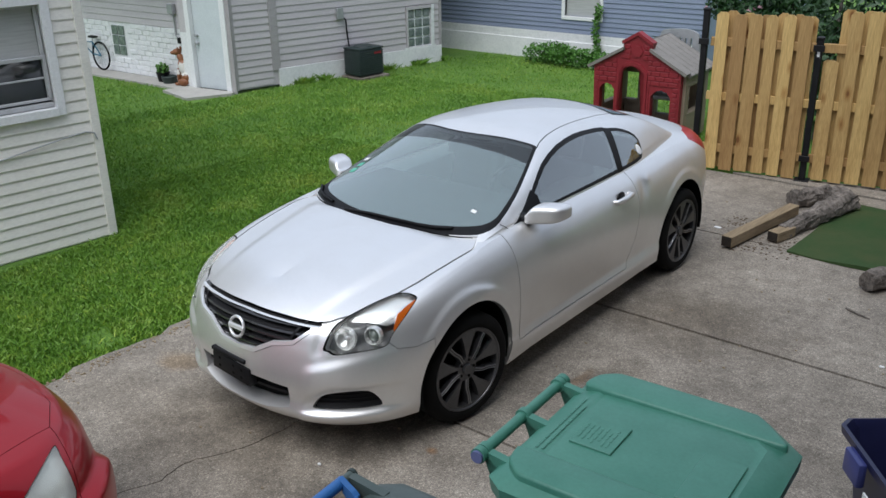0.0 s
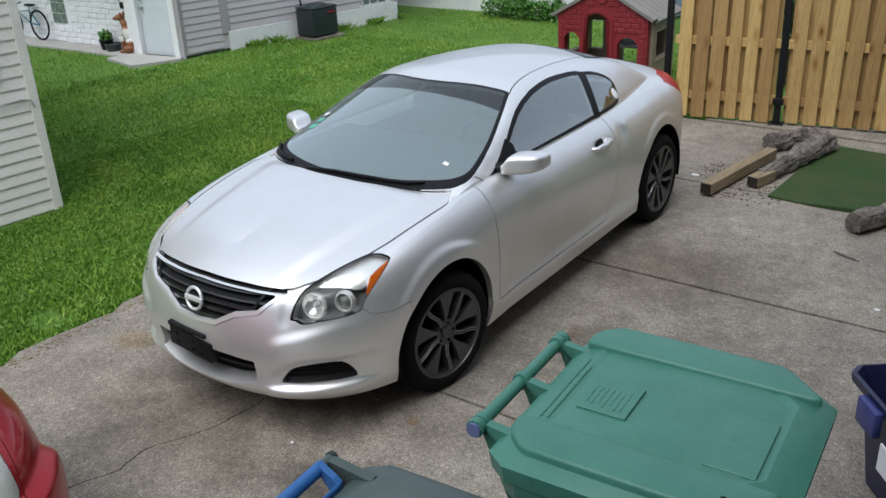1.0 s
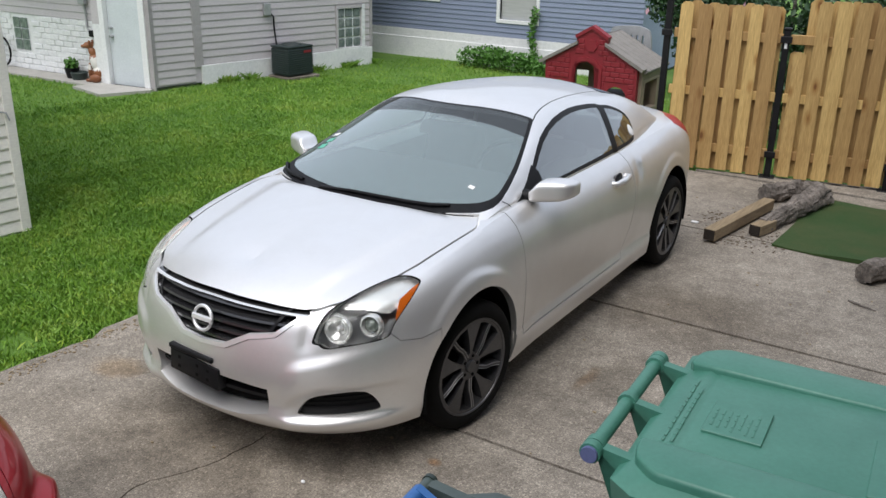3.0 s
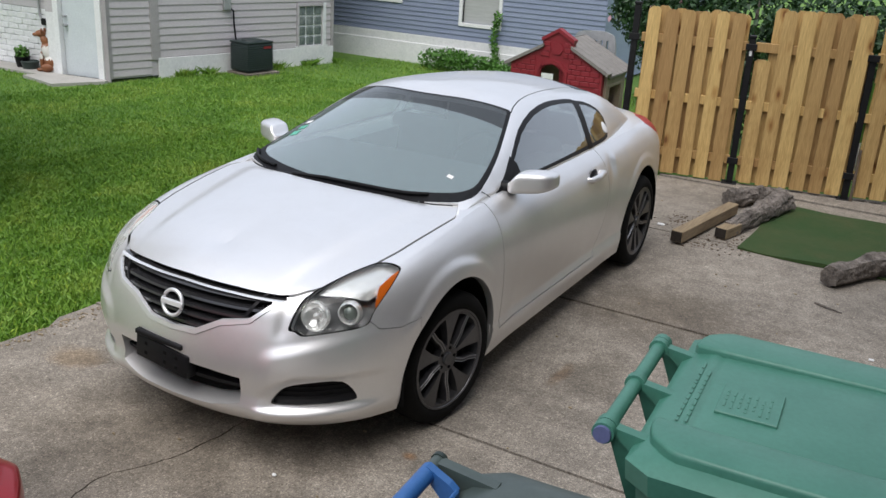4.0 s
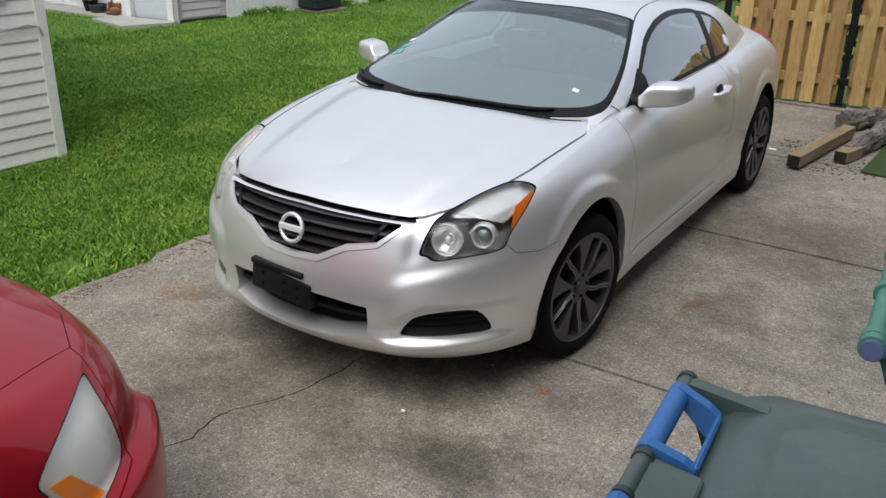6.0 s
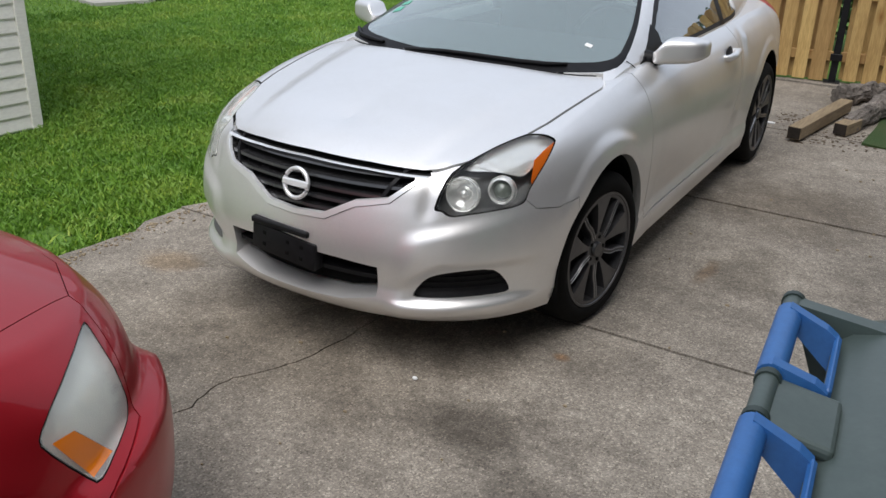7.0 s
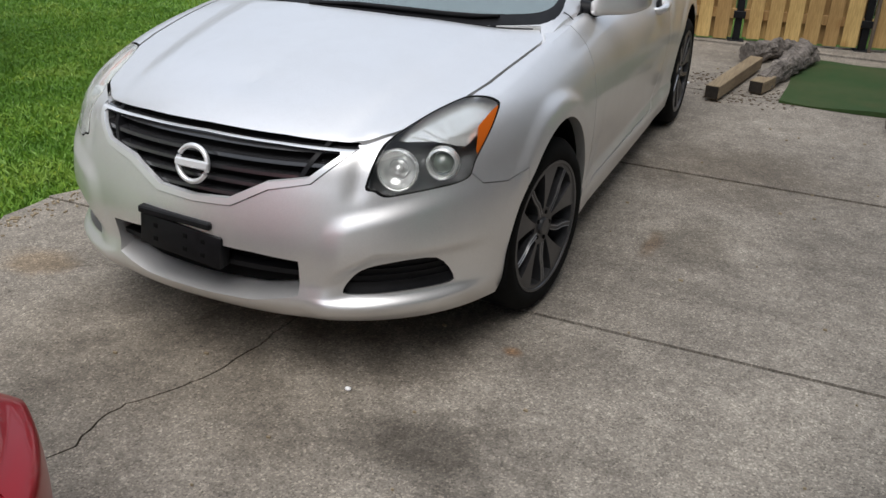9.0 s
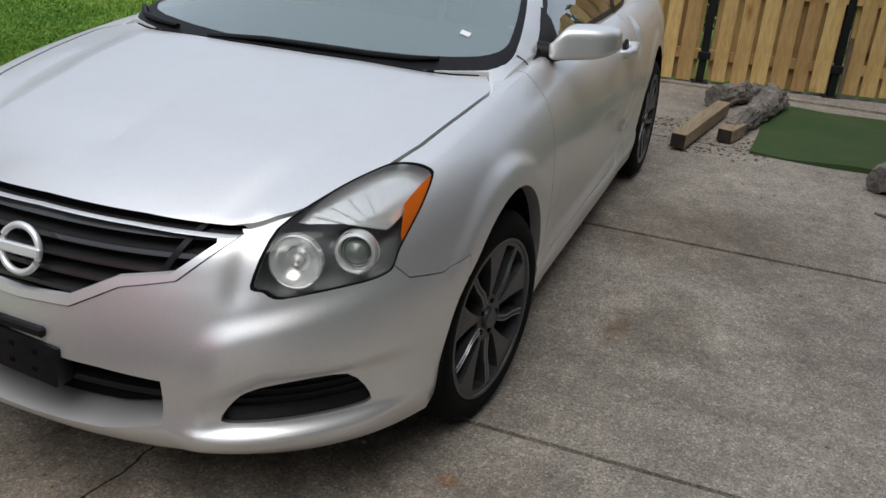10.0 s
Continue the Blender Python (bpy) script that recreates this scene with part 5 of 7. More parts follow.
for i in range(3):
    for j in range(4):
        w0, h0 = (gwin[1] - gwin[0]) / 3, (gwin[3] - gwin[2]) / 4
        mbox("glass_block", gw, M["glass_block"], HOUSE, -0.09, 0.0, gwin[0] + i * w0 + 0.012, gwin[0] + (i + 1) * w0 - 0.012, gwin[2] + j * h0 + 0.012, gwin[2] + (j + 1) * h0 - 0.012, bevel=0.012)
mbox("grout", gw, M["white_trim"], HOUSE, -0.085, -0.02, gwin[0], gwin[1], gwin[2], gwin[3])
mbox("frame", gw, M["white_trim"], HOUSE, 0.0, 0.03, gwin[1], gwin[1] + 0.06, gwin[2], gwin[3] + 0.05)
mbox("frame", gw, M["siding_grey"], HOUSE, 0.0, 0.03, gwin[0] - 0.04, gwin[0], gwin[2], gwin[3] + 0.05)
mbox("frame", gw, M["siding_grey"], HOUSE, 0.0, 0.03, gwin[0], gwin[1], gwin[3], gwin[3] + 0.05)
# end wall with the door
mbox("wall", gh, M["white_wall"], END, -1.05, -0.89, 0.0, 0.30, -0.1, 0.82)
mbox("wall", gh, M["siding_grey"], END, -1.05, -0.89, 0.0, 0.30, 0.82, 3.2)
mbox("wall", gh, M["siding_grey"], END, -0.10, -0.005, 0.006, 0.16, 0.0, 3.2)
mbox("wall", gh, M["siding_grey"], END, -0.89, -0.10, 0.0, 0.16, 2.1, 3.2)
dr = mbox("door", gh, M["door_paint"], END, -0.80, -0.17, 0.045, 0.09, -0.02, 2.0, bevel=0.004, label="plain white steel entrance door, closed")
mbox("frame", dr, M["white_trim"], END, -0.89, -0.80, -0.035, 0.05, -0.1, 2.1, bevel=0.004)
mbox("frame", dr, M["white_trim"], END, -0.17, -0.07, -0.035, 0.05, -0.1, 2.1, bevel=0.004)
mbox("corner_trim", gh, M["grey_trim"], END, -0.07, 0.012, -0.02, 0.005, -0.1, 3.2, bevel=0.003)
mbox("threshold", dr, M["cavity"], END, -0.80, -0.17, -0.01, 0.08, -0.10, -0.02)
for z, r in ((0.66, 0.022), (0.78, 0.018)):
    part("door_knob", rod([END @ Vector((-0.735, 0.05, z)), END @ Vector((-0.735, -0.015, z))], r, 12), M["metal_grey"], dr, smooth=50)
mbox("roof", gh, M["grey_trim"], HOUSE, -6.0, 0.35, -0.3, 4.3, 3.2, 3.3)
# set-back wing, block wall below siding
mbox("block_wall", gh, M["white_wall"], WING, -0.2, 0.0, -6.0, 0.35, -0.1, 0.82)
bwin = (-1.90, -1.54, 0.27, 0.77)
for j in range(10):
    for i in range(18):
        y0 = -3.25 + i * 0.20 + (0.10 if j % 2 else 0)
        z0 = j * 0.0835 - 0.02
        if y0 + 0.19 < 0.35 and not (bwin[0] - 0.19 < y0 < bwin[1] and bwin[2] - 0.07 < z0 < bwin[3]):
            mbox("brick", gh, M["white_wall"], WING, 0.0, 0.010 + 0.012 * ((i * 7 + j * 5) % 4) / 3, y0 + 0.001, y0 + 0.199, z0 + 0.002, z0 + 0.0815, bevel=0.009)
gw = mbox("window", gh, M["white_trim"], WING, 0.001, 0.004, *bwin, label="glass block basement window")
for i in range(2):
    for j in range(3):
        mbox("glass_block", gw, M["glass_block"], WING, 0.004, 0.02, bwin[0] + i * 0.18 + 0.008, bwin[0] + i * 0.18 + 0.172, bwin[2] + j * 0.166 + 0.006, bwin[2] + j * 0.166 + 0.16, bevel=0.008)
wing_wall = mbox("wall", gh, M["siding_grey"], WING, -0.2, 0.0, -6.0, 0.35, 0.82, 2.445)
# unseen roof, added with a deep overhang to shade the wing wall
mbox("roof", gh, M["grey_trim"], WING, -5.0, 0.95, -6.2, 0.3, 2.45, 2.55)
siding(wing_wall, WING, -6.0, 0.35, 0.82, 2.44, 0.102, M["siding_grey"])
mt = thing("meter_box", "grey outdoor utility box with conduit on the siding", "utility box")
mbox("box", mt, M["metal_grey"], WING, 0.02, 0.09, -0.24, -0.10, 1.05, 1.2, bevel=0.01)
part("conduit", rod([WING @ Vector((0.04, -0.15, z)) for z in (1.06, 0.9, 0.72)] + [WING @ Vector((0.05, -0.08, 0.66))], 0.014, 8), M["metal_grey"], mt, smooth=60)
mbox("vent", mt, M["black_trim"], WING, 0.02, 0.07, -0.10, -0.0, 0.60, 0.69, bevel=0.01)
# concrete walk and pad
walk_slab = thing("walkway", "pale concrete walkway beside the white block wall", "walkway", kind="structure")
part("slab", prism([tuple(WING @ Vector((0.03, -6, 0))), tuple(WING @ Vector((0.03, 0.30, 0))), tuple(WING @ Vector((0.42, 0.24, 0))), tuple(WING @ Vector((0.42, -6, 0)))], (0, 0, 1), -0.1, -0.012), M["pale_concrete"], walk_slab)
part("slab", prism([(-8.46, 4.45, 0), (-7.66, 4.29, 0), (-7.37, 4.90, 0), (-7.42, 4.99, 0), (-8.38, 4.84, 0)], (0, 0, 1), -0.1, -0.004), M["pale_concrete"], walk_slab)

# blue house
bh = thing("blue_house", "blue-grey vinyl-sided house with white foundation and windows", "house")
BLUE = pose(-2.3, 10.15, 0, 0, 0, -90.0)
bw = [(-2.52, -1.84, 0.73, 1.9), (-4.49, -3.77, 1.0, 1.9)]
bm = bmesh.new()
wall_boxes(bm, -9.0, 0.0, 0.0, 3.0, -0.2, 0.0, bw)
bmesh.ops.transform(bm, matrix=BLUE, verts=bm.verts)
wall = part("wall", bm, M["siding_blue"], bh)
mbox("foundation", bh, M["white_wall"], BLUE, 0.001, 0.03, -9.0, 0.0, -0.06, 0.30, bevel=0.005)
mbox("foundation", bh, M["white_wall"], BLUE, 0.001, 0.018, -9.0, 0.0, 0.30, 0.44)
siding(wall, BLUE, -9.0, 0.0, 0.44, 3.0, 0.078, M["siding_blue"], [(a - 0.06, b + 0.06, c - 0.06, d + 0.06) for a, b, c, d in bw])
for a, b, c, d in bw:
    w = mbox("window", bh, M["window_glass"], BLUE, -0.06, -0.05, a, b, c, d, label="white framed window")
    mbox("blind", w, M["blind"], BLUE, -0.048, -0.045, a, b, c, d)
    for dd in ((a - 0.06, a, c - 0.06, d), (b, b + 0.06, c - 0.06, d), (a, b, c - 0.06, c), (a, b, d, d + 0.06)):
        mbox("frame", w, M["white_trim"], BLUE, -0.06, 0.03, *dd, bevel=0.004)
mbox("wall", bh, M["siding_blue"], BLUE, -6.0, -0.2, -0.2, 0.0, 0.0, 3.0)
mbox("roof", bh, M["grey_trim"], BLUE, -6.2, 0.35, -9.3, 0.3, 3.0, 3.1)

# unseen house behind the camera; its dark wall and eave shade the coupe side
oh = thing("unseen_house", "unseen dark house wall put up to shade the coupe", "house")
mbox("wall", oh, M["unseen_wall"], Matrix.Identity(4), 3.95, 4.2, -9.2, 4.8, -0.1, 6.6)
mbox("roof_eave", oh, M["unseen_wall"], Matrix.Identity(4), 3.5, 4.4, -9.4, 5.0, 6.6, 6.8)


# ---------------------------------------------------------------- fence
def fence_y(x):
    return 5.38 + 0.165 * (x - 0.2)


FENCE = pose(0.2, 5.38, 0, 0, 0, math.degrees(math.atan(0.165)))


def picket_mesh(width, height):
    bm = prism([(-width / 2, 0, 0), (width / 2, 0, 0), (width / 2, 0, height - 0.03), (width / 2 - 0.03, 0, height), (-width / 2 + 0.03, 0, height), (-width / 2, 0, height - 0.03)], (0, 1, 0), -0.009, 0.009)
    me = bpy.data.meshes.new("picket")
    bm.to_mesh(me)
    bm.free()
    me.materials.append(M["picket"])
    return me


pm = [picket_mesh(w, 1.60) for w in (0.118, 0.126, 0.110)]


def fence_panel(name, x0, x1, label, low=0.0, tall=1.60, first_short=False):
    f = thing(name, label, "fence", FENCE, "wooden fence panels")
    n = int(round((x1 - x0) / 0.145))
    st = (x1 - x0) / n
    for row in (0, 1):
        for k in range(n + (1 if row else 0)):
            x = x0 + st * (k + (0.5 if row == 0 else 0.0)) + rng.uniform(-0.006, 0.006)
            if row == 1 and (k == 0 or k == n):
                x = x0 + 0.05 if k == 0 else x1 - 0.05
            p = new("picket", rng.choice(pm))
            p.parent = f
            h = (tall + rng.uniform(-0.012, 0.012)) / 1.60
            if first_short and k == 0:
                h = 1.17 / 1.60
            p.matrix_basis = Matrix.Translation((x, -0.033 if row == 0 else 0.033, 0.03 + low + rng.uniform(-0.006, 0.006))) @ Matrix.Rotation(radians(rng.uniform(-0.5, 0.5)), 4, "Y") @ Matrix.Diagonal((1, 1, h, 1))
    for z in (0.20, 0.74, 1.28):
        part("rail", boxed(x0 - 0.03, x1 + 0.03, -0.020, 0.020, z, z + 0.085, bevel=0.004), M["picket"], f)
    return f


fence_panel("wooden_fence", -0.335, 0.60, "new yellow pine shadowbox fence panel", 0.0, 1.58)
fence_panel("garden_gate", 0.72, 1.66, "new yellow pine fence gate, shut", 0.01, 1.63, True)
fence_panel("wooden_fence", 1.76, 2.9, "new yellow pine shadowbox fence panel", 0.02, 1.66)
for i, (x, h) in enumerate(((-0.43, 1.62), (0.655, 1.40), (1.70, 1.32), (2.96, 1.4))):
    p = thing("fence_post", "black square metal fence post with cap", "post", FENCE, "metal fence posts")
    part("post", boxed(x - 0.03, x + 0.03, -0.03, 0.03, -0.05, h, bevel=0.004), M["metal_black"], p)
    part("cap", boxed(x - 0.036, x + 0.036, -0.036, 0.036, h, h + 0.025, bevel=0.006), M["metal_black"], p)
    for z in (0.20, 1.28):
        part("bracket", boxed(x - 0.05, x + 0.05, -0.05, -0.03, z + 0.01, z + 0.07, bevel=0.003), M["metal_black"], p)
    if i == 1:
        part("tag", boxed(x - 0.012, x + 0.012, -0.034, -0.030, h - 0.16, h - 0.10), M["white_card"], p, "small white tag")
    part("base_plate", boxed(x - 0.07, x + 0.07, -0.07, 0.07, 0.0, 0.02, bevel=0.003), M["metal_black"], p)
hs = thing("garden_tool", "green and white pole leaning behind the gate post", "pole", FENCE)
part("pole", rod([(1.737, 0.03, 0.55), (1.752, 0.03, 1.1)], 0.012, 8), M["leaf"], hs)
part("pole_end", rod([(1.722, 0.03, 0.05), (1.737, 0.03, 0.55)], 0.012, 8), M["white_trim"], hs)
mt2 = thing("fence_stop", "rusty brown steel edge strip at the fence end", "post", FENCE)
part("strip", boxed(1.74, 1.765, -0.075, -0.045, 0.0, 0.5, bevel=0.003), M["soil"], mt2)

# ---------------------------------------------------------------- things on the drive
mat = thing("turf_mat", "green artificial turf mat lying on the concrete", "mat")
bm = bmesh.new()
n = 24
grid = []
for i in range(n + 1):
    row = []
    for j in range(n + 1):
        x, y = 1.40 + 1.35 * i / n, 3.50 + 1.52 * j / n
        z = 0.016 + 0.01 * noise.noise(Vector((x * 2.2, y * 2.2, 0))) + (0.012 * math.exp(-(j / 2.0)) * (0.5 + 0.5 * math.sin(x * 7)))
        row.append((x + 0.012 * math.sin(y * 5), y + 0.015 * math.sin(x * 6), max(z, 0.012)))
    grid.append(row)
top = sheet(bm, grid)
g = bmesh.ops.extrude_face_region(bm, geom=bm.faces[:])
for v in [v for v in g["geom"] if isinstance(v, bmesh.types.BMVert)]:
    v.co.z = 0.002
part("turf_surface", bm, M["turf"], mat, smooth=40)


def log_thing(pts, radii, label, cut=True):
    lg = thing("log", label, "log")
    bm = bmesh.new()
    n, m = 40, 90
    rings = []
    P = [Vector(p) for p in pts]
    for i in range(m + 1):
        u = i / m * (len(P) - 1)
        k = min(int(u), len(P) - 2)
        f = u - k
        c = P[k].lerp(P[k + 1], f)
        r = radii[k] * (1 - f) + radii[k + 1] * f
        d = (P[k + 1] - P[k]).normalized()
        a = d.cross(Vector((0, 0, 1))).normalized()
        b = a.cross(d)
        ring = []
        for q in range(n):
            t = q * math.tau / n
            e = 40 * i / m
            w = 1 + 0.34 * noise.noise(Vector((math.cos(t) * 1.3, math.sin(t) * 1.3, e * 0.17 + P[0].x * 9))) + 0.16 * noise.noise(Vector((math.cos(t) * 4, math.sin(t) * 4, e * 0.22 + P[0].y))) - 0.14 * max(0, noise.noise(Vector((math.cos(t) * 7, math.sin(t) * 7, e * 0.16 + 5)))) + 0.10 * noise.noise(Vector((math.cos(t) * 9, math.sin(t) * 9, e * 0.9)))
            w *= 1 + (0.25 * noise.noise(Vector((math.cos(t) * 3, math.sin(t) * 3, P[0].x))) if i > m - 4 or i < 3 else 0)
            v = c + (a * math.cos(t) + b * math.sin(t)) * r * w
            v.z = max(v.z, 0.004)
            ring.append(bm.verts.new(v))
        rings.append(ring)
    for r0, r1 in zip(rings, rings[1:]):
        for q in range(n):
            bm.faces.new((r0[q], r0[(q + 1) % n], r1[(q + 1) % n], r1[q]))
    bm.faces.new(rings[0]), bm.faces.new(rings[-1][::-1])
    part("bark", bm, M["bark"], lg, smooth=50)
    return lg


log_thing([(1.25, 3.82, 0.06), (1.36, 4.35, 0.08), (1.47, 4.88, 0.10)], [0.055, 0.085, 0.10], "weathered grey log lying on the driveway")
log_thing([(1.36, 5.05, 0.08), (1.2, 4.9, 0.085), (1.04, 4.62, 0.08)], [0.07, 0.08, 0.075], "short gnarled log stump beside timber")
log_thing([(2.10, 3.10, 0.075), (2.35, 3.55, 0.09), (2.75, 3.85, 0.10), (3.2, 3.9, 0.10)], [0.07, 0.085, 0.10, 0.12], "weathered grey log beside the turf mat")


def timber(name, x0, y0, x1, y1, w, h, z, label):
    t = thing(name, label, "timber")
    d = Vector((x1 - x0, y1 - y0, 0))
    m = Matrix.Translation((x0, y0, z)) @ Matrix.Rotation(math.atan2(d.y, d.x) - math.pi / 2, 4, "Z")
    part("plank", boxed(-w / 2, w / 2, 0, d.length, 0, h, bevel=0.004, m=m), M["beam"], t)
    part("cut_face", boxed(-w / 2 + 0.004, w / 2 - 0.004, -0.003, 0.002, 0.004, h - 0.004, m=m), M["beam_end"], t)


timber("timber_beam", 0.965, 3.30, 1.13, 4.42, 0.095, 0.09, 0.02, "square pale timber beam resting on rubble")
timber("timber_block", 1.215, 3.66, 1.28, 3.90, 0.10, 0.085, 0.01, "short weathered timber offcut")

chips = bmesh.new()
for cx, cy, s, k in ((0.86, 3.95, 0.10, 90), (1.02, 3.45, 0.08, 40), (1.25, 3.60, 0.14, 90), (1.42, 3.6, 0.06, 30)):
    for _ in range(k):
        x, y = rng.gauss(cx, s), rng.gauss(cy, s)
        r = rng.uniform(0.003, 0.010)
        box(chips, x - r, x + r, y - r * 0.6, y + r * 0.6, 0.0, r * 0.6, m=Matrix.Translation((x, y, 0)) @ Matrix.Rotation(rng.uniform(0, 3), 4, "Z") @ Matrix.Translation((-x, -y, 0)))
tagged(mesh_ob("bark_chips", chips, M["soil"]), "brown bark chips scattered by the logs", "chips", kind="stuff")
leaves = bmesh.new()
for _ in range(420):
    y = rng.uniform(-2.0, 1.6)
    x = -1.44 + abs(rng.gauss(0, 0.06)) - 0.03
    r = rng.uniform(0.003, 0.010)
    box(leaves, x - r, x + r, y - r * 0.5, y + r * 0.5, 0.001, 0.006, m=Matrix.Translation((x, y, 0)) @ Matrix.Rotation(rng.uniform(0, 3), 4, "Z") @ Matrix.Rotation(rng.uniform(-0.2, 0.2), 4, "X") @ Matrix.Translation((-x, -y, 0)))
for _ in range(110):
    x, y = rng.uniform(-1.2, 3.2), rng.uniform(-2.2, 5.0)
    r = rng.uniform(0.003, 0.009)
    box(leaves, x - r, x + r, y - r * 0.6, y + r * 0.6, 0.0, 0.006)
tagged(mesh_ob("dry_litter", leaves, M["dry_leaf"]), "dry leaf bits and grit on the concrete", "litter", kind="stuff")
peb = thing("pebble", "small white pebble on the concrete", "pebble")
bm = bmesh.new()
bmesh.ops.create_icosphere(bm, subdivisions=2, radius=1, matrix=Matrix.LocRotScale((0.478, -0.815, 0.006), None, (0.011, 0.008, 0.007)))
part("stone", bm, M["white_trim"], peb)
for x, y, s in ((0.72, 3.72, 0.03), (2.5, 2.0, 0.015)):
    pp = thing("paper_scrap", "small white paper scrap on the concrete", "litter")
    part("scrap", boxed(x - s, x + s, y - s * 0.6, y + s * 0.6, 0.001, 0.012, bevel=0.003), M["white_card"], pp)
tw = thing("twig", "thin brown twig on the concrete", "twig")
part("stem", rod([(2.08, 2.72, 0.008), (2.16, 2.67, 0.012), (2.26, 2.64, 0.008)], [0.008, 0.007, 0.004], 6), M["bark"], tw)


# ---------------------------------------------------------------- wheeled carts
def cart(name, label, m, body_mat, lid_mat, grip_mat, blue):
    c = thing(name, label, "waste cart", m)
    # local: handle along y at x = 0, lid towards +x
    H, LY, FX = (1.073, 0.0, 0.68) if blue else (1.095, 0.035, 0.63)
    outline = lambda z, g: [(0.10 + g, -0.30 + g), (0.16 + g, -0.34 + g), (FX - g, -0.34 + g), (0.77 - g, -0.22 + g), (0.77 - g, 0.22 - g), (FX - g, 0.34 - g), (0.16 + g, 0.34 - g), (0.10 + g, 0.30 - g)]
    bm = bmesh.new()
    rings = [[bm.verts.new((x, y, z)) for x, y in outline(z, g)] for z, g in ((0.04, 0.10), (0.5, 0.05), (H - 0.08, 0.015), (H - 0.06, 0.0), (H - 0.02, -0.005), (H, -0.005))]
    for a, b in zip(rings, rings[1:]):
        for i in range(8):
            bm.faces.new((a[i], a[(i + 1) % 8], b[(i + 1) % 8], b[i]))
    bm.faces.new(rings[0][::-1]), bm.faces.new(rings[-1])
    bd = part("bin_body", bm, body_mat, c, smooth=30)
    # lid: stepped and domed
    bm = bmesh.new()
    rings = []
    for z, g in ((H + 0.004, -0.03), (H + 0.055, -0.035), (H + 0.075, -0.01), (H + 0.082, 0.05), (H + 0.075, 0.065), (H + 0.077, 0.075)):
        rings.append([bm.verts.new((x, y * 1.04 + LY, z + (0.02 * (1 - ((x - 0.46) / 0.4) ** 2) if g > 0 else 0))) for x, y in outline(z, g)])
    for a, b in zip(rings, rings[1:]):
        for i in range(8):
            bm.faces.new((a[i], a[(i + 1) % 8], b[(i + 1) % 8], b[i]))
    bm.faces.new(rings[0][::-1]), bm.faces.new(rings[-1])
    ld = part("lid", bm, lid_mat, c, smooth=30)
    if not blue:
        for sg in (-1, 1):
            base = [(0.10, 0.215), (0.745, 0.215), (0.765, 0.235), (0.64, 0.350), (0.17, 0.350), (0.105, 0.300)]
            lo = [(x, sg * y + LY, H + 0.06) for x, y in base]
            band = prism(rounded(lo, 4, 0.12), (0, 0, 1), 0, 0.044)
            tops = [e for e in band.edges if all(v.co.z > H + 0.1 for v in e.verts) and len([f for f in e.link_faces if abs(f.normal.z) > 0.9]) == 1]
            bmesh.ops.bevel(band, geom=tops, offset=0.010, segments=3, affect="EDGES", profile=0.5)
            part("lid_band", band, lid_mat, ld, "raised moulded side band", 40)
        part("chip", boxed(-0.007, 0.007, -0.004, 0.004, 0, 0.003, bevel=0.001, m=Matrix.Translation((0.655, -0.262 + 0.0, H + 0.1035)) @ Matrix.Rotation(0.5, 4, "Z")), M["cavity"], ld, "small dark chip in the lid")
        zt = H + 0.0935
        rt = random.Random(12)

        def moulded(x, y0, y1, z, tall):
            y = y0
            while y < y1 - 0.01:
                w = min(rt.uniform(0.012, 0.034), y1 - y)
                part("moulded_line", boxed(x, x + tall, y, y + w, z, z + 0.0016, bevel=0.0005), lid_mat, ld)
                y += w + 0.007
        part("lid_panel", boxed(0.20, 0.34, -0.09, 0.07, H + 0.085, zt + 0.003, bevel=0.0015, m=Matrix.Translation((0, 0.02, 0))), lid_mat, ld, "raised moulded panel")
        part("lid_panel", boxed(0.57, 0.70, -0.15, 0.10, H + 0.085, zt + 0.0015, bevel=0.002), lid_mat, ld, "raised moulded panel")
        for k in range(7):
            moulded(0.212 + 0.0165 * k, -0.05 + rt.uniform(0, 0.025), 0.07 - rt.uniform(0, 0.03), zt + 0.003, 0.006)
        for k in range(2):
            moulded(0.128 + 0.020 * k, -0.15, 0.19 - 0.05 * k, H + 0.088 + 0.002 * k, 0.008)
    if blue:
        for pts in ([(0.33, 0.12), (0.37, 0.06), (0.38, 0.05)], [(0.50, 0.16), (0.53, 0.13), (0.58, 0.12)], [(0.44, -0.10), (0.46, -0.16)]):
            part("scratch", rod([(x, y, H + 0.0925) for x, y in pts], 0.0022, 5), M["cart_dark"], ld, "dark scratch")
    # handle
    hz = H + (0.092 if blue else 0.075)
    hd = new("handle")
    hd.parent = c
    part("grip", rod([(0.0, y, hz) for y in ((-0.312, 0.312) if blue else (-0.27, 0.27))], 0.0145 if blue else 0.0185, 14), grip_mat if not blue else lid_mat, hd, smooth=50)
    for y in (-0.262, -0.235, 0.0, 0.235, 0.262):
        if not blue:
            part("collar", rod([(0.0, y - 0.012, hz), (0.0, y + 0.012, hz)], 0.026, 14), grip_mat, hd, smooth=50)
    if not blue:
        part("end_cap", rod([(0.0, -0.283, hz), (0.0, -0.268, hz)], 0.0205, 14), M["end_cap"], hd, "blue plastic end cap", 50)
    for y in (-0.29, 0.29) if blue else (-0.24, 0.24, 0.0):
        part("bracket", prism([(0.0, y, hz + 0.012), (0.14, y, hz - 0.005), (0.13, y, hz - 0.22), (0.10, y, hz - 0.24), (0.085, y, hz - 0.06), (0.0, y, hz - 0.015)], (0, 1, 0), -0.014, 0.014), body_mat if not blue else lid_mat, hd)
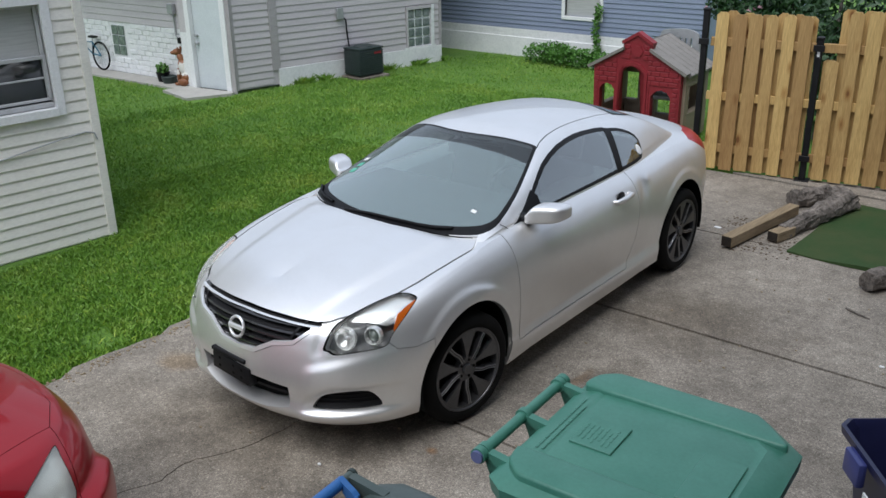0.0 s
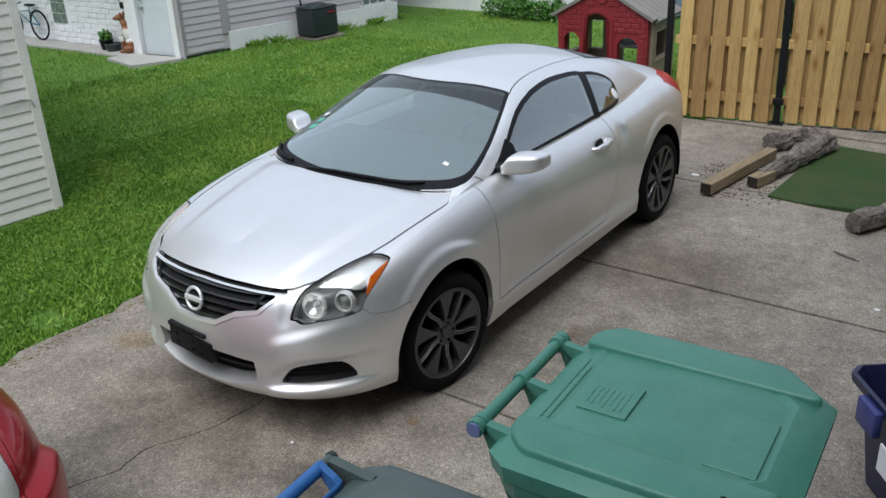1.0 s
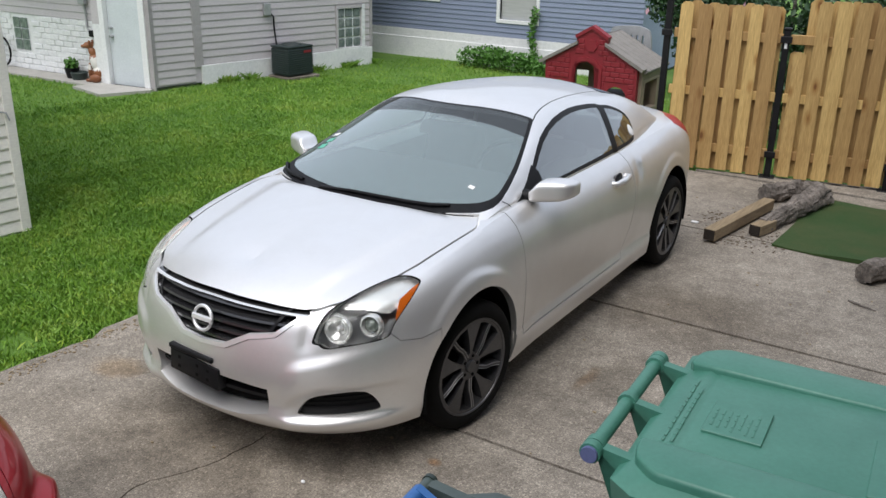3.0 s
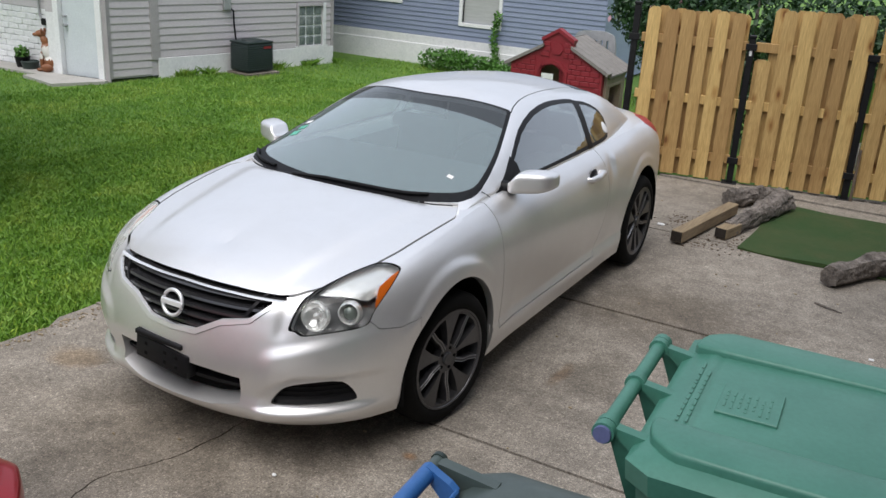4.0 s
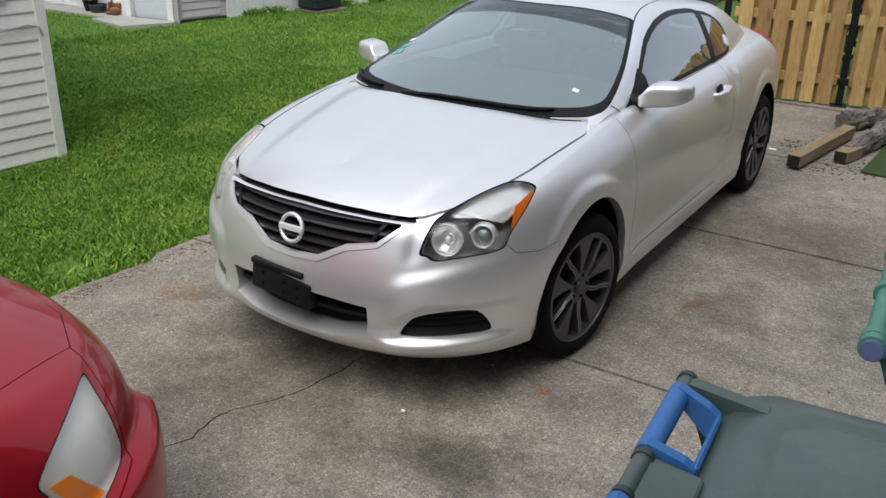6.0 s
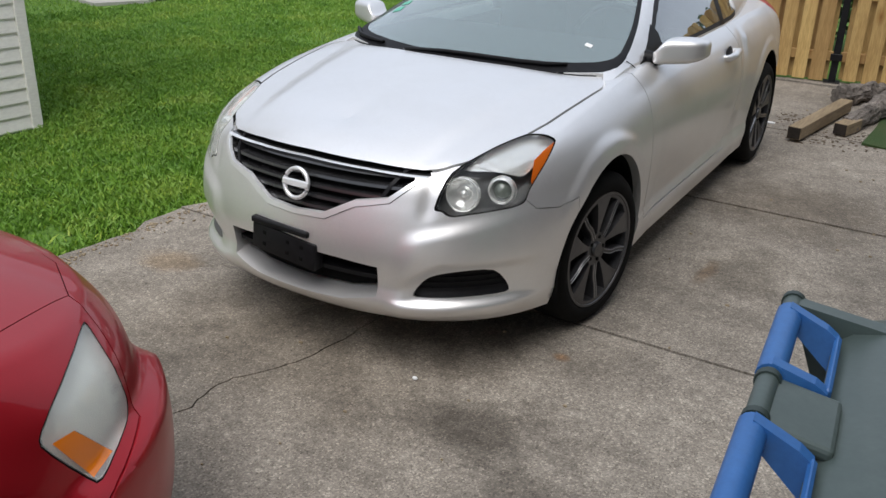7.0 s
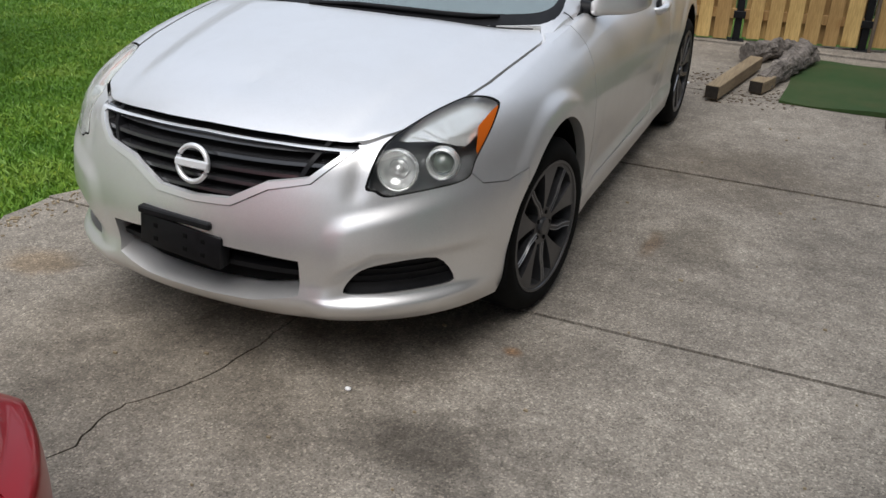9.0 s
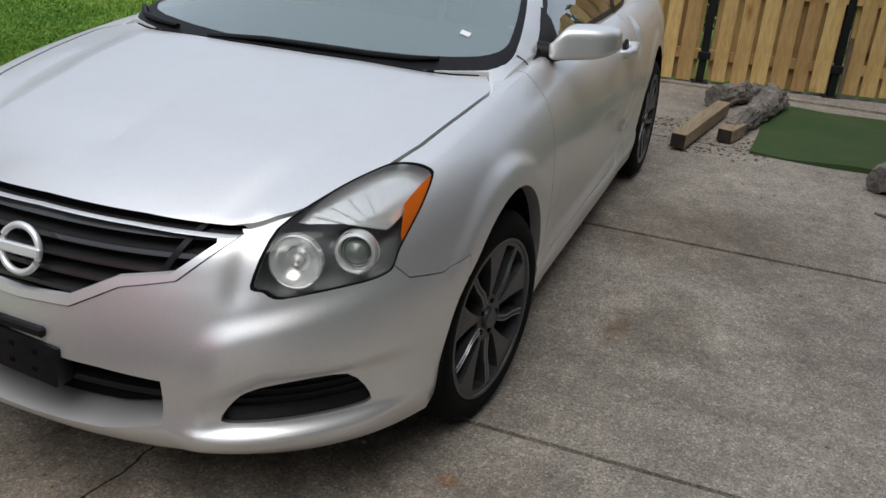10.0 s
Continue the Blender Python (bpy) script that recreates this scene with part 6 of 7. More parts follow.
    if blue:
        for y in (-0.1625, 0.1625):
            part("blue_grip", rod([(0.0, y - 0.100, hz), (0.0, y + 0.100, hz)], 0.0185, 14), M["cart_blue"], hd, "bright blue plastic grip", 40)
            for s in (-1, 1):
                part("grip_arm", prism([(0.0, y + s * 0.09, hz + 0.020), (0.055, y + s * 0.082, hz + 0.0), (0.072, y + s * 0.08, hz - 0.012), (0.072, y + s * 0.08, hz - 0.07), (0.012, y + s * 0.09, hz - 0.02)], (0, 1, 0), -0.010, 0.010), M["cart_blue"], hd)
            part("grip_plate", boxed(0.066, 0.076, -0.082, 0.082, -0.13, -0.008, bevel=0.004, m=Matrix.Translation((0, y, hz))), M["cart_blue"], hd)
        for y in (-0.305, -0.05, 0.05, 0.305):
            part("collar", rod([(0.0, y - 0.006, hz), (0.0, y + 0.006, hz)], 0.0175, 14), M["cart_dark"], hd, "dark moulded collar", 50)
        part("grip_bridge", boxed(0.0, 0.092, -0.0615, 0.0615, -0.012, 0.006, bevel=0.006, seg=2, m=Matrix.Translation((0, 0, hz)) @ Matrix.Rotation(radians(9), 4, "Y")), lid_mat, hd)
    for s in (-1, 1):
        w = new("wheel")
        w.parent = c
        bm = bmesh.new()
        lathe(bm, [(-0.025, 0.02), (-0.025, 0.11), (-0.018, 0.125), (0.018, 0.125), (0.025, 0.11), (0.025, 0.02)], Matrix.Translation((0.15, s * 0.30, 0.125)) @ Matrix.Rotation(radians(90), 4, "Z"), 28)
        part("tyre", bm, M["tyre"], w, smooth=40)
    part("axle", rod([(0.15, -0.3, 0.125), (0.15, 0.3, 0.125)], 0.012, 8), M["metal_grey"], c)
    return c


cart("green_cart", "green plastic wheeled waste cart with closed lid", pose(2.072, -1.315, 0, 0, 0, 3.5), M["cart_green"], M["cart_green"], M["cart_green"], False)
cart("recycling_cart", "grey-lidded wheeled cart with bright blue handle grips", pose(1.868, -2.185, 0, 0, 0, 4.7), M["cart_dark"], M["cart_grey"], M["cart_grey"], True)


def tote():
    t = thing("storage_tote", "dark blue open plastic storage tote on the concrete", "storage tote", pose(3.20, 0.25, 0, 0, 0, 38))
    bm = bmesh.new()

    def ring(hx, hy, z):
        return [bm.verts.new((sx * (hx - cx), sy * (hy - cy), z)) for sx, sy, cx, cy in ((-1, -1, 0.05, 0), (1, -1, 0.05, 0), (1, -1, 0, 0.05), (1, 1, 0, 0.05), (1, 1, 0.05, 0), (-1, 1, 0.05, 0), (-1, 1, 0, 0.05), (-1, -1, 0, 0.05))]
    rs = [ring(0.26, 0.36, 0.005), ring(0.31, 0.42, 0.46), ring(0.345, 0.455, 0.47), ring(0.35, 0.46, 0.51), ring(0.335, 0.445, 0.515), ring(0.31, 0.42, 0.48), ring(0.25, 0.35, 0.02)]
    for a, b in zip(rs, rs[1:]):
        for i in range(8):
            bm.faces.new((a[i], a[(i + 1) % 8], b[(i + 1) % 8], b[i]))
    bm.faces.new(rs[0][::-1]), bm.faces.new(rs[-1])
    part("tub", bm, M["tote_blue"], t, smooth=35)
    for y in (-0.2, 0.2):
        part("latch", boxed(-0.385, -0.345, y - 0.075, y + 0.075, 0.37, 0.49, bevel=0.012, seg=2), M["tote_rim"], t, "violet blue plastic latch", 40)
    part("tag", boxed(-0.395, -0.388, -0.06, 0.04, 0.30, 0.42), M["white_card"], t)


tote()


# ---------------------------------------------------------------- garden things
def air_conditioner():
    m = HOUSE @ pose(0.28, 2.14, 0, 0, 0, 6)
    a = thing("air_conditioner", "dark green louvred outdoor air conditioner unit", "air conditioner", m)
    part("pad", boxed(-0.22, 0.26, -0.26, 0.36, -0.05, 0.0, bevel=0.005), M["concrete"], a)
    cs = part("casing", boxed(-0.18, 0.20, -0.22, 0.285, 0.016, 0.425, bevel=0.02, seg=2), M["ac_green"], a, smooth=40)
    for k in range(12):
        z = 0.045 + k * 0.031
        part("louvre", boxed(-0.186, 0.206, -0.224, 0.289, z, z + 0.014, bevel=0.003), M["ac_green"], cs)
    part("top_lid", boxed(-0.19, 0.21, -0.228, 0.293, 0.425, 0.452, bevel=0.012, seg=2), M["ac_green"], a, smooth=40)
    bm = bmesh.new()
    bmesh.ops.create_cone(bm, cap_ends=True, segments=32, radius1=0.16, radius2=0.15, depth=0.02, matrix=Matrix.Translation((0.01, 0.03, 0.458)))
    part("fan_grille", bm, M["ac_green"], a)
    part("badge", boxed(0.206, 0.212, 0.09, 0.235, 0.345, 0.38), M["toy_red"], a, "small red maker badge")
    d = thing("disconnect_box", "small grey electric box with black conduit", "utility box")
    mbox("box", d, M["metal_grey"], HOUSE, 0.016, 0.07, 1.86, 1.98, 0.88, 1.06, bevel=0.008)
    part("conduit", rod([HOUSE @ Vector(p) for p in ((0.05, 1.96, 0.92), (0.06, 2.02, 0.86), (0.05, 2.03, 0.7), (0.06, 2.05, 0.46), (0.10, 2.05, 0.40))], 0.013, 8), M["black_trim"], d, smooth=60)


air_conditioner()


def playhouse():
    p = thing("playhouse", "red and tan plastic toy playhouse with grey roof", "playhouse", pose(-1.83, 6.02, 0, 0, 0, 3))
    W, D = 1.06, 0.78
    holes = [prism([(0.06, 0, 0.24), (0.06, 0, 0.55), (0.098, 0, 0.6025), (0.155, 0, 0.62), (0.212, 0, 0.6025), (0.25, 0, 0.55), (0.25, 0, 0.24)], (0, 1, 0), -0.2, 0.2),
             prism([(0.32, 0, 0.02), (0.32, 0, 0.75), (0.38, 0, 0.8175), (0.47, 0, 0.84), (0.56, 0, 0.8175), (0.62, 0, 0.75), (0.62, 0, 0.02)], (0, 1, 0), -0.2, 0.2),
             prism([(0.71, 0, 0.2), (0.71, 0, 0.52), (0.758, 0, 0.58), (0.83, 0, 0.6), (0.902, 0, 0.58), (0.95, 0, 0.52), (0.95, 0, 0.2)], (0, 1, 0), -0.2, 0.2)]
    front = prism([(0, 0, 0), (W, 0, 0), (W, 0, 0.80), (0.68, 0, 1.02), (0.70, 0, 1.06), (0.70, 0, 1.10), (0.52, 0, 1.21), (0.34, 0, 1.10), (0.34, 0, 1.06), (0.36, 0, 1.02), (-0.02, 0, 0.82)], (0, 1, 0), -0.04, 0.04)
    rear = prism([(0, 0, 0), (W, 0, 0), (W, 0, 0.78), (0.52, 0, 1.05), (0, 0, 0.78)], (0, 1, 0), -0.04, 0.04)
    for h in holes:
        front = carve(front, h)
    fw = part("front_wall", front, M["toy_red"], p, "red moulded brick front with arched openings", 30)
    bmesh.ops.translate(rear, vec=(0, D, 0), verts=rear.verts)
    rear = carve(rear, boxed(0.03, 0.21, D - 0.2, D + 0.2, 0.28, 0.62))
    rear = carve(rear, boxed(0.44, 0.78, D - 0.2, D + 0.2, 0.14, 0.62))
    part("rear_wall", rear, M["toy_tan"], p, smooth=30)
    for a, b, c in ((-0.02, 0.28, 0), (0.28, 0.62, 1), (0.62, W, 0)):
        pass
    shut = [(0.04, 0.27, 0.22, 0.645), (0.275, 0.665, 0.0, 0.90), (0.69, 0.97, 0.18, 0.625), (0.44, 0.60, 0.94, 1.10)]
    for k in range(21):
        z = 0.03 + k * 0.056
        for i in range(-1, 11):
            xa, xb = 0.005 + i * 0.108 + (0.054 if k % 2 else 0), 0.108 + i * 0.108 + (0.054 if k % 2 else 0)
            lim = 0.0 if z < 0.74 else (z + 0.05 - 0.80) / 0.56
            if z > 0.98:
                lim = max(min(lim, 0.36), 0.365) if z < 1.06 else 0.38 + (z - 1.06) * 1.6
            lo_x, hi_x = max(lim, 0.006), W - 0.02 - lim
            spans = [(max(xa, lo_x), min(xb, hi_x))]
            for h0, h1, z0, z1 in shut:
                if z0 < z + 0.05 and z < z1:
                    spans = [q for u, v in spans for q in ((u, min(v, h0)), (max(u, h1), v))]
            for u, v in spans:
                if v - u > 0.018:
                    part("brick", boxed(u, v, -0.049, -0.04, z, z + 0.050, bevel=0.004), M["toy_red"], fw)
    part("arch_trim", prism([(0.28, 0, 0.02), (0.315, 0, 0.02), (0.315, 0, 0.765), (0.385, 0, 0.835), (0.47, 0, 0.855), (0.555, 0, 0.835), (0.625, 0, 0.765), (0.625, 0, 0.02), (0.66, 0, 0.02), (0.66, 0, 0.775), (0.575, 0, 0.87), (0.47, 0, 0.895), (0.365, 0, 0.87), (0.28, 0, 0.775)], (0, 1, 0), -0.055, -0.04), M["toy_red"], fw)
    for pts in ([(-0.08, 0, 0.785), (0.36, 0, 1.03), (0.36, 0, 1.065), (-0.10, 0, 0.815)], [(W + 0.06, 0, 0.785), (0.68, 0, 1.03), (0.68, 0, 1.065), (W + 0.08, 0, 0.815)]):
        part("roof_edge", prism(pts, (0, 1, 0), -0.075, 0.06), M["toy_grey"], p, "grey plastic roof edge")
    part("cornice", prism([(0.335, 0, 1.09), (0.52, 0, 1.20), (0.705, 0, 1.09), (0.715, 0, 1.125), (0.52, 0, 1.24), (0.325, 0, 1.125)], (0, 1, 0), -0.06, 0.045), M["toy_red"], fw)
    part("gable_badge", rod([(0.52, -0.055, 1.02), (0.52, -0.04, 1.02)], 0.07, 6), M["toy_red"], fw)
    hd = part("half_door", prism([(0.325, 0, 0.03), (0.325, 0, 0.20), (0.37, 0, 0.245), (0.47, 0, 0.27), (0.57, 0, 0.245), (0.615, 0, 0.20), (0.615, 0, 0.03)], (0, 1, 0), -0.062, -0.03), M["ac_green"], p, "dark grey arched half door", 30)
    part("mail_slot", boxed(0.42, 0.52, -0.068, -0.06, 0.19, 0.235, bevel=0.003), M["white_card"], hd, "white mail slot")
    part("door_knob", rod([(0.30, -0.09, 0.30), (0.30, -0.045, 0.30)], 0.022, 10), M["toy_red"], p, "red plastic knob", 50)
    for x in (0.0, W):
        side = boxed(x - 0.035, x + 0.035, 0.04, D - 0.04, 0, 0.80)
        hole = boxed(x - 0.2, x + 0.2, 0.16, 0.60, 0.30, 0.64)
        sw = part("side_wall", carve(side, hole), M["toy_tan"], p, "tan moulded side panel")
        for z in (0.08, 0.30, 0.64):
            part("panel", boxed(x - 0.042, x + 0.042, 0.10, D - 0.12, z, z + 0.03, bevel=0.004), M["toy_tan"], sw)
        part("panel", boxed(x - 0.042, x + 0.042, 0.10, 0.14, 0.10, 0.66, bevel=0.004), M["toy_tan"], sw)
    for sgn in (-1, 1):
        m = Matrix.Translation((0.52, 0, 1.09)) @ Matrix.Rotation(radians(28 * sgn), 4, "Y")
        x0, x1 = (0.0, 0.70) if sgn > 0 else (-0.70, 0.0)
        rf = part("roof_panel", boxed(x0, x1, 0.05, D + 0.1, -0.02, 0.015, bevel=0.006, m=m), M["toy_grey"], p, "grey ribbed plastic roof panel")
        for k in range(6):
            y = 0.06 + k * (D + 0.04) / 6
            part("roof_rib", boxed(x0, x1, y, y + 0.125, 0.015, 0.024, bevel=0.006, m=m), M["toy_grey"], rf)
    part("floor", boxed(0.03, W - 0.03, 0.03, D - 0.03, -0.03, 0.03), M["toy_tan"], p)


playhouse()


def plastic_bench():
    b = thing("plastic_bench", "grey plastic slatted bench back behind the playhouse", "bench", pose(-1.53, 7.0, -0.03, 0, 0, 4) @ Matrix.Diagonal((0.68, 1, 0.95, 1)))
    back = prism(rounded([(0, 0, 0.5), (0, 0, 1.05), (0.08, 0, 1.22), (0.5, 0, 1.25), (0.72, 0, 1.2), (0.78, 0, 1.0), (0.78, 0, 0.5)], 4, 0.3), (0, 1, 0), -0.02, 0.02)
    for k in range(6):
        back = carve(back, boxed(0.10 + k * 0.10, 0.135 + k * 0.10, -0.1, 0.1, 0.7, 1.14))
    part("backrest", back, M["metal_grey"], b)
    part("seat", boxed(0, 0.78, -0.4, 0.0, 0.40, 0.45, bevel=0.01), M["metal_grey"], b)
    for x in (0.03, 0.73):
        for y in (-0.37, -0.03):
            part("leg", boxed(x - 0.02, x + 0.04, y - 0.03, y + 0.03, -0.03, 0.52, bevel=0.005), M["metal_grey"], b)


plastic_bench()


def bicycle():
    c = thing("bicycle", "dark teal bicycle parked against the white wall", "bicycle", WING @ pose(0.10, -2.32, -0.012) @ Matrix.Scale(0.92, 4))
    R = 0.25
    for y in (0.16, -0.62):
        w = new("wheel")
        w.parent = c
        ring = [(0.0, y + R * math.cos(a), R + 0.012 + R * math.sin(a)) for a in [k * math.tau / 36 for k in range(37)]]
        bm = bmesh.new()
        tube(bm, ring, 0.017, 8, False)
        part("tyre", bm, M["tyre"], w, smooth=60)
        for k in range(12):
            a = k * math.tau / 12
            part("spoke", rod([(0, y, R + 0.012), (0, y + R * math.cos(a), R + 0.012 + R * math.sin(a))], 0.0025, 4), M["metal_grey"], w)
    z = R + 0.012
    for pts in ([(0, 0.16, z), (0, -0.10, z + 0.02), (0, -0.42, z + 0.22), (0, -0.06, z + 0.24)], [(0, 0.16, z), (0, -0.06, z + 0.24), (0, -0.10, z + 0.02)], [(0, -0.42, z + 0.22), (0, -0.62, z)]):
        part("frame_tube", rod(pts, 0.014, 8), M["bike_teal"], c)
    part("seat_post", rod([(0, -0.06, z + 0.22), (0, -0.045, z + 0.33)], 0.011, 8), M["metal_grey"], c)
    part("saddle", boxed(-0.05, 0.05, -0.12, 0.08, z + 0.32, z + 0.36, bevel=0.018, seg=2), M["black_trim"], c, smooth=40)
    part("handlebar", rod([(-0.2, -0.44, z + 0.36), (0, -0.42, z + 0.34), (0.2, -0.44, z + 0.36)], 0.011, 8), M["black_trim"], c)


bicycle()


def dog_statue():
    bm = bmesh.new()

    def blob(x, y, z, rx, ry, rz, m=None):
        bmesh.ops.create_icosphere(bm, subdivisions=3, radius=1, matrix=pose(-8.48, 4.93, -0.012, 0, 0, 25) @ Matrix.Scale(1.0, 4) @ (Matrix.LocRotScale((x, y, z), m, (rx, ry, rz))))
    blob(0.02, 0, 0.13, 0.12, 0.10, 0.12)
    blob(-0.03, 0, 0.27, 0.085, 0.08, 0.15, Euler((0, radians(-18), 0)))
    blob(-0.07, 0, 0.42, 0.05, 0.05, 0.09, Euler((0, radians(-25), 0)))
    blob(-0.12, 0, 0.515, 0.075, 0.05, 0.05)
    blob(-0.19, 0, 0.50, 0.05, 0.03, 0.028)
    blob(-0.08, -0.045, 0.56, 0.02, 0.015, 0.035)
    blob(-0.08, 0.045, 0.56, 0.02, 0.015, 0.035)
    blob(-0.11, -0.045, 0.14, 0.03, 0.03, 0.14)
    blob(-0.11, 0.045, 0.14, 0.03, 0.03, 0.14)
    blob(-0.14, -0.05, 0.025, 0.055, 0.03, 0.026)
    blob(-0.14, 0.05, 0.025, 0.055, 0.03, 0.026)
    blob(-0.02, -0.09, 0.06, 0.09, 0.04, 0.06)
    toward = Vector((0.55, -0.83, 0))
    for f in bm.faces:
        c = f.calc_center_median()
        f.material_index = 1 if 0.16 < c.z < 0.34 and (c - Vector((-8.50, 4.92, c.z))).dot(toward) > 0.045 else 0
    tagged(mesh_ob("dog_statue", bm, [M["terracotta"], M["dog_white"]], smooth=60), "brown sitting dog statue by the door", "statue")


dog_statue()


def leaf_mesh(material, size):
    bm = bmesh.new()
    v = [bm.verts.new(p) for p in ((0, 0, 0), (size * 0.3, size * 0.4, size * 0.08), (0, size, 0), (-size * 0.3, size * 0.4, size * 0.08))]
    bm.faces.new(v)
    me = bpy.data.meshes.new("leaf")
    bm.to_mesh(me)
    bm.free()
    me.materials.append(material)
    return me


def leaf_cloud(centres, count, size, material, seed):
    """Joined small leaves filling soft clumps of (x, y, z, rx, ry, rz)."""
    rs = np.random.RandomState(seed)
    verts, faces = [], []
    for _ in range(count):
        x, y, z, rx, ry, rz = centres[rs.randint(len(centres))]
        d = rs.normal(0, 1, 3)
        d = d / np.linalg.norm(d) * rs.uniform(0.45, 1.05)
        c = np.array((x + d[0] * rx, y + d[1] * ry, z + d[2] * rz))
        if c[2] < -0.02:
            continue
        a, b = rs.normal(0, 1, 3), rs.normal(0, 1, 3)
        a /= np.linalg.norm(a)
        b = np.cross(a, b)
        b /= np.linalg.norm(b)
        s = size * rs.uniform(0.6, 1.4)
        i = len(verts)
        n = np.cross(a, b)
        verts += [tuple(c - a * s * 0.5), tuple(c + b * s * 0.28 + n * s * 0.08), tuple(c + a * s * 0.5), tuple(c - b * s * 0.28 + n * s * 0.08)]
        faces.append((i, i + 1, i + 2, i + 3))
    me = bpy.data.meshes.new("leaves")
    me.from_pydata(verts, [], faces)
    me.materials.append(material)
    return me


def leafy(name, label, category, centres, count, size, material, seed, stems=(), extra=None):
    t = thing(name, label, category)
    o = new("foliage", leaf_cloud(centres, count, size, material, seed))
    o.parent = t
    tagged(o, kind="stuff")
    for pts, r in stems:
        part("stem", rod(pts, r, 7), M["bark"], t, smooth=60)
    if extra:
        o = new("blossom", leaf_cloud(centres, extra[0], extra[1], extra[2], seed + 1))
        o.parent = t
        tagged(o, kind="stuff")
    return t


leafy("bush", "low green weedy bush against the white foundation", "bush", [(-5.1 + 0.28 * k, 9.75 + 0.1 * math.sin(k * 2), 0.12 + 0.05 * math.sin(k), 0.30, 0.22, 0.17) for k in range(6)], 3200, 0.06, M["leaf"], 11)
leafy("climbing_vine", "thin green climbing vine on the blue siding", "vine", [(-4.14 + 0.03 * math.sin(k), 10.05, 0.1 + 0.1 * k, 0.08, 0.05, 0.08) for k in range(9)], 260, 0.07, M["leaf"], 12, [([(-4.12, 10.08, 0), (-4.15, 10.08, 0.5), (-4.11, 10.08, 1.0)], [0.008, 0.006, 0.003])])
leafy("flowering_shrub", "tall dark green shrub with pale pink flowers", "shrub", [(-1.55, 9.6, 1.3, 0.5, 0.4, 0.5), (-1.1, 9.2, 1.0, 0.5, 0.4, 0.6), (-0.7, 8.8, 0.8, 0.5, 0.4, 0.7), (-1.0, 9.3, 1.8, 0.5, 0.4, 0.5), (-0.4, 8.6, 1.5, 0.5, 0.4, 0.6)], 9000, 0.085, M["leaf_dark"], 13,
      [([(-1.0, 9.2, -0.03), (-1.05, 9.3, 0.6), (-1.3, 9.4, 1.3)], [0.03, 0.02, 0.01]), ([(-0.6, 8.8, -0.03), (-0.6, 8.8, 0.6), (-0.5, 8.7, 1.4)], [0.03, 0.02, 0.01])], (60, 0.10, M["flower_pink"]))
hedge = [(0.4 + 0.55 * k, 7.3 + 0.4 * math.sin(k * 1.7), 0.55 + 0.42 * (j % 3), 0.5, 0.5, 0.5) for k in range(8) for j in range(3)]
leafy("hedge", "dense dark green foliage behind the wooden fence", "hedge", hedge, 16000, 0.09, M["leaf_dark"], 14, [([(0.4 + 1.1 * k, 7.3, -0.03), (0.45 + 1.1 * k, 7.3, 0.8), (0.5 + 1.1 * k, 7.25, 1.7)], [0.04, 0.03, 0.015]) for k in range(4)])
pot = thing("potted_plant", "black plastic pot with leafy green plant", "potted plant", pose(-9.07, 4.90, -0.012))
bm = bmesh.new()
lathe(bm, [(0.0, 0.075), (0.0, 0.08), (0.13, 0.105), (0.15, 0.11), (0.15, 0.095), (0.12, 0.09), (0.12, 0.001)], Matrix.Rotation(radians(-90), 4, "Y"), 24)
part("pot", bm, M["black_trim"], pot, smooth=40)
o = new("foliage", leaf_cloud([(0, 0, 0.2, 0.09, 0.09, 0.10)], 160, 0.06, M["leaf"], 15))
o.parent = pot
tagged(o, kind="stuff")
pot2 = thing("flower_pot", "low dark round planter bowl", "planter", pose(-8.88, 4.88, -0.012))
bm = bmesh.new()
lathe(bm, [(0.0, 0.09), (0.0, 0.10), (0.10, 0.125), (0.11, 0.115), (0.09, 0.11), (0.09, 0.001)], Matrix.Rotation(radians(-90), 4, "Y"), 24)
part("bowl", bm, M["cart_dark"], pot2, smooth=40)


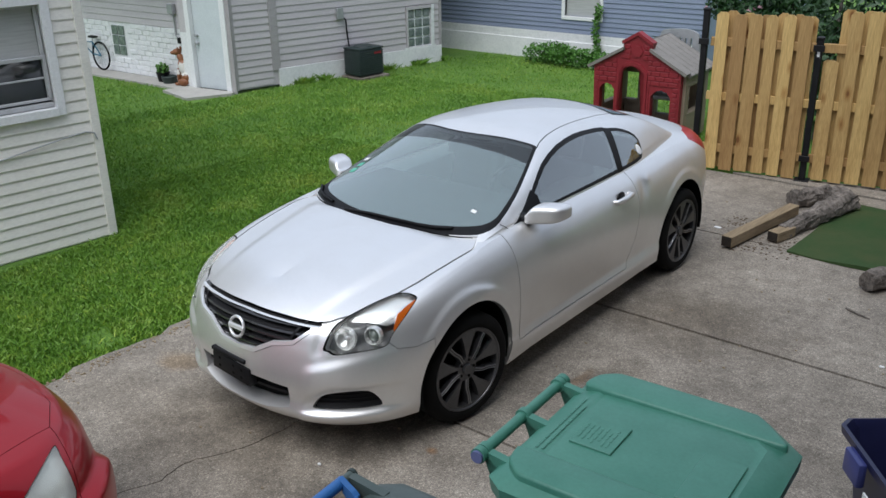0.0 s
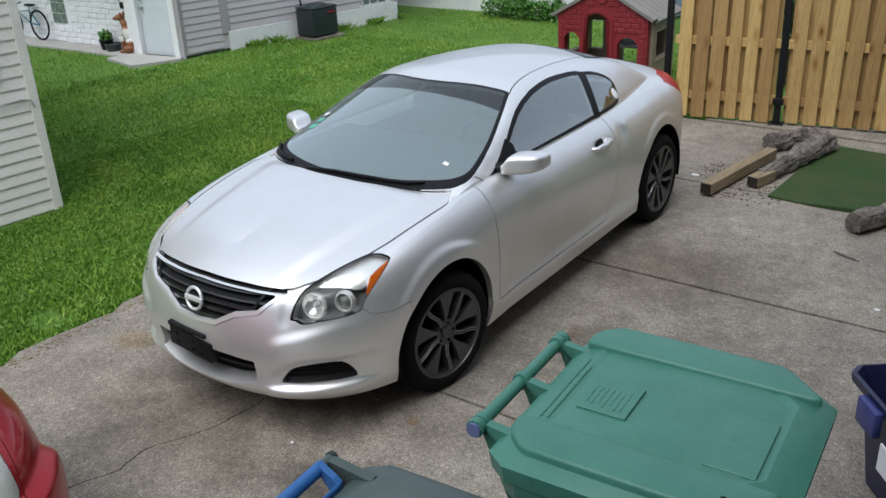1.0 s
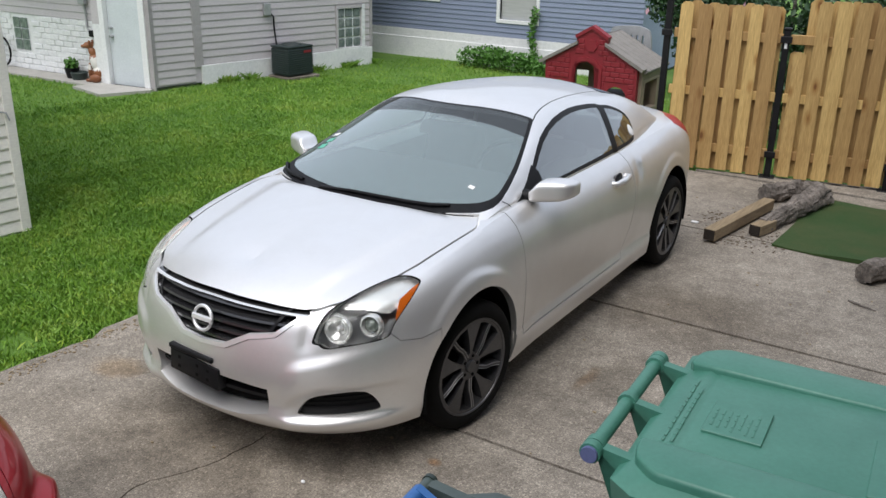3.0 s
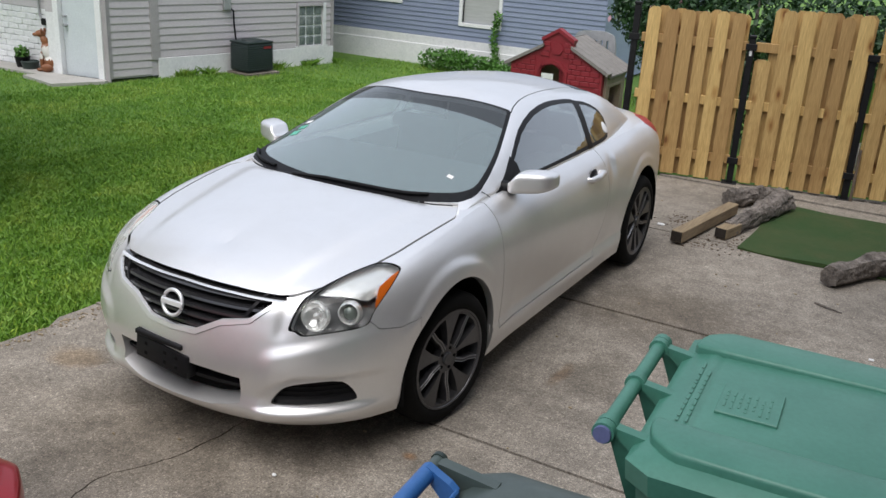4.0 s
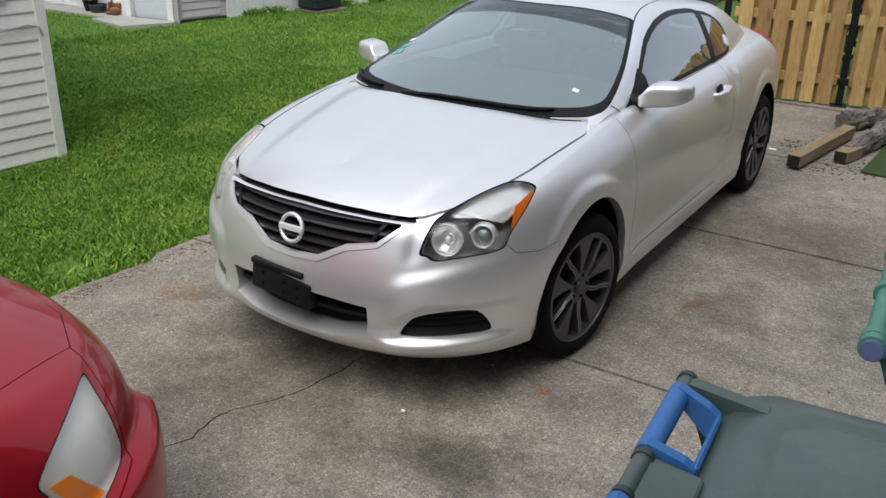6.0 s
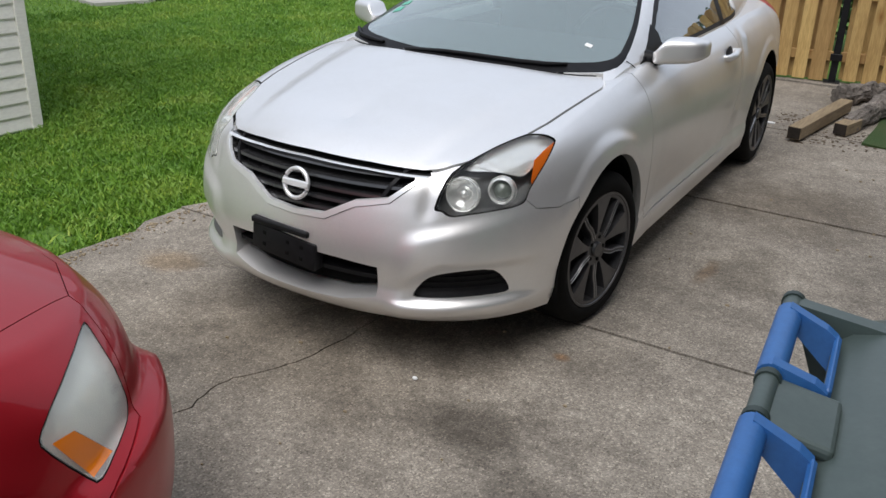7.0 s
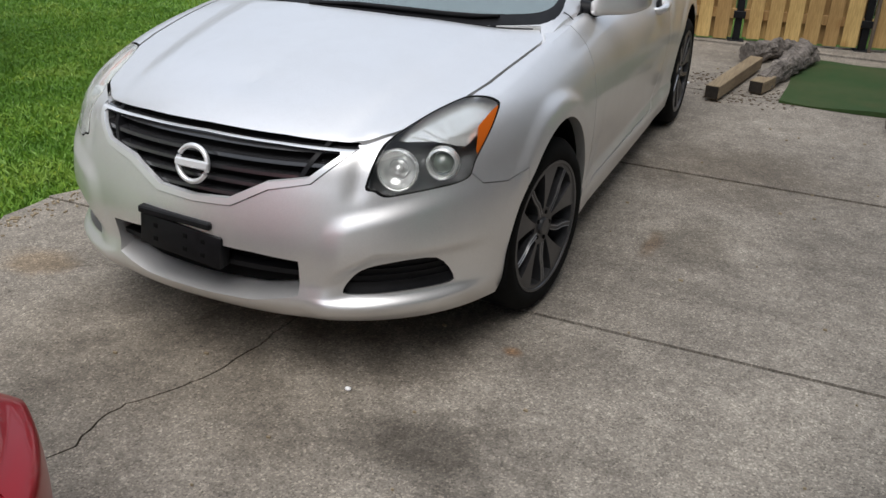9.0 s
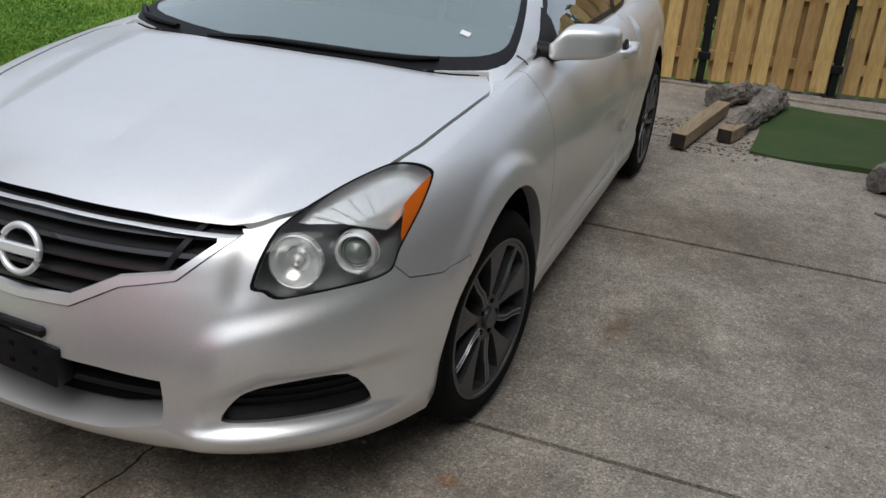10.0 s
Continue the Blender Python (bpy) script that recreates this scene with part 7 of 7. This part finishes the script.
# ---------------------------------------------------------------- red car
def red_car():
    car = thing("red_car", "dark red sedan with hazy head lamp parked nose to nose", "car", pose(-0.16, -2.72, 0, 0, 0, 180))
    body = body_solid(
        front=[(0, -0.83), (0.12, -0.90), (0.3, -0.92), (0.55, -0.92), (0.7, -0.905), (0.85, -0.885), (1.0, -0.83)],
        rear=[(0, 3.36), (0.3, 3.46), (0.7, 3.45), (1.0, 3.36)],
        width=0.87,
        drop=[(0, 0.035), (0.15, 0.012), (0.45, 0.0), (0.65, 0.012), (0.8, 0.040), (0.92, 0.09), (1.0, 0.14)],
        shoulder=[(-0.7, 0.80), (-0.5, 0.83), (-0.2, 0.89), (0, 0.92), (0.4, 0.96), (1.2, 0.97), (2.9, 0.95), (3.4, 0.92)],
        spine=[(-0.6, 0.87), (-0.4, 0.92), (-0.1, 0.97), (0.3, 1.0), (2.0, 1.0), (3.4, 0.97)], crease=False, ledge=(0.61, 0.60, 0.050))
    for hy in (0.0, 2.675):
        bm = bmesh.new()
        bmesh.ops.create_cone(bm, cap_ends=True, segments=64, radius1=0.388, radius2=0.388, depth=0.5, matrix=Matrix.Translation((0.80, hy, 0.335)) @ Matrix.Rotation(radians(90), 4, "Y"))
        body = carve(body, bm)
        body = carve(body, mirrored(bm))
    whole = body.copy()
    d = Vector((-0.70, 0.48, 0.526)).normalized()
    lamp_c = prism(rounded(LAMP_RED, 4, 0.3), d, -0.35, 0.35)
    amber_c = prism(AMBER_RED, d, -0.35, 0.35)
    inward = -d
    for tool, amb, iv in ((lamp_c, amber_c, inward), (mirrored(lamp_c), mirrored(amber_c), Vector((-inward.x, inward.y, inward.z)))):
        body = carve(body, tool)
        hl = new("head_lamp")
        hl.parent = car
        hl["label"] = "hazy yellowed head lamp with amber corner"
        part("housing", carve(moved(whole, iv * 0.05), tool, "INTERSECT"), M["lamp_dish"], hl, smooth=35)
        mid = sum((Vector(q) for q in LAMP_RED), Vector()) / len(LAMP_RED)
        small = prism(rounded([tuple(mid + (Vector(q) - mid) * 0.972) for q in LAMP_RED], 4, 0.3), d, -0.4, 0.4)
        small = small if iv == inward else mirrored(small)
        part("gasket", carve(carve(carve(moved(whole, iv * 0.004), tool, "INTERSECT"), small), moved(whole, iv * 0.025)), M["cavity"], hl, "black rubber gasket", 35)
        bowl = bmesh.new()
        bmesh.ops.create_uvsphere(bowl, u_segments=24, v_segments=12, radius=1, matrix=Matrix.LocRotScale((-0.690 if iv == inward else 0.690, -0.475, 0.665), None, (0.028, 0.03, 0.045)))
        part("reflector_bowl", bowl, M["chrome"], hl, smooth=60)
        cover = carve(carve(moved(whole, iv * 0.002), tool, "INTERSECT"), moved(whole, iv * 0.010))
        part("lens", carve(carve(cover, amb), small, "INTERSECT"), M["hazy_lens"], hl, smooth=35).visible_shadow = False
        part("amber_marker", carve(carve(moved(whole, iv * 0.003), amb, "INTERSECT"), moved(whole, iv * 0.02)), M["amber_bright"], hl, "amber corner marker", 35)
    hood_line = both([(0, -0.80, 0), (0.3, -0.76, 0), (0.48, -0.66, 0), (0.60, -0.40, 0), (0.68, 0.1, 0), (0.68, 0.34, 0), (0.4, 0.26, 0), (0, 0.16, 0)])
    hood = carve(body, prism(grown(hood_line, -0.0013, 2), (0, 0, 1), 0.72, 1.2), "INTERSECT")
    body = carve(body, prism(grown(hood_line, 0.0013, 2), (0, 0, 1), 0.72, 1.2))
    bl = [(0, -1.3, 0.05), (0, -0.30, 0.05), (0, -0.30, 0.55), (0, -0.62, 0.60), (0, -0.66, 0.82), (0, -1.3, 0.82)]
    bumper = carve(body, prism(grown(bl, -0.002, 0), (1, 0, 0), -1.2, 1.2), "INTERSECT")
    body = carve(body, prism(grown(bl, 0.002, 0), (1, 0, 0), -1.2, 1.2))
    part("body_shell", body, M["red"], car, smooth=32)
    part("hood", hood, M["red"], car, smooth=32)
    part("front_bumper", bumper, M["red"], car, smooth=32)
    part("greenhouse", greenhouse_solid(), M["black_gloss"], car, "dark glazed cabin", 35)
    for hy in (0.0, 2.675):
        for sgn in (1, -1):
            wheel("wheel", Matrix.Translation((sgn * 0.757, hy, 0.322)) @ (Matrix.Identity(4) if sgn > 0 else Matrix.Rotation(math.pi, 4, "Z")), car)
        part("axle", rod([(-0.7, hy, 0.327), (0.7, hy, 0.327)], 0.035, 10), M["cavity"], car)
    part("underbody", boxed(-0.54, 0.54, -0.55, 3.1, 0.172, 0.30), M["cavity"], car)


LAMP_RED = [(-0.64, -0.58, 0.84), (-0.675, -0.584, 0.798), (-0.718, -0.585, 0.742), (-0.758, -0.577, 0.681), (-0.775, -0.557, 0.641), (-0.781, -0.511, 0.591), (-0.777, -0.459, 0.548), (-0.685, -0.415, 0.63), (-0.672, -0.443, 0.674), (-0.663, -0.49, 0.729), (-0.652, -0.536, 0.785)]
AMBER_RED = [(-0.696, -0.432, 0.631), (-0.713, -0.470, 0.645), (-0.776, -0.506, 0.594), (-0.768, -0.460, 0.558)]
silver_car()
red_car()
